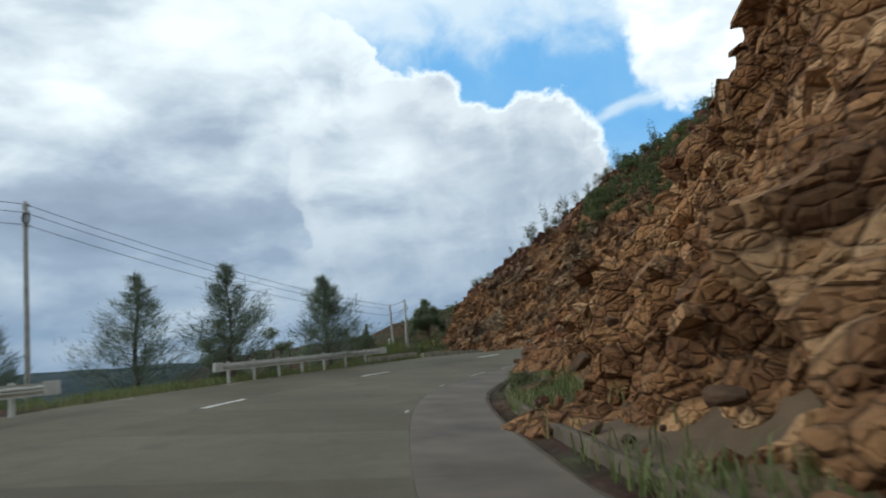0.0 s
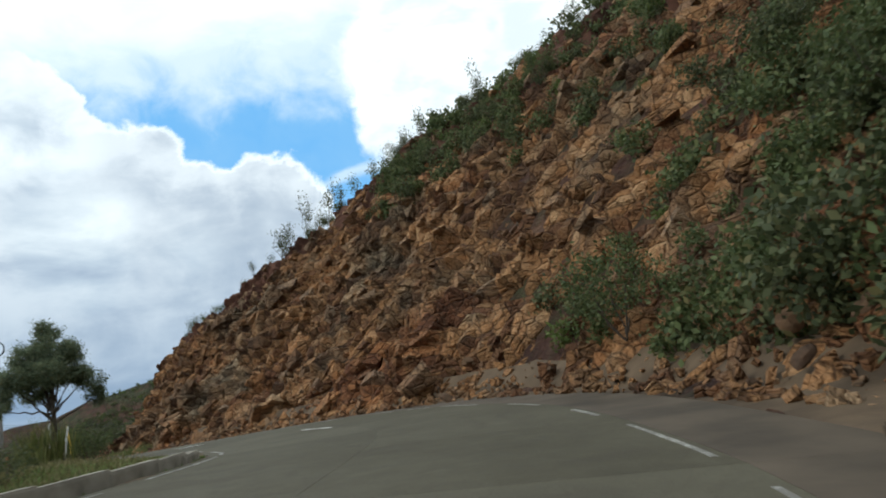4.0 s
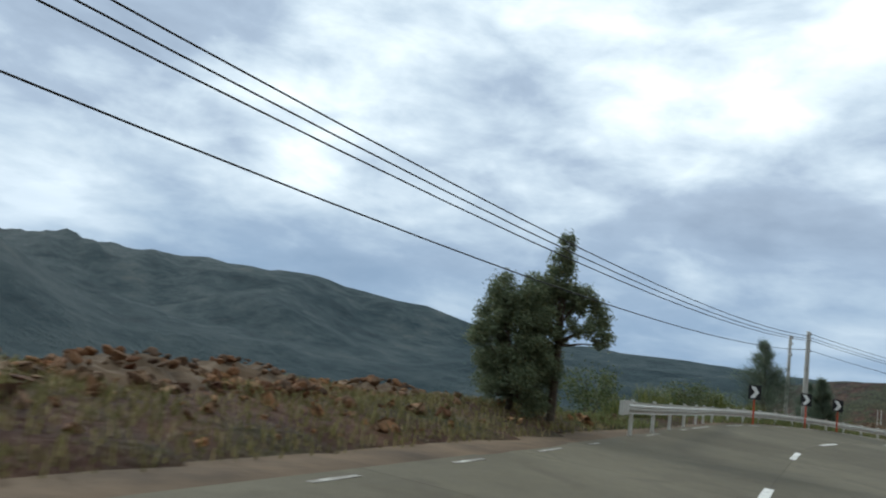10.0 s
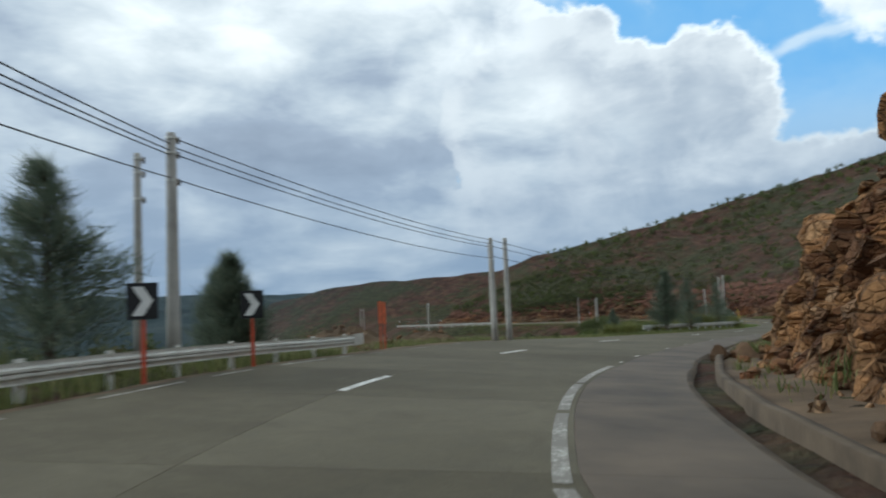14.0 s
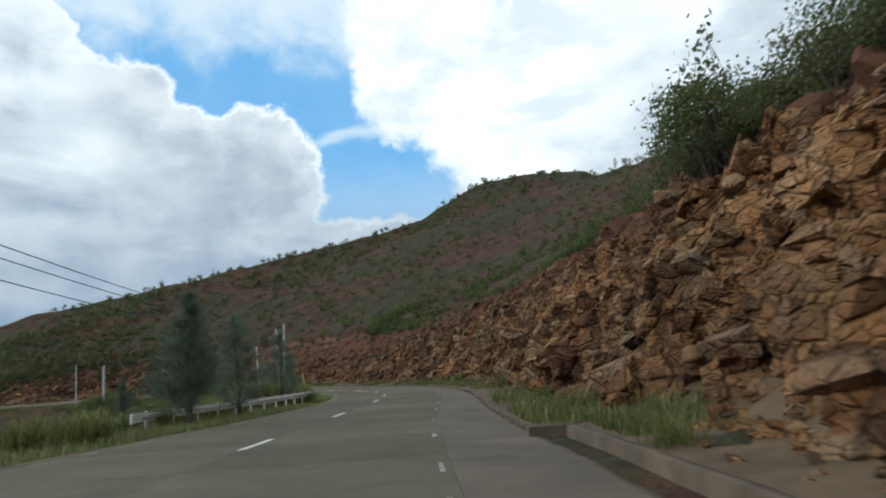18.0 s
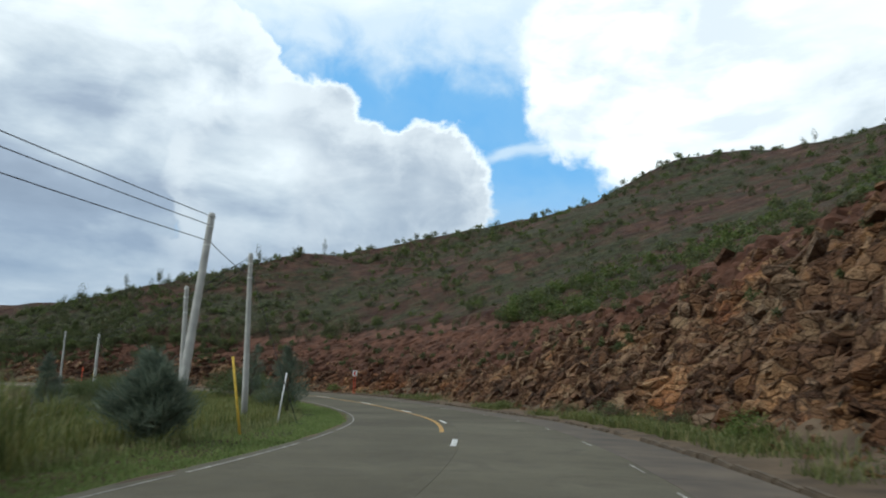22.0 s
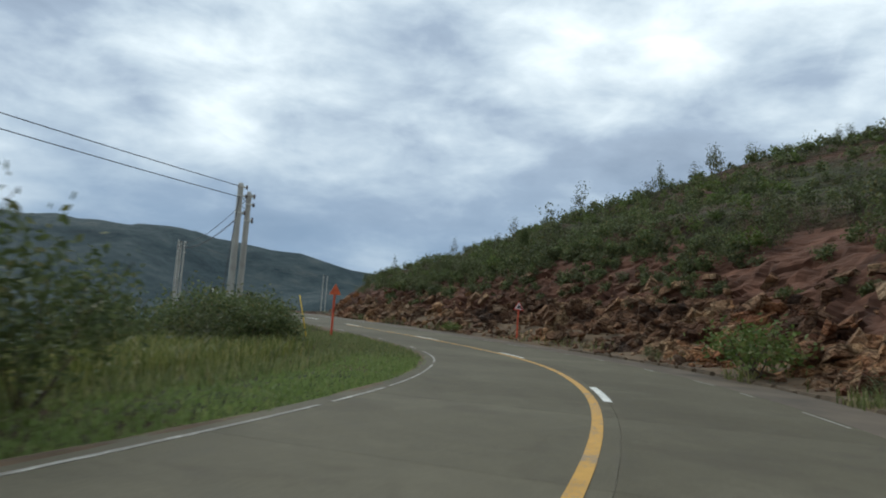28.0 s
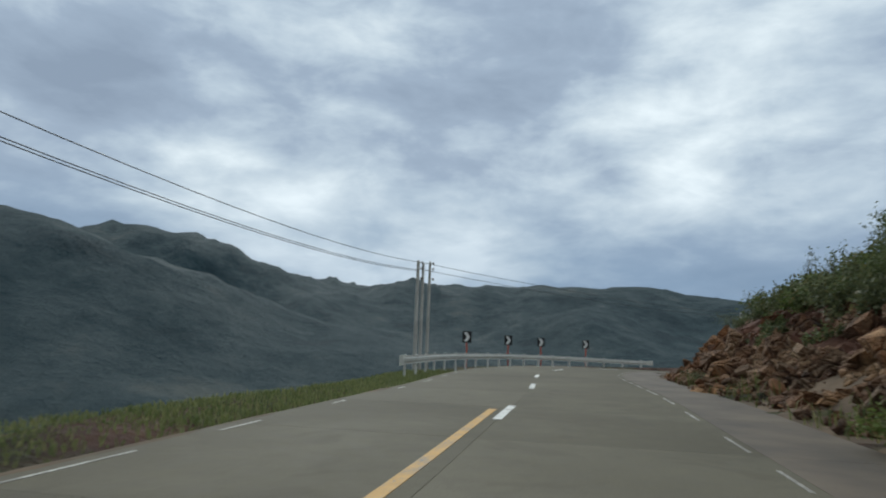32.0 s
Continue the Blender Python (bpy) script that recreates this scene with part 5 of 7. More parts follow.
def triangle_sign(x, y, top, face, front=True, label=""):
    z0 = ground_z(x, y) - 0.05
    root = empty("warning_sign", x, y, z0, face)
    c = top - z0
    a = 0.58
    hh = a * 0.866
    red_post(root, c - 0.12, w=0.09)
    tri = [(-a / 2, c - hh), (a / 2, c - hh), (0, c)]
    if front:
        part("plate", plate_from(tri, -0.05, -0.04, SIGN_RED, "plate"), root, "red bordered plate")
        inner = [(0.74 * p[0], (c - hh * 0.64) + 0.74 * (p[1] - (c - hh * 0.64))) for p in tri]
        part("face", plate_from(inner, -0.056, -0.051, SIGN_WHITE, "face"), root, "white face")
        rock = [(-0.10, c - hh + 0.09), (0.17, c - hh + 0.09), (0.13, c - hh + 0.2), (0.03, c - hh + 0.24), (0.0, c - hh + 0.33), (-0.06, c - hh + 0.18)]
        part("symbol", plate_from(rock, -0.062, -0.057, SIGN_BLACK, "symbol"), root, "black falling-rock shape")
    else:
        part("plate", plate_from(tri, -0.05, -0.04, ORANGE, "plate"), root, "plain orange back")
        bm = bmesh.new()
        bm_box(bm, 0, -0.06, c - hh * 0.62, 0.34, 0.02, 0.05, 0.004)
        part("brace", from_bm("brace", bm, RED_PAINT), root)
    tagged(root, label, "warning sign")


triangle_sign(-19.95, 257.75, -2.0, face_to(-20.2, 257.75, -4, 243), True, "triangular warning sign with red border on a red post")
triangle_sign(-21.0, 246.6, -1.95, face_to(-21.0, 246.6, -6, 244), False, "orange back of a triangular sign on a red post")


def red_board(x, y, top, face):
    z0 = ground_z(x, y) - 0.05
    root = empty("marker_board", x, y, z0, face)
    h = top - z0
    red_post(root, h * 0.9, -0.075, 0.06)
    red_post(root, h * 0.9, 0.075, 0.06)
    bm = bmesh.new()
    bm_box(bm, -0.075, -0.04, h - 0.42, 0.115, 0.02, 0.8, 0.006)
    bm_box(bm, 0.075, -0.04, h - 0.45, 0.115, 0.02, 0.8, 0.006)
    part("board", from_bm("board", bm, ORANGE), root, "upright orange-red board")
    tagged(root, "orange-red upright marker board on two posts beside the road", "marker board")


red_board(-19.6, 119.2, 1.72, face_to(-19.6, 119.2, -9, 92))


def stake(x, y, top, lean, mat, label, r=0.035):
    z0 = ground_z(x, y) - 0.2
    h = top - z0
    v, f = tube([(0, 0, 0), (lean[0] * h * 0.5, lean[1] * h * 0.5, h * 0.5), (lean[0] * h, lean[1] * h, h)], [r, r * 0.95, r * 0.9], 8)
    ob = new("stake", mesh("stake", v, f, mat, True))
    ob.matrix_basis = pose(x, y, z0)
    tagged(ob, label, "stake")


stake(2.9, 199.6, -1.55, (0.12, 0.0), SIGN_WHITE, "thin white leaning stake in the grass verge")
stake(2.7, 190.6, -1.0, (-0.16, 0.0), YELLOW_POST, "thin yellow leaning stake in the grass verge", 0.04)
stake(-4.5, 61.45, 2.35, (0.11, 0.23), SIGN_WHITE, "thin white leaning stake beside a tree trunk", 0.03)
stake(-4.25, 62.05, 2.35, (-0.07, -0.15), YELLOW_POST, "thin yellow stake beside a leaning pole", 0.03)
stake(-18.8, 244.1, -2.6, (-0.11, -0.22), YELLOW_POST, "thin yellow leaning stake in rough grass", 0.03)


# ---- trees ----
def limb(p0, p1, r0, r1, rng, bend=0.12, n=5):
    p0, p1 = Vector(p0), Vector(p1)
    L = (p1 - p0).length
    pts = [p0.lerp(p1, i / n) + Vector(rng.normal(size=3)) * bend * L * (0 if i in (0, n) else 0.35) for i in range(n + 1)]
    return tube(pts, [r0 + (r1 - r0) * i / n for i in range(n + 1)], 7), pts


def casuarina(name, x, y, h, spread, label, seed, dens=1.0):
    """A feathery she-oak: a straight stem with rising side branches hung with needle sprays."""
    rng = np.random.default_rng(seed)
    z0 = ground_z(x, y) - 0.1
    root = empty(name, x, y, z0, float(rng.random() * 360))
    wood, nd = [], []
    (t, tp) = limb((0, 0, 0), (rng.normal() * 0.1, rng.normal() * 0.1, h), 0.035 * h ** 0.8, 0.008, rng, 0.03, 8)
    wood.append(t)
    n = int(46 * dens)
    for i in range(n):
        u = 0.10 + 0.88 * (i + rng.random()) / n
        zc = h * u
        prof = (1 - u) ** 1.05 * (0.70 + 0.30 * min(1, u / 0.2)) + 0.02
        L = spread * prof * (0.55 + 0.75 * rng.random())
        a = i * 2.4 + rng.normal() * 0.4
        rise = L * (0.30 + 0.45 * rng.random())
        q8 = min(u * 8, 7.999)
        start = tp[int(q8)].lerp(tp[int(q8) + 1], q8 - int(q8))
        e = (start.x + L * math.cos(a), start.y + L * math.sin(a), zc + rise)
        (tb_, bp) = limb(start, e, 0.02, 0.005, rng, 0.15, 4)
        wood.append(tb_)
        m = int((60 + 190 * L / spread) * dens)
        q = rng.random(m) ** 0.7
        cent = np.array([tuple(Vector(bp[0]).lerp(Vector(bp[-1]), k)) for k in q]) + rng.normal(size=(m, 3)) * np.array([0.09, 0.09, 0.10]) * (0.6 + L)
        d = np.array(e) - np.array([0, 0, zc])
        d = d / np.linalg.norm(d)
        dirs = d * 1.0 + rng.normal(size=(m, 3)) * 0.42 + np.array([0, 0, 0.25])
        dirs /= np.linalg.norm(dirs, axis=1)[:, None]
        ln = (0.22 + 0.30 * rng.random(m))[:, None]
        w = np.cross(dirs, rng.normal(size=(m, 3)))
        w = w / np.linalg.norm(w, axis=1)[:, None] * 0.012
        v = np.stack([cent - w, cent + w, cent + dirs * ln], 1).reshape(-1, 3)
        nd.append((v, np.arange(3 * m).reshape(m, 3)))
    part("trunk", joined("trunk", wood, BARK), root, "thin dark stem with side branches")
    part("crown", np_mesh("crown", nd, NEEDLE), root, "feathery grey-green needle sprays")
    tagged(root, label, "tree", "she-oaks along the valley side")
    return root


CAS = "feathery grey-green she-oak with a pointed crown above the slope"
casuarina("she_oak", -10.9, 29.6, 5.2, 2.5, "slim pointed she-oak behind the guard rail end", 11)
casuarina("she_oak", -8.2, 36.6, 5.0, 2.6, "bushy she-oak behind the guard rail", 12, 1.2)
casuarina("she_oak", -15.9, 31.0, 7.9, 3.5, "broad ragged she-oak below the shoulder", 13, 1.3)
casuarina("she_oak", -18.6, 25.2, 7.0, 2.4, CAS, 14, 1.2)
casuarina("she_oak", -21.2, 105.9, 4.3, 1.9, "broad she-oak behind chevron signs and rail", 15, 1.1)
casuarina("she_oak", -20.8, 111.5, 2.9, 1.0, "small she-oak behind the rail near two poles", 16)
casuarina("she_oak", -22.6, 113.6, 2.7, 1.0, "low she-oak on the slope behind the rail", 17)
casuarina("she_oak", -7.9, 157.9, 5.4, 1.7, "slim pointed she-oak close behind a guard rail", 18, 1.2)
casuarina("she_oak", -5.5, 163.3, 4.8, 2.0, "open-topped she-oak behind a guard rail", 19, 0.9)
casuarina("she_oak", -1.9, 174.6, 5.1, 1.8, "dark bushy she-oak at the end of a rail", 24, 0.9)
casuarina("she_oak", 1.1, 187.4, 2.1, 1.0, "low dense she-oak in the verge grass", 20, 1.2)
casuarina("she_oak", 2.5, 211.0, 3.9, 1.5, "she-oak at the edge of the grass verge", 21, 0.8)
casuarina("she_oak", -1.5, 226.4, 4.4, 1.4, "thin-topped she-oak over a thicket on the verge", 22, 0.6)
casuarina("she_oak", -14.0, 220.0, 4.2, 1.5, CAS, 23)


def broad_tree(x, y, h, clumps, stems, label, seed, leaf=0.12, count=2300):
    """A spreading tree: limbs from a fork, each ending in clumps of small leaves."""
    rng = np.random.default_rng(seed)
    z0 = ground_z(x, y) - 0.1
    root = empty("broadleaf_tree", x, y, z0)
    wood, lv = [], []
    fork = Vector((0.02, 0.0, h * stems))
    (t, _) = limb((0, 0, 0), fork, 0.12, 0.085, rng, 0.05, 4)
    wood.append(t)
    (t, _) = limb(fork, (0.1, 0.0, h * 0.9), 0.07, 0.015, rng, 0.08, 6)
    wood.append(t)
    for c in clumps:
        cx, cy, cz, rx, rz = c
        hub = Vector((cx, cy, cz * h))
        (t, pts) = limb(fork if rng.random() < 0.7 else fork * 1.25, hub - Vector((cx * 0.2, cy * 0.2, rz * 0.4)), 0.045, 0.012, rng, 0.06, 6)
        wood.append(t)
        for k in range(4):
            o = Vector(cloud(rng, 1, hub, (rx * 0.7, rx * 0.7, rz * 0.7))[0])
            (t, _) = limb(hub - Vector((cx * 0.2, cy * 0.2, rz * 0.4)), o, 0.012, 0.004, rng, 0.15, 3)
            wood.append(t)
        m = int(count * rx * rz * 2.2)
        sub = cloud(rng, 14, hub, (rx * 0.75, rx * 0.75, rz * 0.75), 0.4)
        pick = rng.integers(0, len(sub), m)
        pts_ = sub[pick] + rng.normal(size=(m, 3)) * np.array([rx, rx, rz]) * 0.19
        lv.append(leaf_quads(pts_, leaf * (0.7 + 0.6 * rng.random(m)), rng, 0.5, 0.34))
    part("trunk", joined("trunk", wood, BARK), root, "forked dark trunk with rising limbs")
    part("crown", np_mesh("crown", lv, TREE_LEAF), root, "dense clumps of small dark green leaves")
    tagged(root, label, "tree")


broad_tree(-4.65, 61.2, 5.0, [(-0.1, 0.1, 0.90, 0.62, 0.62), (0.35, 0.45, 0.76, 0.72, 0.6), (-0.55, -0.4, 0.76, 0.72, 0.6), (-1.05, -0.8, 0.60, 0.72, 0.6), (1.0, 0.75, 0.60, 0.72, 0.6), (0.1, -0.7, 0.66, 0.8, 0.6), (-0.1, 0.8, 0.62, 0.8, 0.55), (1.25, 1.1, 0.47, 0.45, 0.45), (-1.3, -1.1, 0.46, 0.5, 0.5), (0.0, 0.0, 0.70, 0.9, 0.7), (-0.6, 0.2, 0.52, 0.6, 0.4), (0.5, -0.2, 0.80, 0.6, 0.5), (-0.3, 0.4, 0.82, 0.6, 0.5), (0.7, 0.1, 0.62, 0.7, 0.5), (-0.8, -0.2, 0.64, 0.6, 0.5)], 0.30, "spreading broadleaf tree with an open forked trunk on the verge", 31, 0.10, 3600)
rr_ = random.Random(3)
mound = []
for k in range(30):
    q = 0.12 + 0.76 * k / 29
    rad = 1.35 * (1 - q ** 2.2) ** 0.6
    w_ = k * 2.4
    mound.append((rad * math.cos(w_) * rr_.uniform(0.4, 0.9), rad * math.sin(w_) * rr_.uniform(0.4, 0.9), q, 0.55, 0.48))
broad_tree(-14.5, 81.7, 3.7, mound, 0.14, "dense dark rounded tree leafy to the ground beside the rail end", 32, 0.095, 3000)
lobes = ((0.0, 0.94, 0.30, 0.36), (-0.35, 0.84, 0.42, 0.42), (0.30, 0.82, 0.40, 0.42), (-0.65, 0.72, 0.48, 0.46), (-0.15, 0.70, 0.40, 0.38), (0.62, 0.68, 0.46, 0.44), (0.98, 0.57, 0.44, 0.42), (0.55, 0.52, 0.40, 0.38), (1.25, 0.47, 0.36, 0.34), (-0.5, 0.56, 0.50, 0.42), (-0.9, 0.60, 0.50, 0.45), (0.1, 0.60, 0.42, 0.40), (0.35, 0.70, 0.40, 0.36), (-0.2, 0.46, 0.55, 0.42), (0.9, 0.66, 0.36, 0.34))
broad_tree(-13.75, 82.45, 4.9, [(0.64 * a + rr_.uniform(-0.3, 0.3), 0.77 * a + rr_.uniform(-0.3, 0.3), q, r, rz) for a, q, r, rz in lobes], 0.42, "taller airy tree with hanging leaf clumps beside a dense one", 36, 0.10, 3000)

for k, (x, y, h) in enumerate(((-12.6, 41.0, 5.9), (-11.2, 46.5, 6.0), (-14.6, 38.0, 6.2), (-9.9, 52.0, 4.2), (-16.6, 44.0, 7.8), (-13.4, 47.5, 6.6), (-12.9, 33.8, 4.6))):
    broad_tree(x, y, h, [(0.0, 0.0, 0.88, 0.5, 0.45), (0.6, 0.3, 0.72, 0.6, 0.5), (-0.6, -0.4, 0.68, 0.6, 0.5), (0.1, -0.7, 0.55, 0.6, 0.5), (-0.3, 0.7, 0.5, 0.6, 0.5), (0.8, -0.5, 0.45, 0.5, 0.5)], 0.25, "small leafy tree in the thicket behind the guard rail", 310 + k, 0.13, 1200)


def conifer(x, y, h, label, seed):
    rng = np.random.default_rng(seed)
    z0 = ground_z(x, y) - 0.15
    root = empty("young_pine", x, y, z0)
    (t, _) = limb((0, 0, 0), (0, 0, h), 0.06, 0.01, rng, 0.03, 6)
    lv = []
    for i in range(26):
        u = 0.2 + 0.8 * i / 26
        r = 0.36 * h * (1 - u) ** 0.8 + 0.05
        c = cloud(rng, 5, (0, 0, h * u), (r, r, 0.12), 0.7)
        for q in c:
            m = 70
            lv.append(leaf_quads(q + rng.normal(size=(m, 3)) * 0.13, 0.13, rng, -0.2, 0.2))
    part("trunk", mesh("trunk", *t, BARK), root)
    part("crown", np_mesh("crown", lv, LEAF), root, "dark green conical crown")
    tagged(root, label, "tree")


conifer(-30.4, 269.5, 2.2, "small dark conical pine on the brow above the cut", 41)


# ---- shrubs ----
def shrub_meshes(seed, h, r, leaf, n, mat, tall=False):
    rng = np.random.default_rng(seed)
    wood, lv = [], []
    k = 6 if not tall else 4
    for i in range(k):
        a = i * 2.4 + rng.normal() * 0.4
        rr = r * (0.35 + 0.5 * rng.random()) * (0.6 if tall else 1)
        hh = h * (0.6 + 0.4 * rng.random())
        (t, pts) = limb((0, 0, 0), (rr * math.cos(a), rr * math.sin(a), hh), 0.018, 0.005, rng, 0.2, 4)
        wood.append(t)
        m = n // k
        if tall:
            u = 0.42 + 0.58 * rng.random(m) ** 0.7
            c = np.array([tuple(pts[0].lerp(pts[-1], q)) for q in u]) + rng.normal(size=(m, 3)) * 0.15
        else:
            hubs = cloud(rng, 5, (rr * math.cos(a), rr * math.sin(a), hh * 0.72), (r * 0.42, r * 0.42, h * 0.28), 0.3)
            c = hubs[rng.integers(0, 5, m)] + rng.normal(size=(m, 3)) * r * 0.15
            c[:, 2] = np.maximum(c[:, 2], 0.03)
        lv.append(leaf_quads(c, leaf * (0.7 + 0.6 * rng.random(m)), rng, 0.1, 0.5))
    return [mesh("stem", *w, BARK) for w in wood], np_mesh("leaves", lv, mat)


SHRUBS = [shrub_meshes(51, 1.5, 1.0, 0.085, 1500, LEAF_BUSH), shrub_meshes(52, 1.1, 1.1, 0.08, 1300, LEAF_BUSH), shrub_meshes(53, 1.9, 1.2, 0.10, 1900, LEAF), shrub_meshes(54, 1.0, 0.8, 0.095, 1200, LEAF_BRIGHT)]
SAPLINGS = [shrub_meshes(61, 2.1, 0.8, 0.13, 230, LEAF_BUSH, True), shrub_meshes(62, 1.7, 0.7, 0.12, 190, LEAF, True), shrub_meshes(63, 2.6, 0.7, 0.14, 220, LEAF_BUSH, True)]
BUSH_LABELS = ["rounded dark green shrub", "low spreading green shrub", "tall dense dark shrub", "bright yellow-green young shrub"]


def bush(kind, x, y, scale, z=None, where="on the slope", sapling=False, dip=0.12):
    st_, lf = (SAPLINGS if sapling else SHRUBS)[kind]
    z0 = ground_z(x, y) if z is None else z
    root = empty("sapling" if sapling else "shrub", x, y, z0 - dip, random.uniform(0, 360))
    root.scale = (scale * random.uniform(0.85, 1.2), scale * random.uniform(0.85, 1.2), scale * random.uniform(0.85, 1.15))
    for q in st_:
        part("stem", q, root)
    part("leaves", lf, root)
    lab = ("thin-stemmed leafy sapling " if sapling else BUSH_LABELS[kind] + " ") + where
    tagged(root, lab, "sapling" if sapling else "shrub", "saplings on the brow" if sapling else "")


def cut_top(s, extra=0.6):
    """A place just behind the brow of the cut."""
    lat = float(foot(s) + cut_h(s) / cut_a(s) + extra)
    p = at(s, lat)
    z = p[2] + float(hill(np.array([s]), np.array([lat]))[0]) - 0.5
    return p[0], p[1], max(z, float(face_point(s, lat - float(foot(s)))[2]) - 0.1)


random.seed(5)
SCRUB = []


def scrub(x, y, z, size, tint=0):
    SCRUB.append((x, y, z, size, tint))


for i in range(34):
    u = st(random.uniform(-5, 318))
    if 234 < u - S0 < 286 and i % 4:
        continue
    x, y, z = cut_top(u, random.uniform(-0.2, 2.0))
    bush(random.choice((0, 1, 1, 2)), x, y, random.uniform(0.5, 1.0), z, "on the brow of the rock cut", dip=0.25)
for i in range(330):
    u = st(random.uniform(-5, 318))
    if 234 < u - S0 < 296 and i % 4:
        continue
    x, y, z = cut_top(u, random.uniform(-0.6, 5.0))
    scrub(x, y, z + 0.1, random.uniform(0.35, 0.9), random.randrange(3))
for i in range(95):
    u = st(random.choice((random.uniform(20, 110), random.uniform(110, 180), random.uniform(240, 318), random.uniform(255, 318), random.uniform(262, 312))))
    x, y, z = cut_top(u, random.uniform(0.2, 4.0))
    bush(random.randrange(3), x, y, random.uniform(0.5, 1.05), z, "standing on the brow of the cut", True, 0.2)
# a taller thicket over the near cut
for i in range(26):
    u = st(random.gauss(158, 6))
    x, y, z = cut_top(u, random.uniform(-0.3, 3.5))
    bush(random.choice((2, 2, 0)), x, y, random.uniform(0.8, 1.35), z, "in the thicket over the cut", dip=0.2)
for i in range(10):
    u = st(random.gauss(158, 6))
    x, y, z = cut_top(u, random.uniform(0.3, 3))
    bush(random.randrange(3), x, y, random.uniform(1.1, 1.6), z, "over the thicket above the cut", True, 0.2)
for i in range(10):
    x, y, z = cut_top(st(random.uniform(288, 299)), random.uniform(-0.8, 3.0))
    bush(random.choice((0, 2, 2)), x, y, random.uniform(0.7, 1.1), z, "on the last brow", dip=0.2)
for i in range(34):
    x, y, z = cut_top(st(random.uniform(254, 288)), random.uniform(0.2, 4.0))
    bush(random.choice((0, 1, 2)), x, y, random.uniform(0.8, 1.3) * (1.5 if i % 6 == 0 else 1.0), z, "against the sky on the last brow", True, 0.2)
for i in range(6):
    x, y, z = cut_top(st(random.uniform(157, 167)), random.uniform(-0.4, 0.6))
    bush(2, x, y, random.uniform(1.5, 1.9), z, "tall over the cut", i % 2 == 0, 0.2)
for i in range(12):
    x, y, z = cut_top(st(random.uniform(163, 190)), random.uniform(-0.2, 1.5))
    bush(2, x, y, random.uniform(0.9, 1.4), z, "leafy over the edge of the cut", i % 3 != 0, 0.2)
for i in range(9):
    x, y, z = cut_top(st(random.uniform(148, 160)), random.uniform(-0.2, 2.5))
    bush(2, x, y, random.uniform(0.9, 1.35), z, "leaning over the cut", i % 2 == 0, 0.2)
for i in range(5):
    x, y, z = cut_top(st(random.uniform(84, 98)), random.uniform(-0.5, 0.8))
    bush(random.choice((0, 2)), x, y, random.uniform(1.3, 1.8), z, "on the edge of the high face", True, 0.2)
for i in range(900):
    x = random.uniform(-40, 150)
    scrub(x, 347.5 - 0.125 * x - random.random() ** 1.5 * 55 + 4, None, random.uniform(0.7, 1.9), random.randrange(3))
for u, e in ((119, 0.3), (122, 0.9)):
    x, y, z = cut_top(st(u), e)
    bush(0, x, y, 1.1, z, "on the edge of a steep orange face", True, 0.2)
# saplings and shrubs against the sky along the crest
for i in range(95):
    u = st(random.uniform(195, 318))
    lat = float(foot(u) + crest_d(u) + random.uniform(-8, 2))
    p = at(u, lat)
    zz = ground_z(p[0], p[1])
    bush(random.randrange(3), p[0], p[1], random.uniform(0.8, 1.4), zz, "on the crest of the hill", True, 0.2)
# scrub over the slopes
for i in range(9000):
    u = st(random.uniform(140, 330))
    d0 = float(cut_h(u) / cut_a(u))
    lat = float(foot(u) + d0 + random.random() ** 1.25 * (float(crest_d(u)) + 6 - d0))
    p = at(u, lat)
    if u - S0 > 236 and i % 5 > 2:
        continue
    if vnoise(np.array([p[0]]), np.array([p[1]]), 26, 61, 3)[0] + random.gauss(0, 0.28) > -0.10:
        scrub(p[0], p[1], None, random.uniform(0.35, 1.15), random.choice((0, 0, 0, 1, 1, 2)))
# brush creeping down over the last cut
for i in range(230):
    u = random.uniform(268, 300)
    d = float(cut_h(st(u)) / cut_a(st(u))) * random.uniform(0.62, 1.25)
    q = face_point(st(u), d)
    scrub(q[0], q[1], q[2] + 0.05, random.uniform(0.4, 0.95), random.choice((0, 0, 1)))
# small dark trees in a row along the crest below the peak
for i in range(22):
    u = st(random.uniform(216, 240))
    p = at(u, float(foot(u) + crest_d(u) + random.uniform(-5, 1)))
    bush(random.choice((0, 2, 2)), p[0], p[1], random.uniform(0.9, 1.5), None, "in a row on the crest", dip=0.2)
for i in range(120):
    u = st(random.uniform(-12, 112))
    lat = float(foot(u) + cut_h(u) / cut_a(u) + random.uniform(0, 10))
    p = at(u, lat)
    scrub(p[0], p[1], None, random.uniform(0.5, 1.1), random.randrange(3))
# a green belt of brush along the lower slope, over the long cut
for i in range(1050):
    u = st(random.uniform(172, 240))
    d0 = float(cut_h(u) / cut_a(u))
    p = at(u, float(foot(u) + d0 + 1.0 + random.random() ** 1.2 * float(np.interp(u - S0, [172, 190, 225, 240], [10, 24, 18, 8]))))
    if vnoise(np.array([p[0]]), np.array([p[1]]), 15, 67, 3)[0] + random.gauss(0, 0.15) > -0.12:
        scrub(p[0], p[1], None, random.uniform(0.6, 1.5), random.choice((0, 1, 2, 2)))
# the overgrown gully in the first cut, wider towards the top
def on_face(u, d):
    p = face_point(st(u), d)
    top_ = float(cut_h(st(u)) / cut_a(st(u)))
    if d > top_ + 3.2:
        q = at(st(u), float(foot(st(u))) + d)
        return q[0], q[1], ground_z(q[0], q[1])
    return p


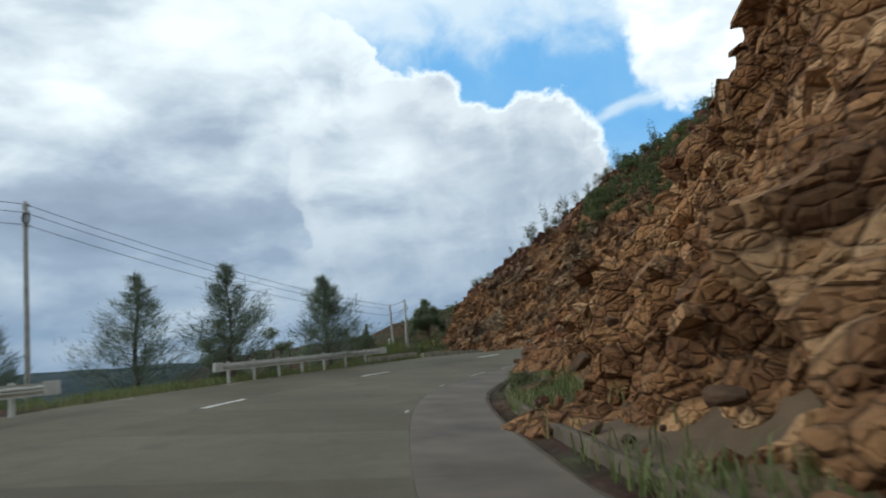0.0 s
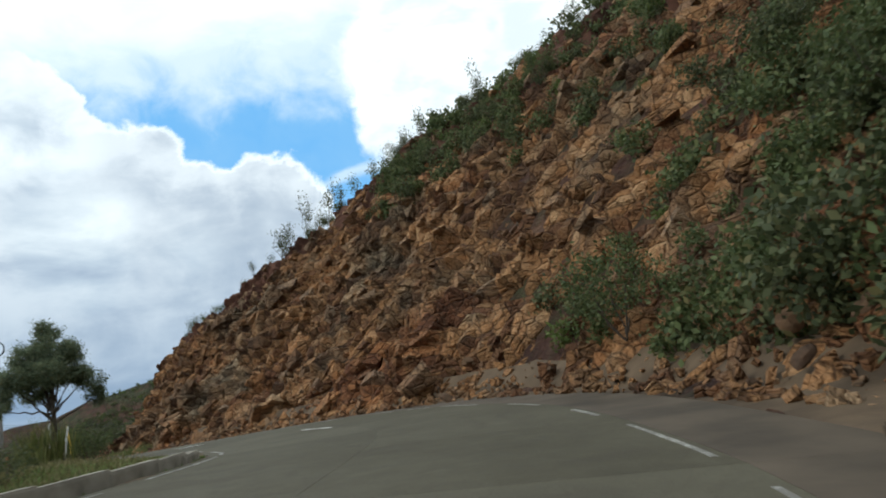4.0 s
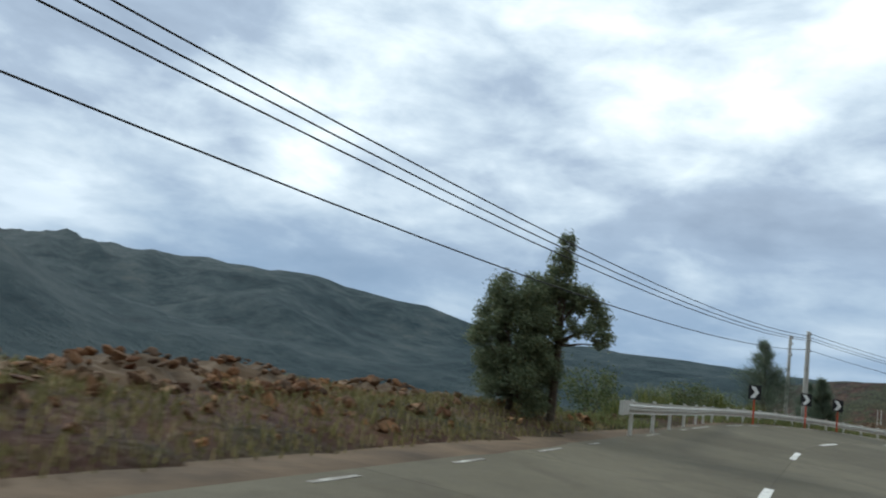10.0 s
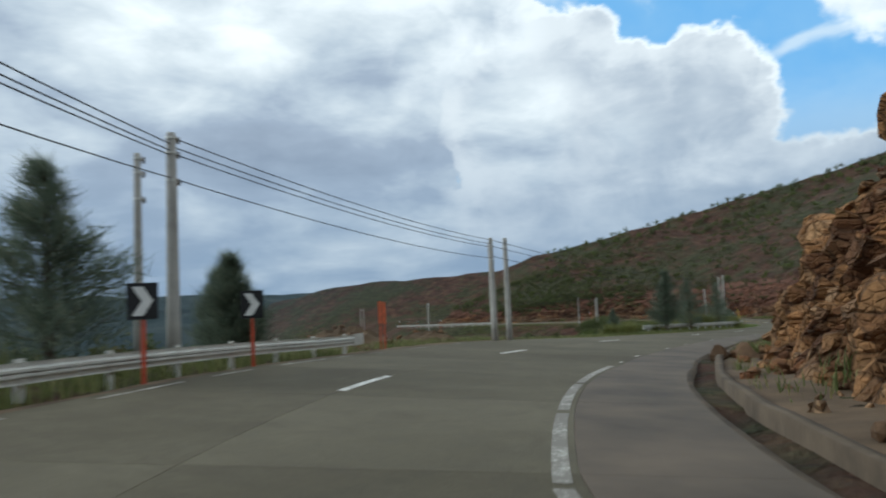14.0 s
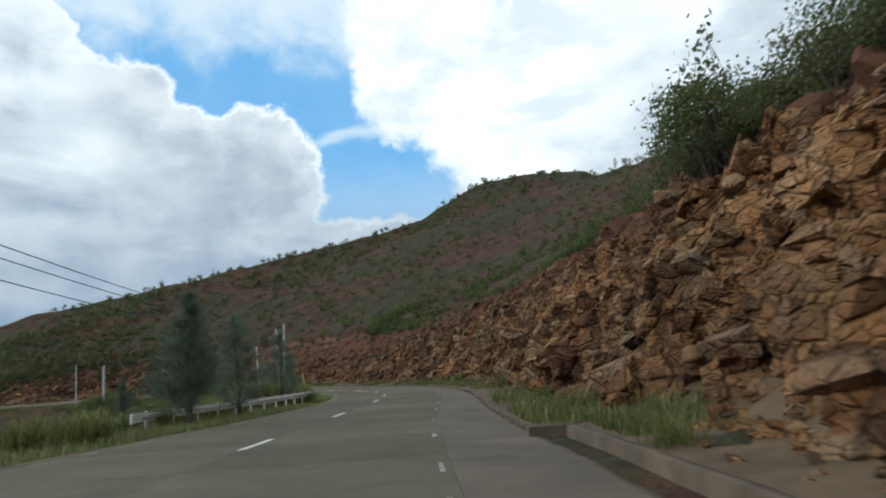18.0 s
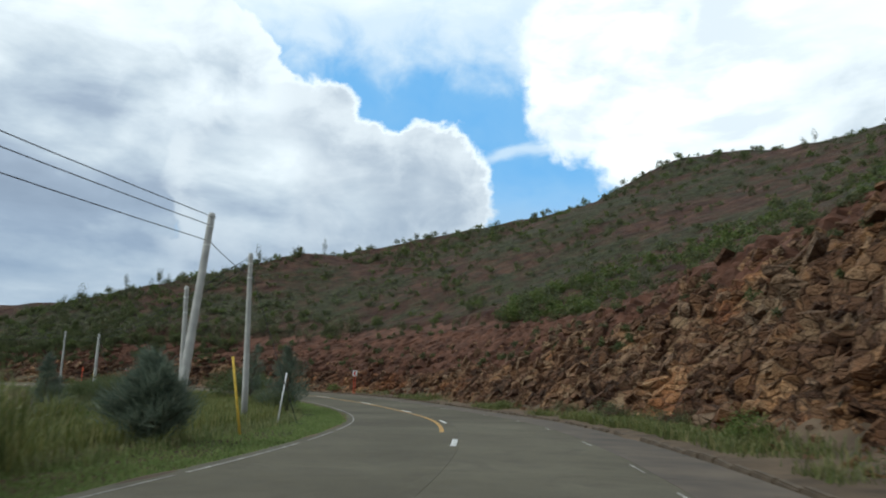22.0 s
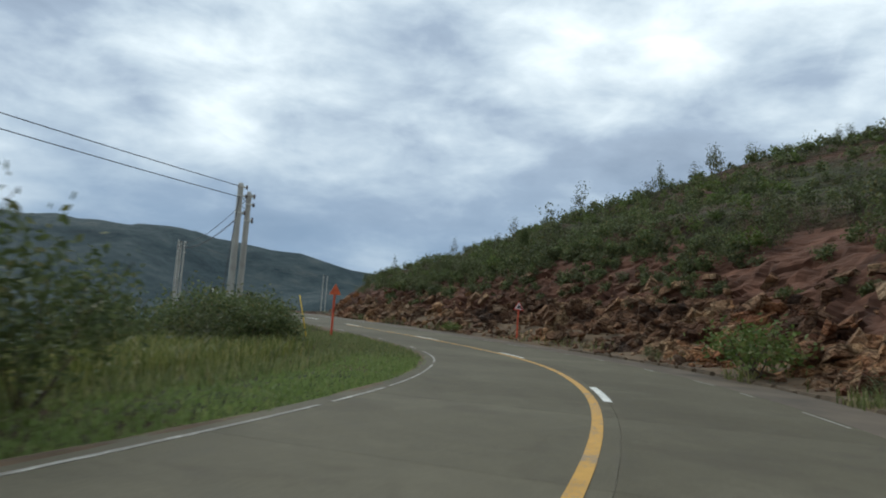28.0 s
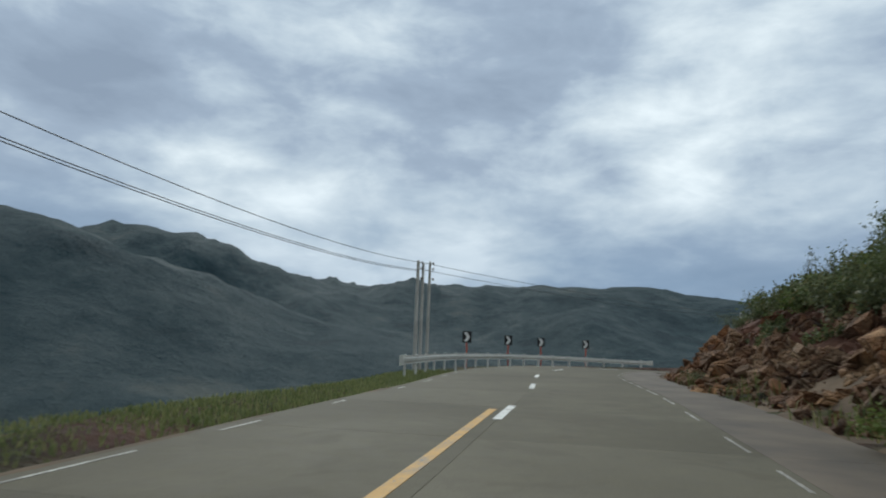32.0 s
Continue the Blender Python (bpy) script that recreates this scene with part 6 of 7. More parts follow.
for i in range(58):
    u, d = (random.gauss(48.5, 3.0), random.uniform(1.2, 26)) if i < 44 else (random.uniform(52, 76), random.uniform(15, 28))
    p = on_face(u, d)
    bush(random.choice((0, 1, 2, 2)), p[0], p[1], random.uniform(0.8, 1.4) * (1.15 if d < 12 else 1.0), p[2], "in the overgrown gully of the cut", dip=0.1)
for i in range(620):
    u, d = (random.gauss(48.5, 4.2), random.uniform(0.8, 30)) if i < 280 else (random.uniform(34, 80), random.uniform(13.5, 32))
    p = on_face(u, d)
    scrub(p[0], p[1], p[2] + 0.05, random.uniform(0.6, 1.35), random.choice((0, 0, 1, 1, 2)))
for i in range(760):
    u, d = (random.gauss(48.8, 3.4), random.uniform(0.8, 16)) if i < 380 else (random.uniform(46, 78), random.uniform(12, 30))
    p = on_face(u, d)
    scrub(p[0], p[1], p[2] + 0.15, random.uniform(0.8, 1.6), random.choice((0, 0, 1, 1, 1)))
for i in range(36):
    u = random.uniform(52, 99)
    d = float(cut_h(st(u)) / cut_a(st(u))) + random.uniform(-0.8, 2.5)
    p = on_face(u, d)
    bush(random.randrange(3), p[0], p[1], random.uniform(0.7, 1.4), p[2], "against the sky on the high face", random.random() < 0.7, 0.1)
for i in range(340):
    u = random.uniform(200, 306)
    if u > 240 and i % 2:
        continue
    d = float(cut_h(st(u)) / cut_a(st(u))) * random.uniform(0.45, 1.15)
    p = on_face(u, d)
    scrub(p[0], p[1], p[2], random.uniform(0.25, 0.7), random.choice((0, 0, 1)))
for x, y, kind, sc in ((-7.4, 57.6, 3, 1.1), (-8.3, 58.6, 2, 0.7), (-3.9, 63.4, 2, 0.75), (-4.6, 64.3, 2, 0.8), (-9.2, 60.5, 1, 0.9)):
    bush(kind, x, y, sc, None, "in tall grass by a roadside tree")
# along the foot of the cut
for u, lo, kind, sc in ((21, 0.7, 1, 0.6), (24, 0.9, 3, 0.6), (32, 0.0, 1, 0.7), (36, 0.6, 3, 0.8), (160, 0.4, 3, 0.7), (166, 0.2, 1, 0.7), (178, 0.5, 0, 0.7), (192, 0.2, 1, 0.8), (199, 0.6, 3, 0.9), (206, 0.3, 1, 0.8), (212, 0.6, 0, 0.8), (218, 0.2, 1, 0.7), (226, 0.8, 3, 0.7), (252, 0.5, 3, 1.0), (262, 0.9, 3, 1.9), (257, 0.5, 1, 0.6), (268, 0.3, 1, 0.5), (284, 0.5, 3, 0.8), (300, 0.2, 1, 0.5)):
    p = at(st(u), float(foot(st(u))) - lo)
    bush(kind, p[0], p[1], sc, p[2] + 0.1, "at the foot of the cut")
# thickets on the valley side
for a0, a1, n, lo, hi in ((-12, 52, 30, 3.2, 7.0), (58, 74, 6, 7.5, 11), (94, 118, 16, 2.4, 5.0), (118, 150, 6, 8, 12), (156, 190, 20, 3.8, 7), (190, 232, 12, 9, 16), (236, 262, 16, 8.0, 14), (262, 300, 10, 4.0, 8)):
    for i in range(int(n * 0.55)):
        u = st(random.uniform(a0, a1))
        p = at(u, -float(left_w(u)) - random.uniform(lo, hi))
        bush(random.choice((0, 1, 1, 2, 3)), p[0], p[1], random.uniform(0.5, 1.1), None, "in the thicket on the valley side")
    for i in range(n * 5):
        u = st(random.uniform(a0, a1))
        p = at(u, -float(left_w(u)) - random.uniform(lo, hi + 9))
        scrub(p[0], p[1], None, random.uniform(0.35, 1.0), random.randrange(3))
for x, y, q in ((-1.6, 227.2, 1.2), (-2.1, 228.6, 1.4), (-2.9, 230.0, 1.3), (-3.4, 231.4, 1.0), (-4.2, 229.2, 1.3), (-3.0, 226.4, 1.1), (1.6, 212.4, 0.9), (2.2, 210.4, 0.8), (0.6, 216.0, 0.8)):
    bush(2, x, y, q, None, "in the thicket on the inside verge")
for i in range(60):
    x, y = random.uniform(-20.5, -15.0), random.uniform(237.5, 241.8)
    us, ul, _ = nearest(np.array([x]), np.array([y]))
    if -ul[0] - left_w(us)[0] > 2.6 and i % 3 == 0:
        bush(2, x, y, random.uniform(0.8, 1.25), None, "in the thicket beyond the poles")
    elif -ul[0] - left_w(us)[0] > 2.6:
        scrub(x, y, None, random.uniform(0.8, 1.5), 1)
for i in range(16):
    bush(random.choice((0, 1, 2)), random.uniform(-20, -13), random.uniform(234.0, 239.5), random.uniform(0.9, 1.35), None, "in the thicket round the poles")
for i in range(70):
    scrub(random.uniform(-32, -13), random.uniform(231, 241.5), None, random.uniform(0.7, 1.5), random.randrange(2))
for i in range(500):
    u = st(random.uniform(-20, 300))
    p = at(u, -float(left_w(u)) - random.uniform(14, 60))
    scrub(p[0], p[1], None, random.uniform(0.6, 1.6), random.randrange(3))


def scrub_stuff():
    """All the low scrub that nobody could count, in one object for each leaf colour."""
    rng = np.random.default_rng(71)
    arr = np.array([(a, b, np.nan if c is None else c, d, e) for a, b, c, d, e in SCRUB])
    miss = np.isnan(arr[:, 2])
    arr[miss, 2] = terrain(arr[miss, 0], arr[miss, 1])
    for tint, (mat, nm) in enumerate(((LEAF_BUSH, "dark olive scrub"), (LEAF, "dark green scrub"), (LEAF_BRIGHT, "light green scrub"))):
        pcs = []
        sel = arr[:, 4] == tint
        away = np.abs(nearest(arr[sel, 0], arr[sel, 1])[1])
        for (x, y, z, d, _), off_road in zip(arr[sel], away):
            near_by = off_road < 24
            m = int(150 + 110 * d) if near_by else int(50 + 40 * d)
            hubs = cloud(rng, 6, (x, y, z + 0.38 * d), (0.55 * d, 0.55 * d, 0.36 * d), 0.3)
            c = hubs[rng.integers(0, 6, m)] + rng.normal(size=(m, 3)) * 0.17 * d
            pcs.append(leaf_quads(c, (0.11 if near_by else 0.19) * d * (0.6 + 0.8 * rng.random(m)) + 0.05, rng, 0.0, 0.6))
        vs = np.concatenate([v for v, _ in pcs])
        me = bpy.data.meshes.new("hill_scrub")
        me.from_pydata(vs.tolist(), [], np.arange(len(vs)).reshape(-1, 4).tolist())
        me.materials.append(mat)
        tagged(new("hill_scrub", me), nm + " scattered over the slopes", "scrub", kind="stuff")


scrub_stuff()


# ---- grass ----
def verge_points(n, s0, s1, lat_f, rng, patch=None):
    u = st(s0 + (s1 - s0) * rng.random(n))
    la = lat_f(u, rng.random(n))
    p = at(u, la)
    if patch is not None:
        keep = vnoise(p[:, 0], p[:, 1], 4.0, 81, 3) + rng.normal(size=n) * 0.12 > patch
        p, u, la = p[keep], u[keep], la[keep]
    return p, u, la


def grass_field(name, p, z, h, mat, label, rng, width=0.014, lean=0.45):
    p = p.copy()
    p[:, 2] = z - 0.03
    v, f = blades(p, h, rng, width, lean)
    me = bpy.data.meshes.new(name)
    me.from_pydata(v.tolist(), [], f)
    me.materials.append(mat)
    tagged(new(name, me), label, "grass", kind="stuff")


GR = np.random.default_rng(83)
# mown-looking verge inside the long bend and along the end of the walk
p, u, la = verge_points(62000, 178, 264, lambda u, r: -left_w(u) - 0.18 - r * 2.9, GR, -0.55)
grass_field("verge_grass", p, terrain(p[:, 0], p[:, 1]), 0.04 + 0.10 * GR.random(len(p)), LUSH, "short bright green grass on the inside verge of the bend", GR)
p, u, la = verge_points(44000, 262, 304, lambda u, r: -left_w(u) - 0.35 - r * 5.2, GR, -0.45)
grass_field("verge_grass", p, terrain(p[:, 0], p[:, 1]), 0.05 + 0.14 * GR.random(len(p)), GRASS, "sparse dry grass on the last verge", GR)
p, u, la = verge_points(40000, 178, 262, lambda u, r: -left_w(u) - 2.4 - r ** 1.2 * 6.5, GR, -0.4)
grass_field("verge_grass", p, terrain(p[:, 0], p[:, 1]), 0.12 + 0.32 * GR.random(len(p)) ** 1.5, GRASS, "rough green grass behind the mown strip", GR)
p, u, la = verge_points(34000, 46, 69, lambda u, r: -left_w(u) - 0.35 - r * 4.2, GR, -0.35)
grass_field("verge_grass", p, terrain(p[:, 0], p[:, 1]), 0.04 + 0.10 * GR.random(len(p)), LUSH, "short green grass between the road and the trees", GR)
p, u, la = verge_points(62000, 46, 98, lambda u, r: -left_w(u) - 1.0 - r ** 0.8 * 9.0, GR, -0.22)
grass_field("verge_grass", p, terrain(p[:, 0], p[:, 1]), 0.05 + 0.22 * GR.random(len(p)) ** 1.6, DRY_GRASS, "patchy dry grass round the roadside trees", GR)
p, u, la = verge_points(26000, -15, 48, lambda u, r: -left_w(u) - 0.5 - r ** 1.1 * 3.5, GR, -0.25)
grass_field("verge_grass", p, terrain(p[:, 0], p[:, 1]), 0.12 + 0.28 * GR.random(len(p)), GRASS, "rough grass below the guard rails", GR)
p, u, la = verge_points(26000, 94, 182, lambda u, r: -left_w(u) - 0.8 - r ** 1.1 * 4.0, GR, -0.15)
grass_field("verge_grass", p, terrain(p[:, 0], p[:, 1]), 0.12 + 0.28 * GR.random(len(p)), GRASS, "rough grass behind the rails", GR)
# rough tufts at the foot of the cut
p, u, la = verge_points(90000, 92, 304, lambda u, r: foot(u) - np.where((u - S0 < 151) | (u - S0 > 264), 0.75, 1.7) + r * np.where((u - S0 < 151) | (u - S0 > 264), 1.2, 2.1), GR, 0.10)
keep = (u - S0 < 262) | (GR.random(len(u)) < 0.08)
p, u, la = p[keep], u[keep], la[keep]
grass_field("cut_grass", p, at(u, la)[:, 2] + 0.02 + np.maximum(la - foot(u), 0) * 0.8, 0.12 + 0.5 * GR.random(len(p)) ** 1.6, CUT_GRASS, "rough green tufts at the foot of the cut", GR, 0.016, 0.6)
p, u, la = verge_points(9000, -12, 46, lambda u, r: foot(u) - 1.1 + r * 1.6, GR, 0.1)
grass_field("cut_grass", p, at(u, la)[:, 2] + 0.02 + np.maximum(la - foot(u), 0) * 0.8, 0.15 + 0.4 * GR.random(len(p)), GRASS, "rough green tufts by the first drain", GR, 0.016, 0.6)
p, u, la = verge_points(9000, 203, 219, lambda u, r: foot(u) - 1.6 + r * 1.7, GR, -0.05)
grass_field("bright_grass", p, at(u, la)[:, 2] + 0.02 + np.maximum(la - foot(u), 0) * 0.8, 0.15 + 0.45 * GR.random(len(p)) ** 1.4, REED, "bright yellow-green grass at the foot of the cut", GR, 0.015, 0.6)
p, u, la = verge_points(42000, 180, 262, lambda u, r: -left_w(u) - 3.4 - r * 9.0, GR, -0.35)
grass_field("tall_grass", p, terrain(p[:, 0], p[:, 1]), 0.35 + 0.45 * GR.random(len(p)), REED, "tall yellow-green grass behind the verge", GR, 0.016, 0.5)


def cane_mesh(seed, n, h, spread):
    rng = np.random.default_rng(seed)
    b = rng.normal(size=(n, 3)) * np.array([spread, spread, 0])
    v, f = blades(b, h * (0.55 + 0.5 * rng.random(n)), rng, 0.017, 0.75)
    me = bpy.data.meshes.new("cane_leaves")
    me.from_pydata(v.tolist(), [], f)
    me.materials.append(REED)
    return me


CANES = [cane_mesh(91, 170, 1.5, 0.32), cane_mesh(92, 140, 1.2, 0.30), cane_mesh(93, 200, 1.9, 0.40)]


CANE_FIELDS = {}


def cane(x, y, scale, label):
    me = random.choice(CANES)
    v = np.empty(len(me.vertices) * 3)
    me.vertices.foreach_get("co", v)
    m = np.array(pose(x, y, ground_z(x, y) - 0.05, 0, 0, random.uniform(0, 360)) @ Matrix.Diagonal((scale, scale, scale * random.uniform(0.85, 1.15), 1)))
    v = v.reshape(-1, 3) @ m[:3, :3].T + m[:3, 3]
    CANE_FIELDS.setdefault(label, []).append((v, [tuple(q.vertices) for q in me.polygons]))


for i in range(15):
    cane(random.uniform(-8.5, -4.2), random.uniform(54.0, 60.5), random.uniform(0.5, 0.95), "tall arching clump of cane grass near a tree")
for i in range(6):
    cane(-8.6 + random.uniform(-1, 1), 64.5 + random.uniform(-1.5, 2), random.uniform(0.5, 0.8), "cane grass clump among leaning poles")
for i in range(8):
    cane(-11.8 + random.uniform(-1.2, 1.2), 152.5 + random.uniform(-1.5, 1.5), random.uniform(0.7, 1.0), "bright green cane clump before the rail end")
for i in range(26):
    u = st(random.uniform(160, 190))
    p = at(u, -float(left_w(u)) - random.uniform(3.6, 6.0))
    cane(p[0], p[1], random.uniform(0.5, 0.9), "yellow-green cane clump behind the rail")
for i in range(9):
    cane(random.uniform(-4.6, -2.9), random.uniform(173.5, 179.0), random.uniform(1.3, 1.7), "bright green cane clump behind the rail end")
for i in range(10):
    cane(random.uniform(-1.3, 0.1), random.uniform(176.0, 183.0), random.uniform(1.0, 1.35), "yellow-green cane clump behind the rail")
for i in range(8):
    cane(random.uniform(-4.5, -0.2), random.uniform(184.5, 192.0), random.uniform(0.8, 1.3), "yellow-green cane clump behind the rail")
for i in range(14):
    u = st(random.uniform(98, 112))
    p = at(u, -float(left_w(u)) - random.uniform(2.2, 3.6))
    cane(p[0], p[1], random.uniform(0.5, 0.85), "yellow-green cane clump behind chevron signs")
for i in range(18):
    u = st(random.choice((random.uniform(33, 44), random.uniform(140, 175), random.uniform(198, 216))))
    p = at(u, float(foot(u)) - random.uniform(0.2, 0.9))
    cane(p[0], p[1], random.uniform(0.35, 0.6), "low cane clump at the foot of the cut")

for lab, pcs in CANE_FIELDS.items():
    fld = joined("cane_grass", pcs, REED)
    tagged(new("cane_grass", fld), lab.replace("clump", "clumps"), "cane grass", kind="stuff")


# ---- loose stones ----
def stone_mesh(seed, mat):
    rng = np.random.default_rng(seed)
    bm = bmesh.new()
    bmesh.ops.create_icosphere(bm, subdivisions=2, radius=0.5)
    cuts = [Vector(v).normalized() for v in rng.normal(size=(9, 3))]
    dist = 0.26 + 0.16 * rng.random(9)
    for v in bm.verts:
        for c, d in zip(cuts, dist):
            k = v.co.dot(c)
            if k > d:
                v.co -= c * (k - d)
        v.co += Vector(rng.normal(size=3)) * 0.012
        v.co.z *= 0.8
    return from_bm("stone", bm, mat)


STONES = [stone_mesh(100 + i, STONE) for i in range(8)]


def stone(parent, x, y, z, size, inv_=None):
    m = pose(x, y, z, random.uniform(-40, 40), random.uniform(-40, 40), random.uniform(0, 360)) @ Matrix.Diagonal((size * random.uniform(0.8, 1.5), size * random.uniform(0.7, 1.1), size * random.uniform(0.6, 1.1), 1))
    part("stone", random.choice(STONES), parent, m=(inv_ @ m) if inv_ else m)


def face_rubble():
    """Broken plates and blocks bedded in the face, dipping one way, too many to count."""
    rng = np.random.default_rng(77)
    forms = []
    for i in range(14):
        bm = bmesh.new()
        for cx in (-0.42, 0.42):
            for cy in (-0.42, 0.42):
                for cz in (-0.42, 0.42):
                    bm.verts.new(Vector((cx, cy, cz)) * (0.72 + 0.5 * rng.random()) + Vector(rng.normal(size=3)) * 0.09)
        bmesh.ops.convex_hull(bm, input=bm.verts[:])
        for q in [q for q in bm.verts if not q.link_faces]:
            bm.verts.remove(q)
        bmesh.ops.triangulate(bm, faces=bm.faces[:])
        bm.verts.index_update()
        v = np.array([q.co[:] for q in bm.verts])
        f = np.array([[q.index for q in fc.verts] for fc in bm.faces])
        bm.free()
        forms.append((v, f))
    vs, fs, o = [], [], 0
    for lo, hi, n, smin, smax in ((-4, 44, 500, 0.2, 1.0), (50, 104, 1300, 0.25, 1.15), (104, 150, 900, 0.16, 0.75), (150, 232, 2700, 0.14, 0.95), (232, 312, 1800, 0.10, 0.75)):
        for _ in range(n):
            u = st(lo + (hi - lo) * rng.random())
            top_ = float(cut_h(u) / cut_a(u))
            d = rng.random() ** (1.15 if lo < 200 else 1.9) * top_ * (0.92 if lo < 200 else 0.8)
            p = face_point(u, d)
            size = smin + (smax - smin) * rng.random() ** 2.6
            i = min(int(u / 0.5), len(RT) - 1)
            t = np.array([RT[i, 0], RT[i, 1], 0.0])
            n_ = np.array([-RN[i, 0], -RN[i, 1], 0.5])
            n_ /= np.linalg.norm(n_)
            dip = math.radians(38) + rng.normal() * 0.4
            w = np.cross(n_, t)
            w = w if w[2] > 0 else -w
            la = -t * math.cos(dip) + w * math.sin(dip) + n_ * rng.normal() * 0.3
            la /= np.linalg.norm(la)
            ta = np.cross(n_ + rng.normal(size=3) * 0.3, la)
            ta /= np.linalg.norm(ta)
            B = np.stack([la * rng.uniform(1.0, 1.9), np.cross(la, ta) * rng.uniform(0.7, 1.1), ta * rng.uniform(0.45, 0.9)], 0) * size
            v, f = forms[rng.integers(0, 14)]
            vs.append(v @ B + p + n_ * size * rng.uniform(-0.12, 0.05 if 100 < lo < 150 else 0.2))
            fs.append(f + o)
            o += len(v)
    for lo, hi, n in ((44, 104, 1500), (104, 150, 300), (150, 232, 700), (232, 308, 1300)):
        for _ in range(n):
            u = st(lo + (hi - lo) * rng.random())
            d = -0.55 + 2.1 * rng.random() ** 1.3
            q = at(u, float(foot(u)) + d, 0.03 + max(0.0, d) * 0.55)
            size = 0.06 + 0.34 * rng.random() ** 3
            v, f = forms[rng.integers(0, 14)]
            B = np.linalg.qr(rng.normal(size=(3, 3)))[0] * size * np.array([[1.3], [0.9], [0.7]])
            vs.append(v @ B + q)
            fs.append(f + o)
            o += len(v)
    me = bpy.data.meshes.new("face_rubble")
    me.from_pydata(np.concatenate(vs).tolist(), [], np.concatenate(fs).tolist())
    me.materials.append(ROCK)
    tagged(new("face_rubble", me), "angular broken plates and blocks bedded in the cut face", "rubble", kind="stuff")


face_rubble()
random.seed(9)
for i in range(290):
    u = st(random.choice((random.uniform(-6, 34), random.uniform(48, 100), random.uniform(100, 150), random.uniform(150, 306), random.uniform(230, 306))))
    d = random.random() ** 2.2 * 2.4 - 0.45
    la = float(foot(u)) + d
    p = at(u, la)
    sz = random.choice((0.12, 0.16, 0.2, 0.25, 0.35, 0.5)) * random.uniform(0.8, 1.3)
    stone(CUT, p[0], p[1], p[2] + 0.12 + max(d, 0) * float(cut_a(u)) * 0.8, sz)


def rubble_heap(x, y, r, h, n, label, big=0.35, mat=DIRT, seed=1):
    rng = np.random.default_rng(seed)
    z0 = ground_z(x, y)
    root = empty("rubble_heap", x, y, z0)
    g = np.linspace(-1, 1, 17)
    vs, fs = [], []
    for a in g:
        for b in g:
            q = max(0.0, 1 - a * a - b * b)
            vs.append((a * r, b * r * 0.8, h * q ** 0.8 * (0.75 + 0.5 * rng.random()) - 0.12))
    for i in range(16):
        for j in range(16):
            k = i * 17 + j
            fs.append((k, k + 17, k + 18, k + 1))
    part("mound", mesh("mound", vs, fs, mat), root, "loose earth mound")
    for i in range(n):
        a, q = rng.random() * 2 * math.pi, rng.random() ** 0.6
        zz = h * max(0.0, 1 - q * q) ** 0.8
        stone(root, r * q * math.cos(a) * 0.95, r * 0.8 * q * math.sin(a) * 0.95, zz + 0.02, big * (0.25 + 0.75 * rng.random() ** 2))
    tagged(root, label, "rubble heap", "rubble heaps beside the road")


for k, (u, off, r, h) in enumerate(((69, 6.6, 1.6, 0.5), (72.5, 7.4, 1.8, 0.6), (76, 6.2, 1.5, 0.4), (79, 8.0, 1.9, 0.65), (82.5, 6.8, 1.6, 0.5), (86, 7.8, 1.8, 0.55), (89.5, 6.0, 1.3, 0.4), (74, 4.2, 1.0, 0.22), (84, 4.0, 0.9, 0.2))):
    p = at(st(u), -float(left_w(st(u))) - off)
    rubble_heap(p[0], p[1], r * 1.3, h * 0.9, 60, "low heap of broken stone and brown soil on the verge", seed=200 + k)
for k, (x, y, r, h) in enumerate(((-22.3, 122.0, 2.4, 0.9), (-20.0, 126.0, 1.8, 0.55), (-21.0, 117.8, 1.4, 0.35))):
    rubble_heap(x, y, r, h, 22, "bare heap of red-brown soil with stones", 0.3, seed=220 + k)
p = at(st(24), float(foot(st(24))) + 0.6)
rubble_heap(p[0], p[1], 1.7, 0.8, 14, "rockfall of orange boulders against the cut", 0.8, mat=ROCK, seed=230)
p = at(st(13), float(foot(st(13))) - 0.4)
rubble_heap(p[0], p[1], 1.5, 0.5, 20, "rockfall of broken orange stone by the drain", 0.45, mat=ROCK, seed=231)
p = at(st(126), float(foot(st(126))) - 0.35)
rubble_heap(p[0], p[1], 0.9, 0.25, 8, "large orange boulder and stones behind the drain wall", 0.9, mat=ROCK, seed=232)
p = at(st(296), float(foot(st(296))) - 0.2)
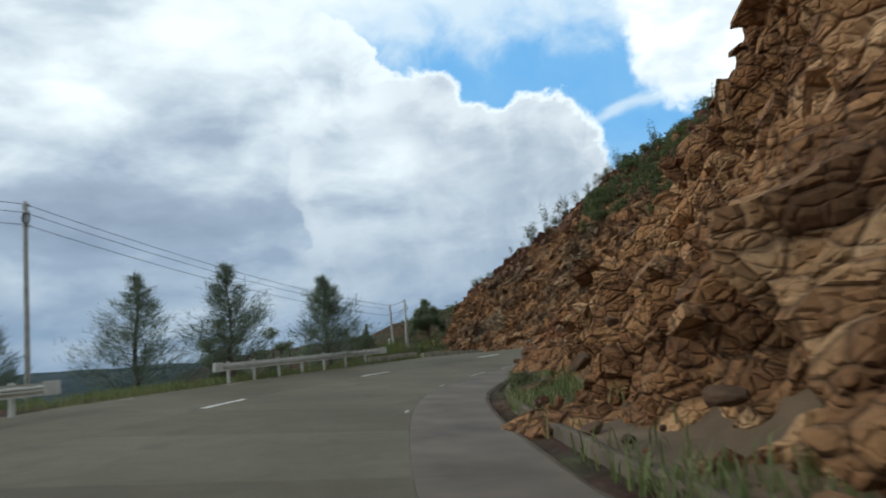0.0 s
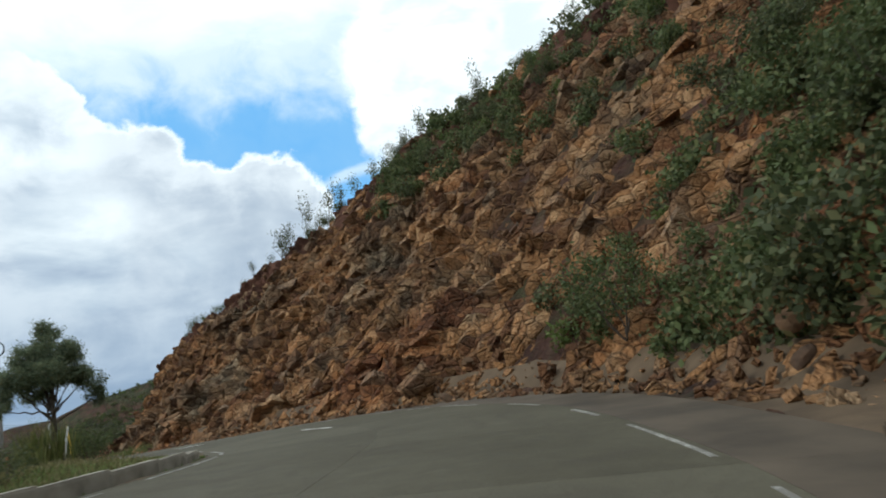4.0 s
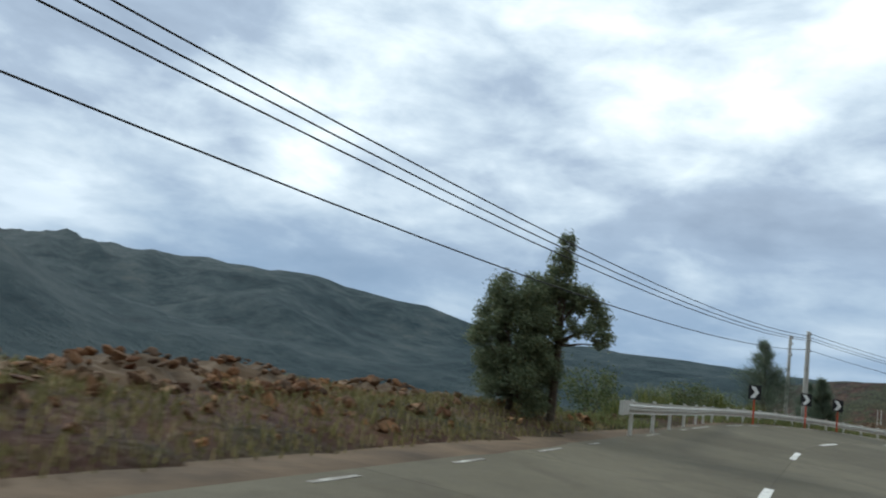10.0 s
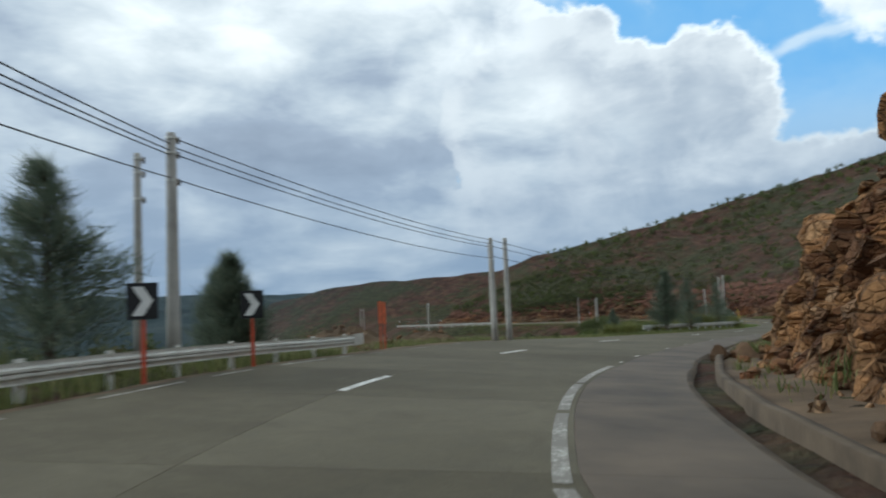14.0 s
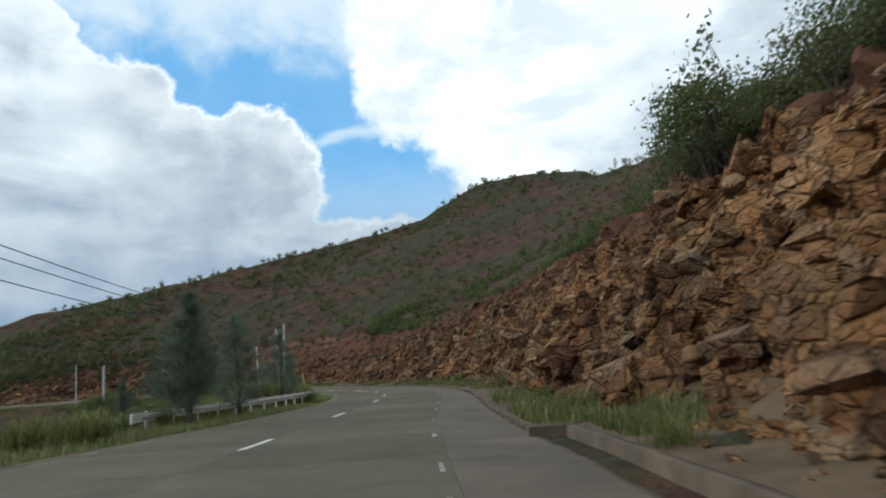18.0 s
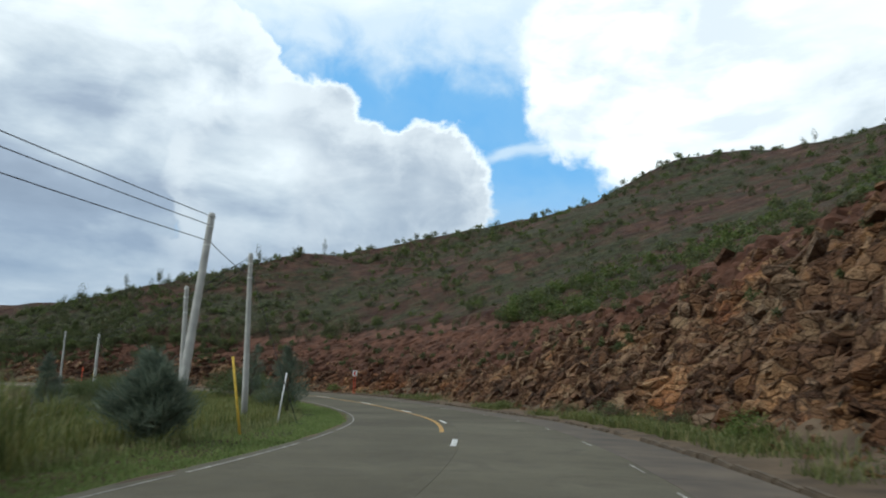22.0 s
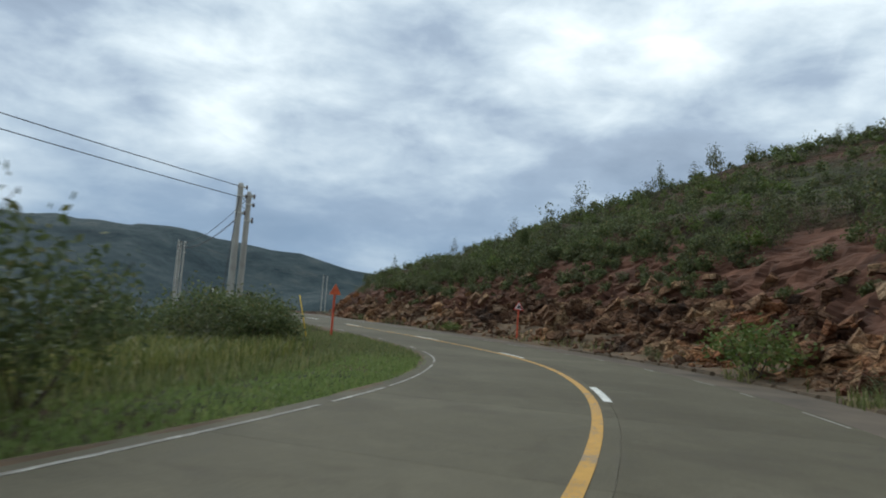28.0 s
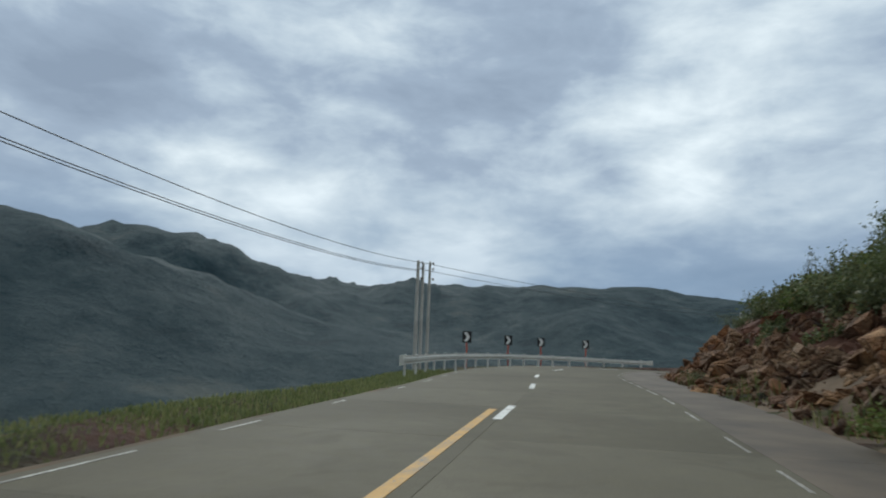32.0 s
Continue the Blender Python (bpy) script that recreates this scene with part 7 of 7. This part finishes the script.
rubble_heap(p[0], p[1], 1.3, 0.4, 26, "spill of broken stone at the end of the cut", 0.4, mat=ROCK, seed=233)

# spoil bulldozed along the outer edge of the wide verge
def verge_spoil():
    rng = np.random.default_rng(301)
    vs, fs, o = [], [], 0
    box = np.array([(x, y, z) for x in (-0.5, 0.5) for y in (-0.5, 0.5) for z in (-0.5, 0.5)])
    quad = np.array([(0, 1, 3, 2), (4, 6, 7, 5), (0, 4, 5, 1), (2, 3, 7, 6), (0, 2, 6, 4), (1, 5, 7, 3)])
    n = 2600
    u = st(66 + 31 * rng.random(n))
    band = rng.random(n) < 0.75
    la = -left_w(u) - np.where(band, 6.4 + rng.normal(size=n) * 1.0, 1.5 + 7.5 * rng.random(n))
    p = at(u, la)
    p[:, 2] = terrain(p[:, 0], p[:, 1])
    for q in p:
        size = 0.04 + 0.22 * rng.random() ** 4
        v = (box + rng.normal(size=(8, 3)) * 0.14) * size * np.array([1.3, 0.9, 0.7])
        v = v @ np.linalg.qr(rng.normal(size=(3, 3)))[0] + q + np.array([0, 0, size * 0.2])
        vs.append(v)
        fs.append(quad + o)
        o += 8
    me = bpy.data.meshes.new("verge_spoil")
    me.from_pydata(np.concatenate(vs).tolist(), [], np.concatenate(fs).tolist())
    me.materials.append(ROCK)
    tagged(new("verge_spoil", me), "small broken stones strewn over the dry verge", "gravel", kind="stuff")


verge_spoil()

# a low wall of concrete blocks along the verge of the first bend
bm = bmesh.new()
bm_box(bm, 0, 0, 0.0, 0.26, 1.96, 0.62, 0.035)
wall_block = from_bm("block", bm, KERB)
blk = empty("low_wall", *at(st(41), -float(left_w(st(41))) - 0.8))
blk_inv = blk.matrix_basis.inverted()
for i in range(9):
    u = st(39.6 + 2.0 * i)
    pb = at(u, -float(left_w(u)) - (1.25 if i < 2 else 0.62))
    part("block", wall_block, blk, m=blk_inv @ pose(pb[0], pb[1], pb[2] + random.uniform(-0.03, 0.02) - 0.02 * i, 0, random.uniform(-2, 2), heading(u) + random.uniform(-2, 2) - (12 if i < 2 else 0)))
tagged(blk, "low wall of weathered concrete blocks at the grass edge", "low wall")
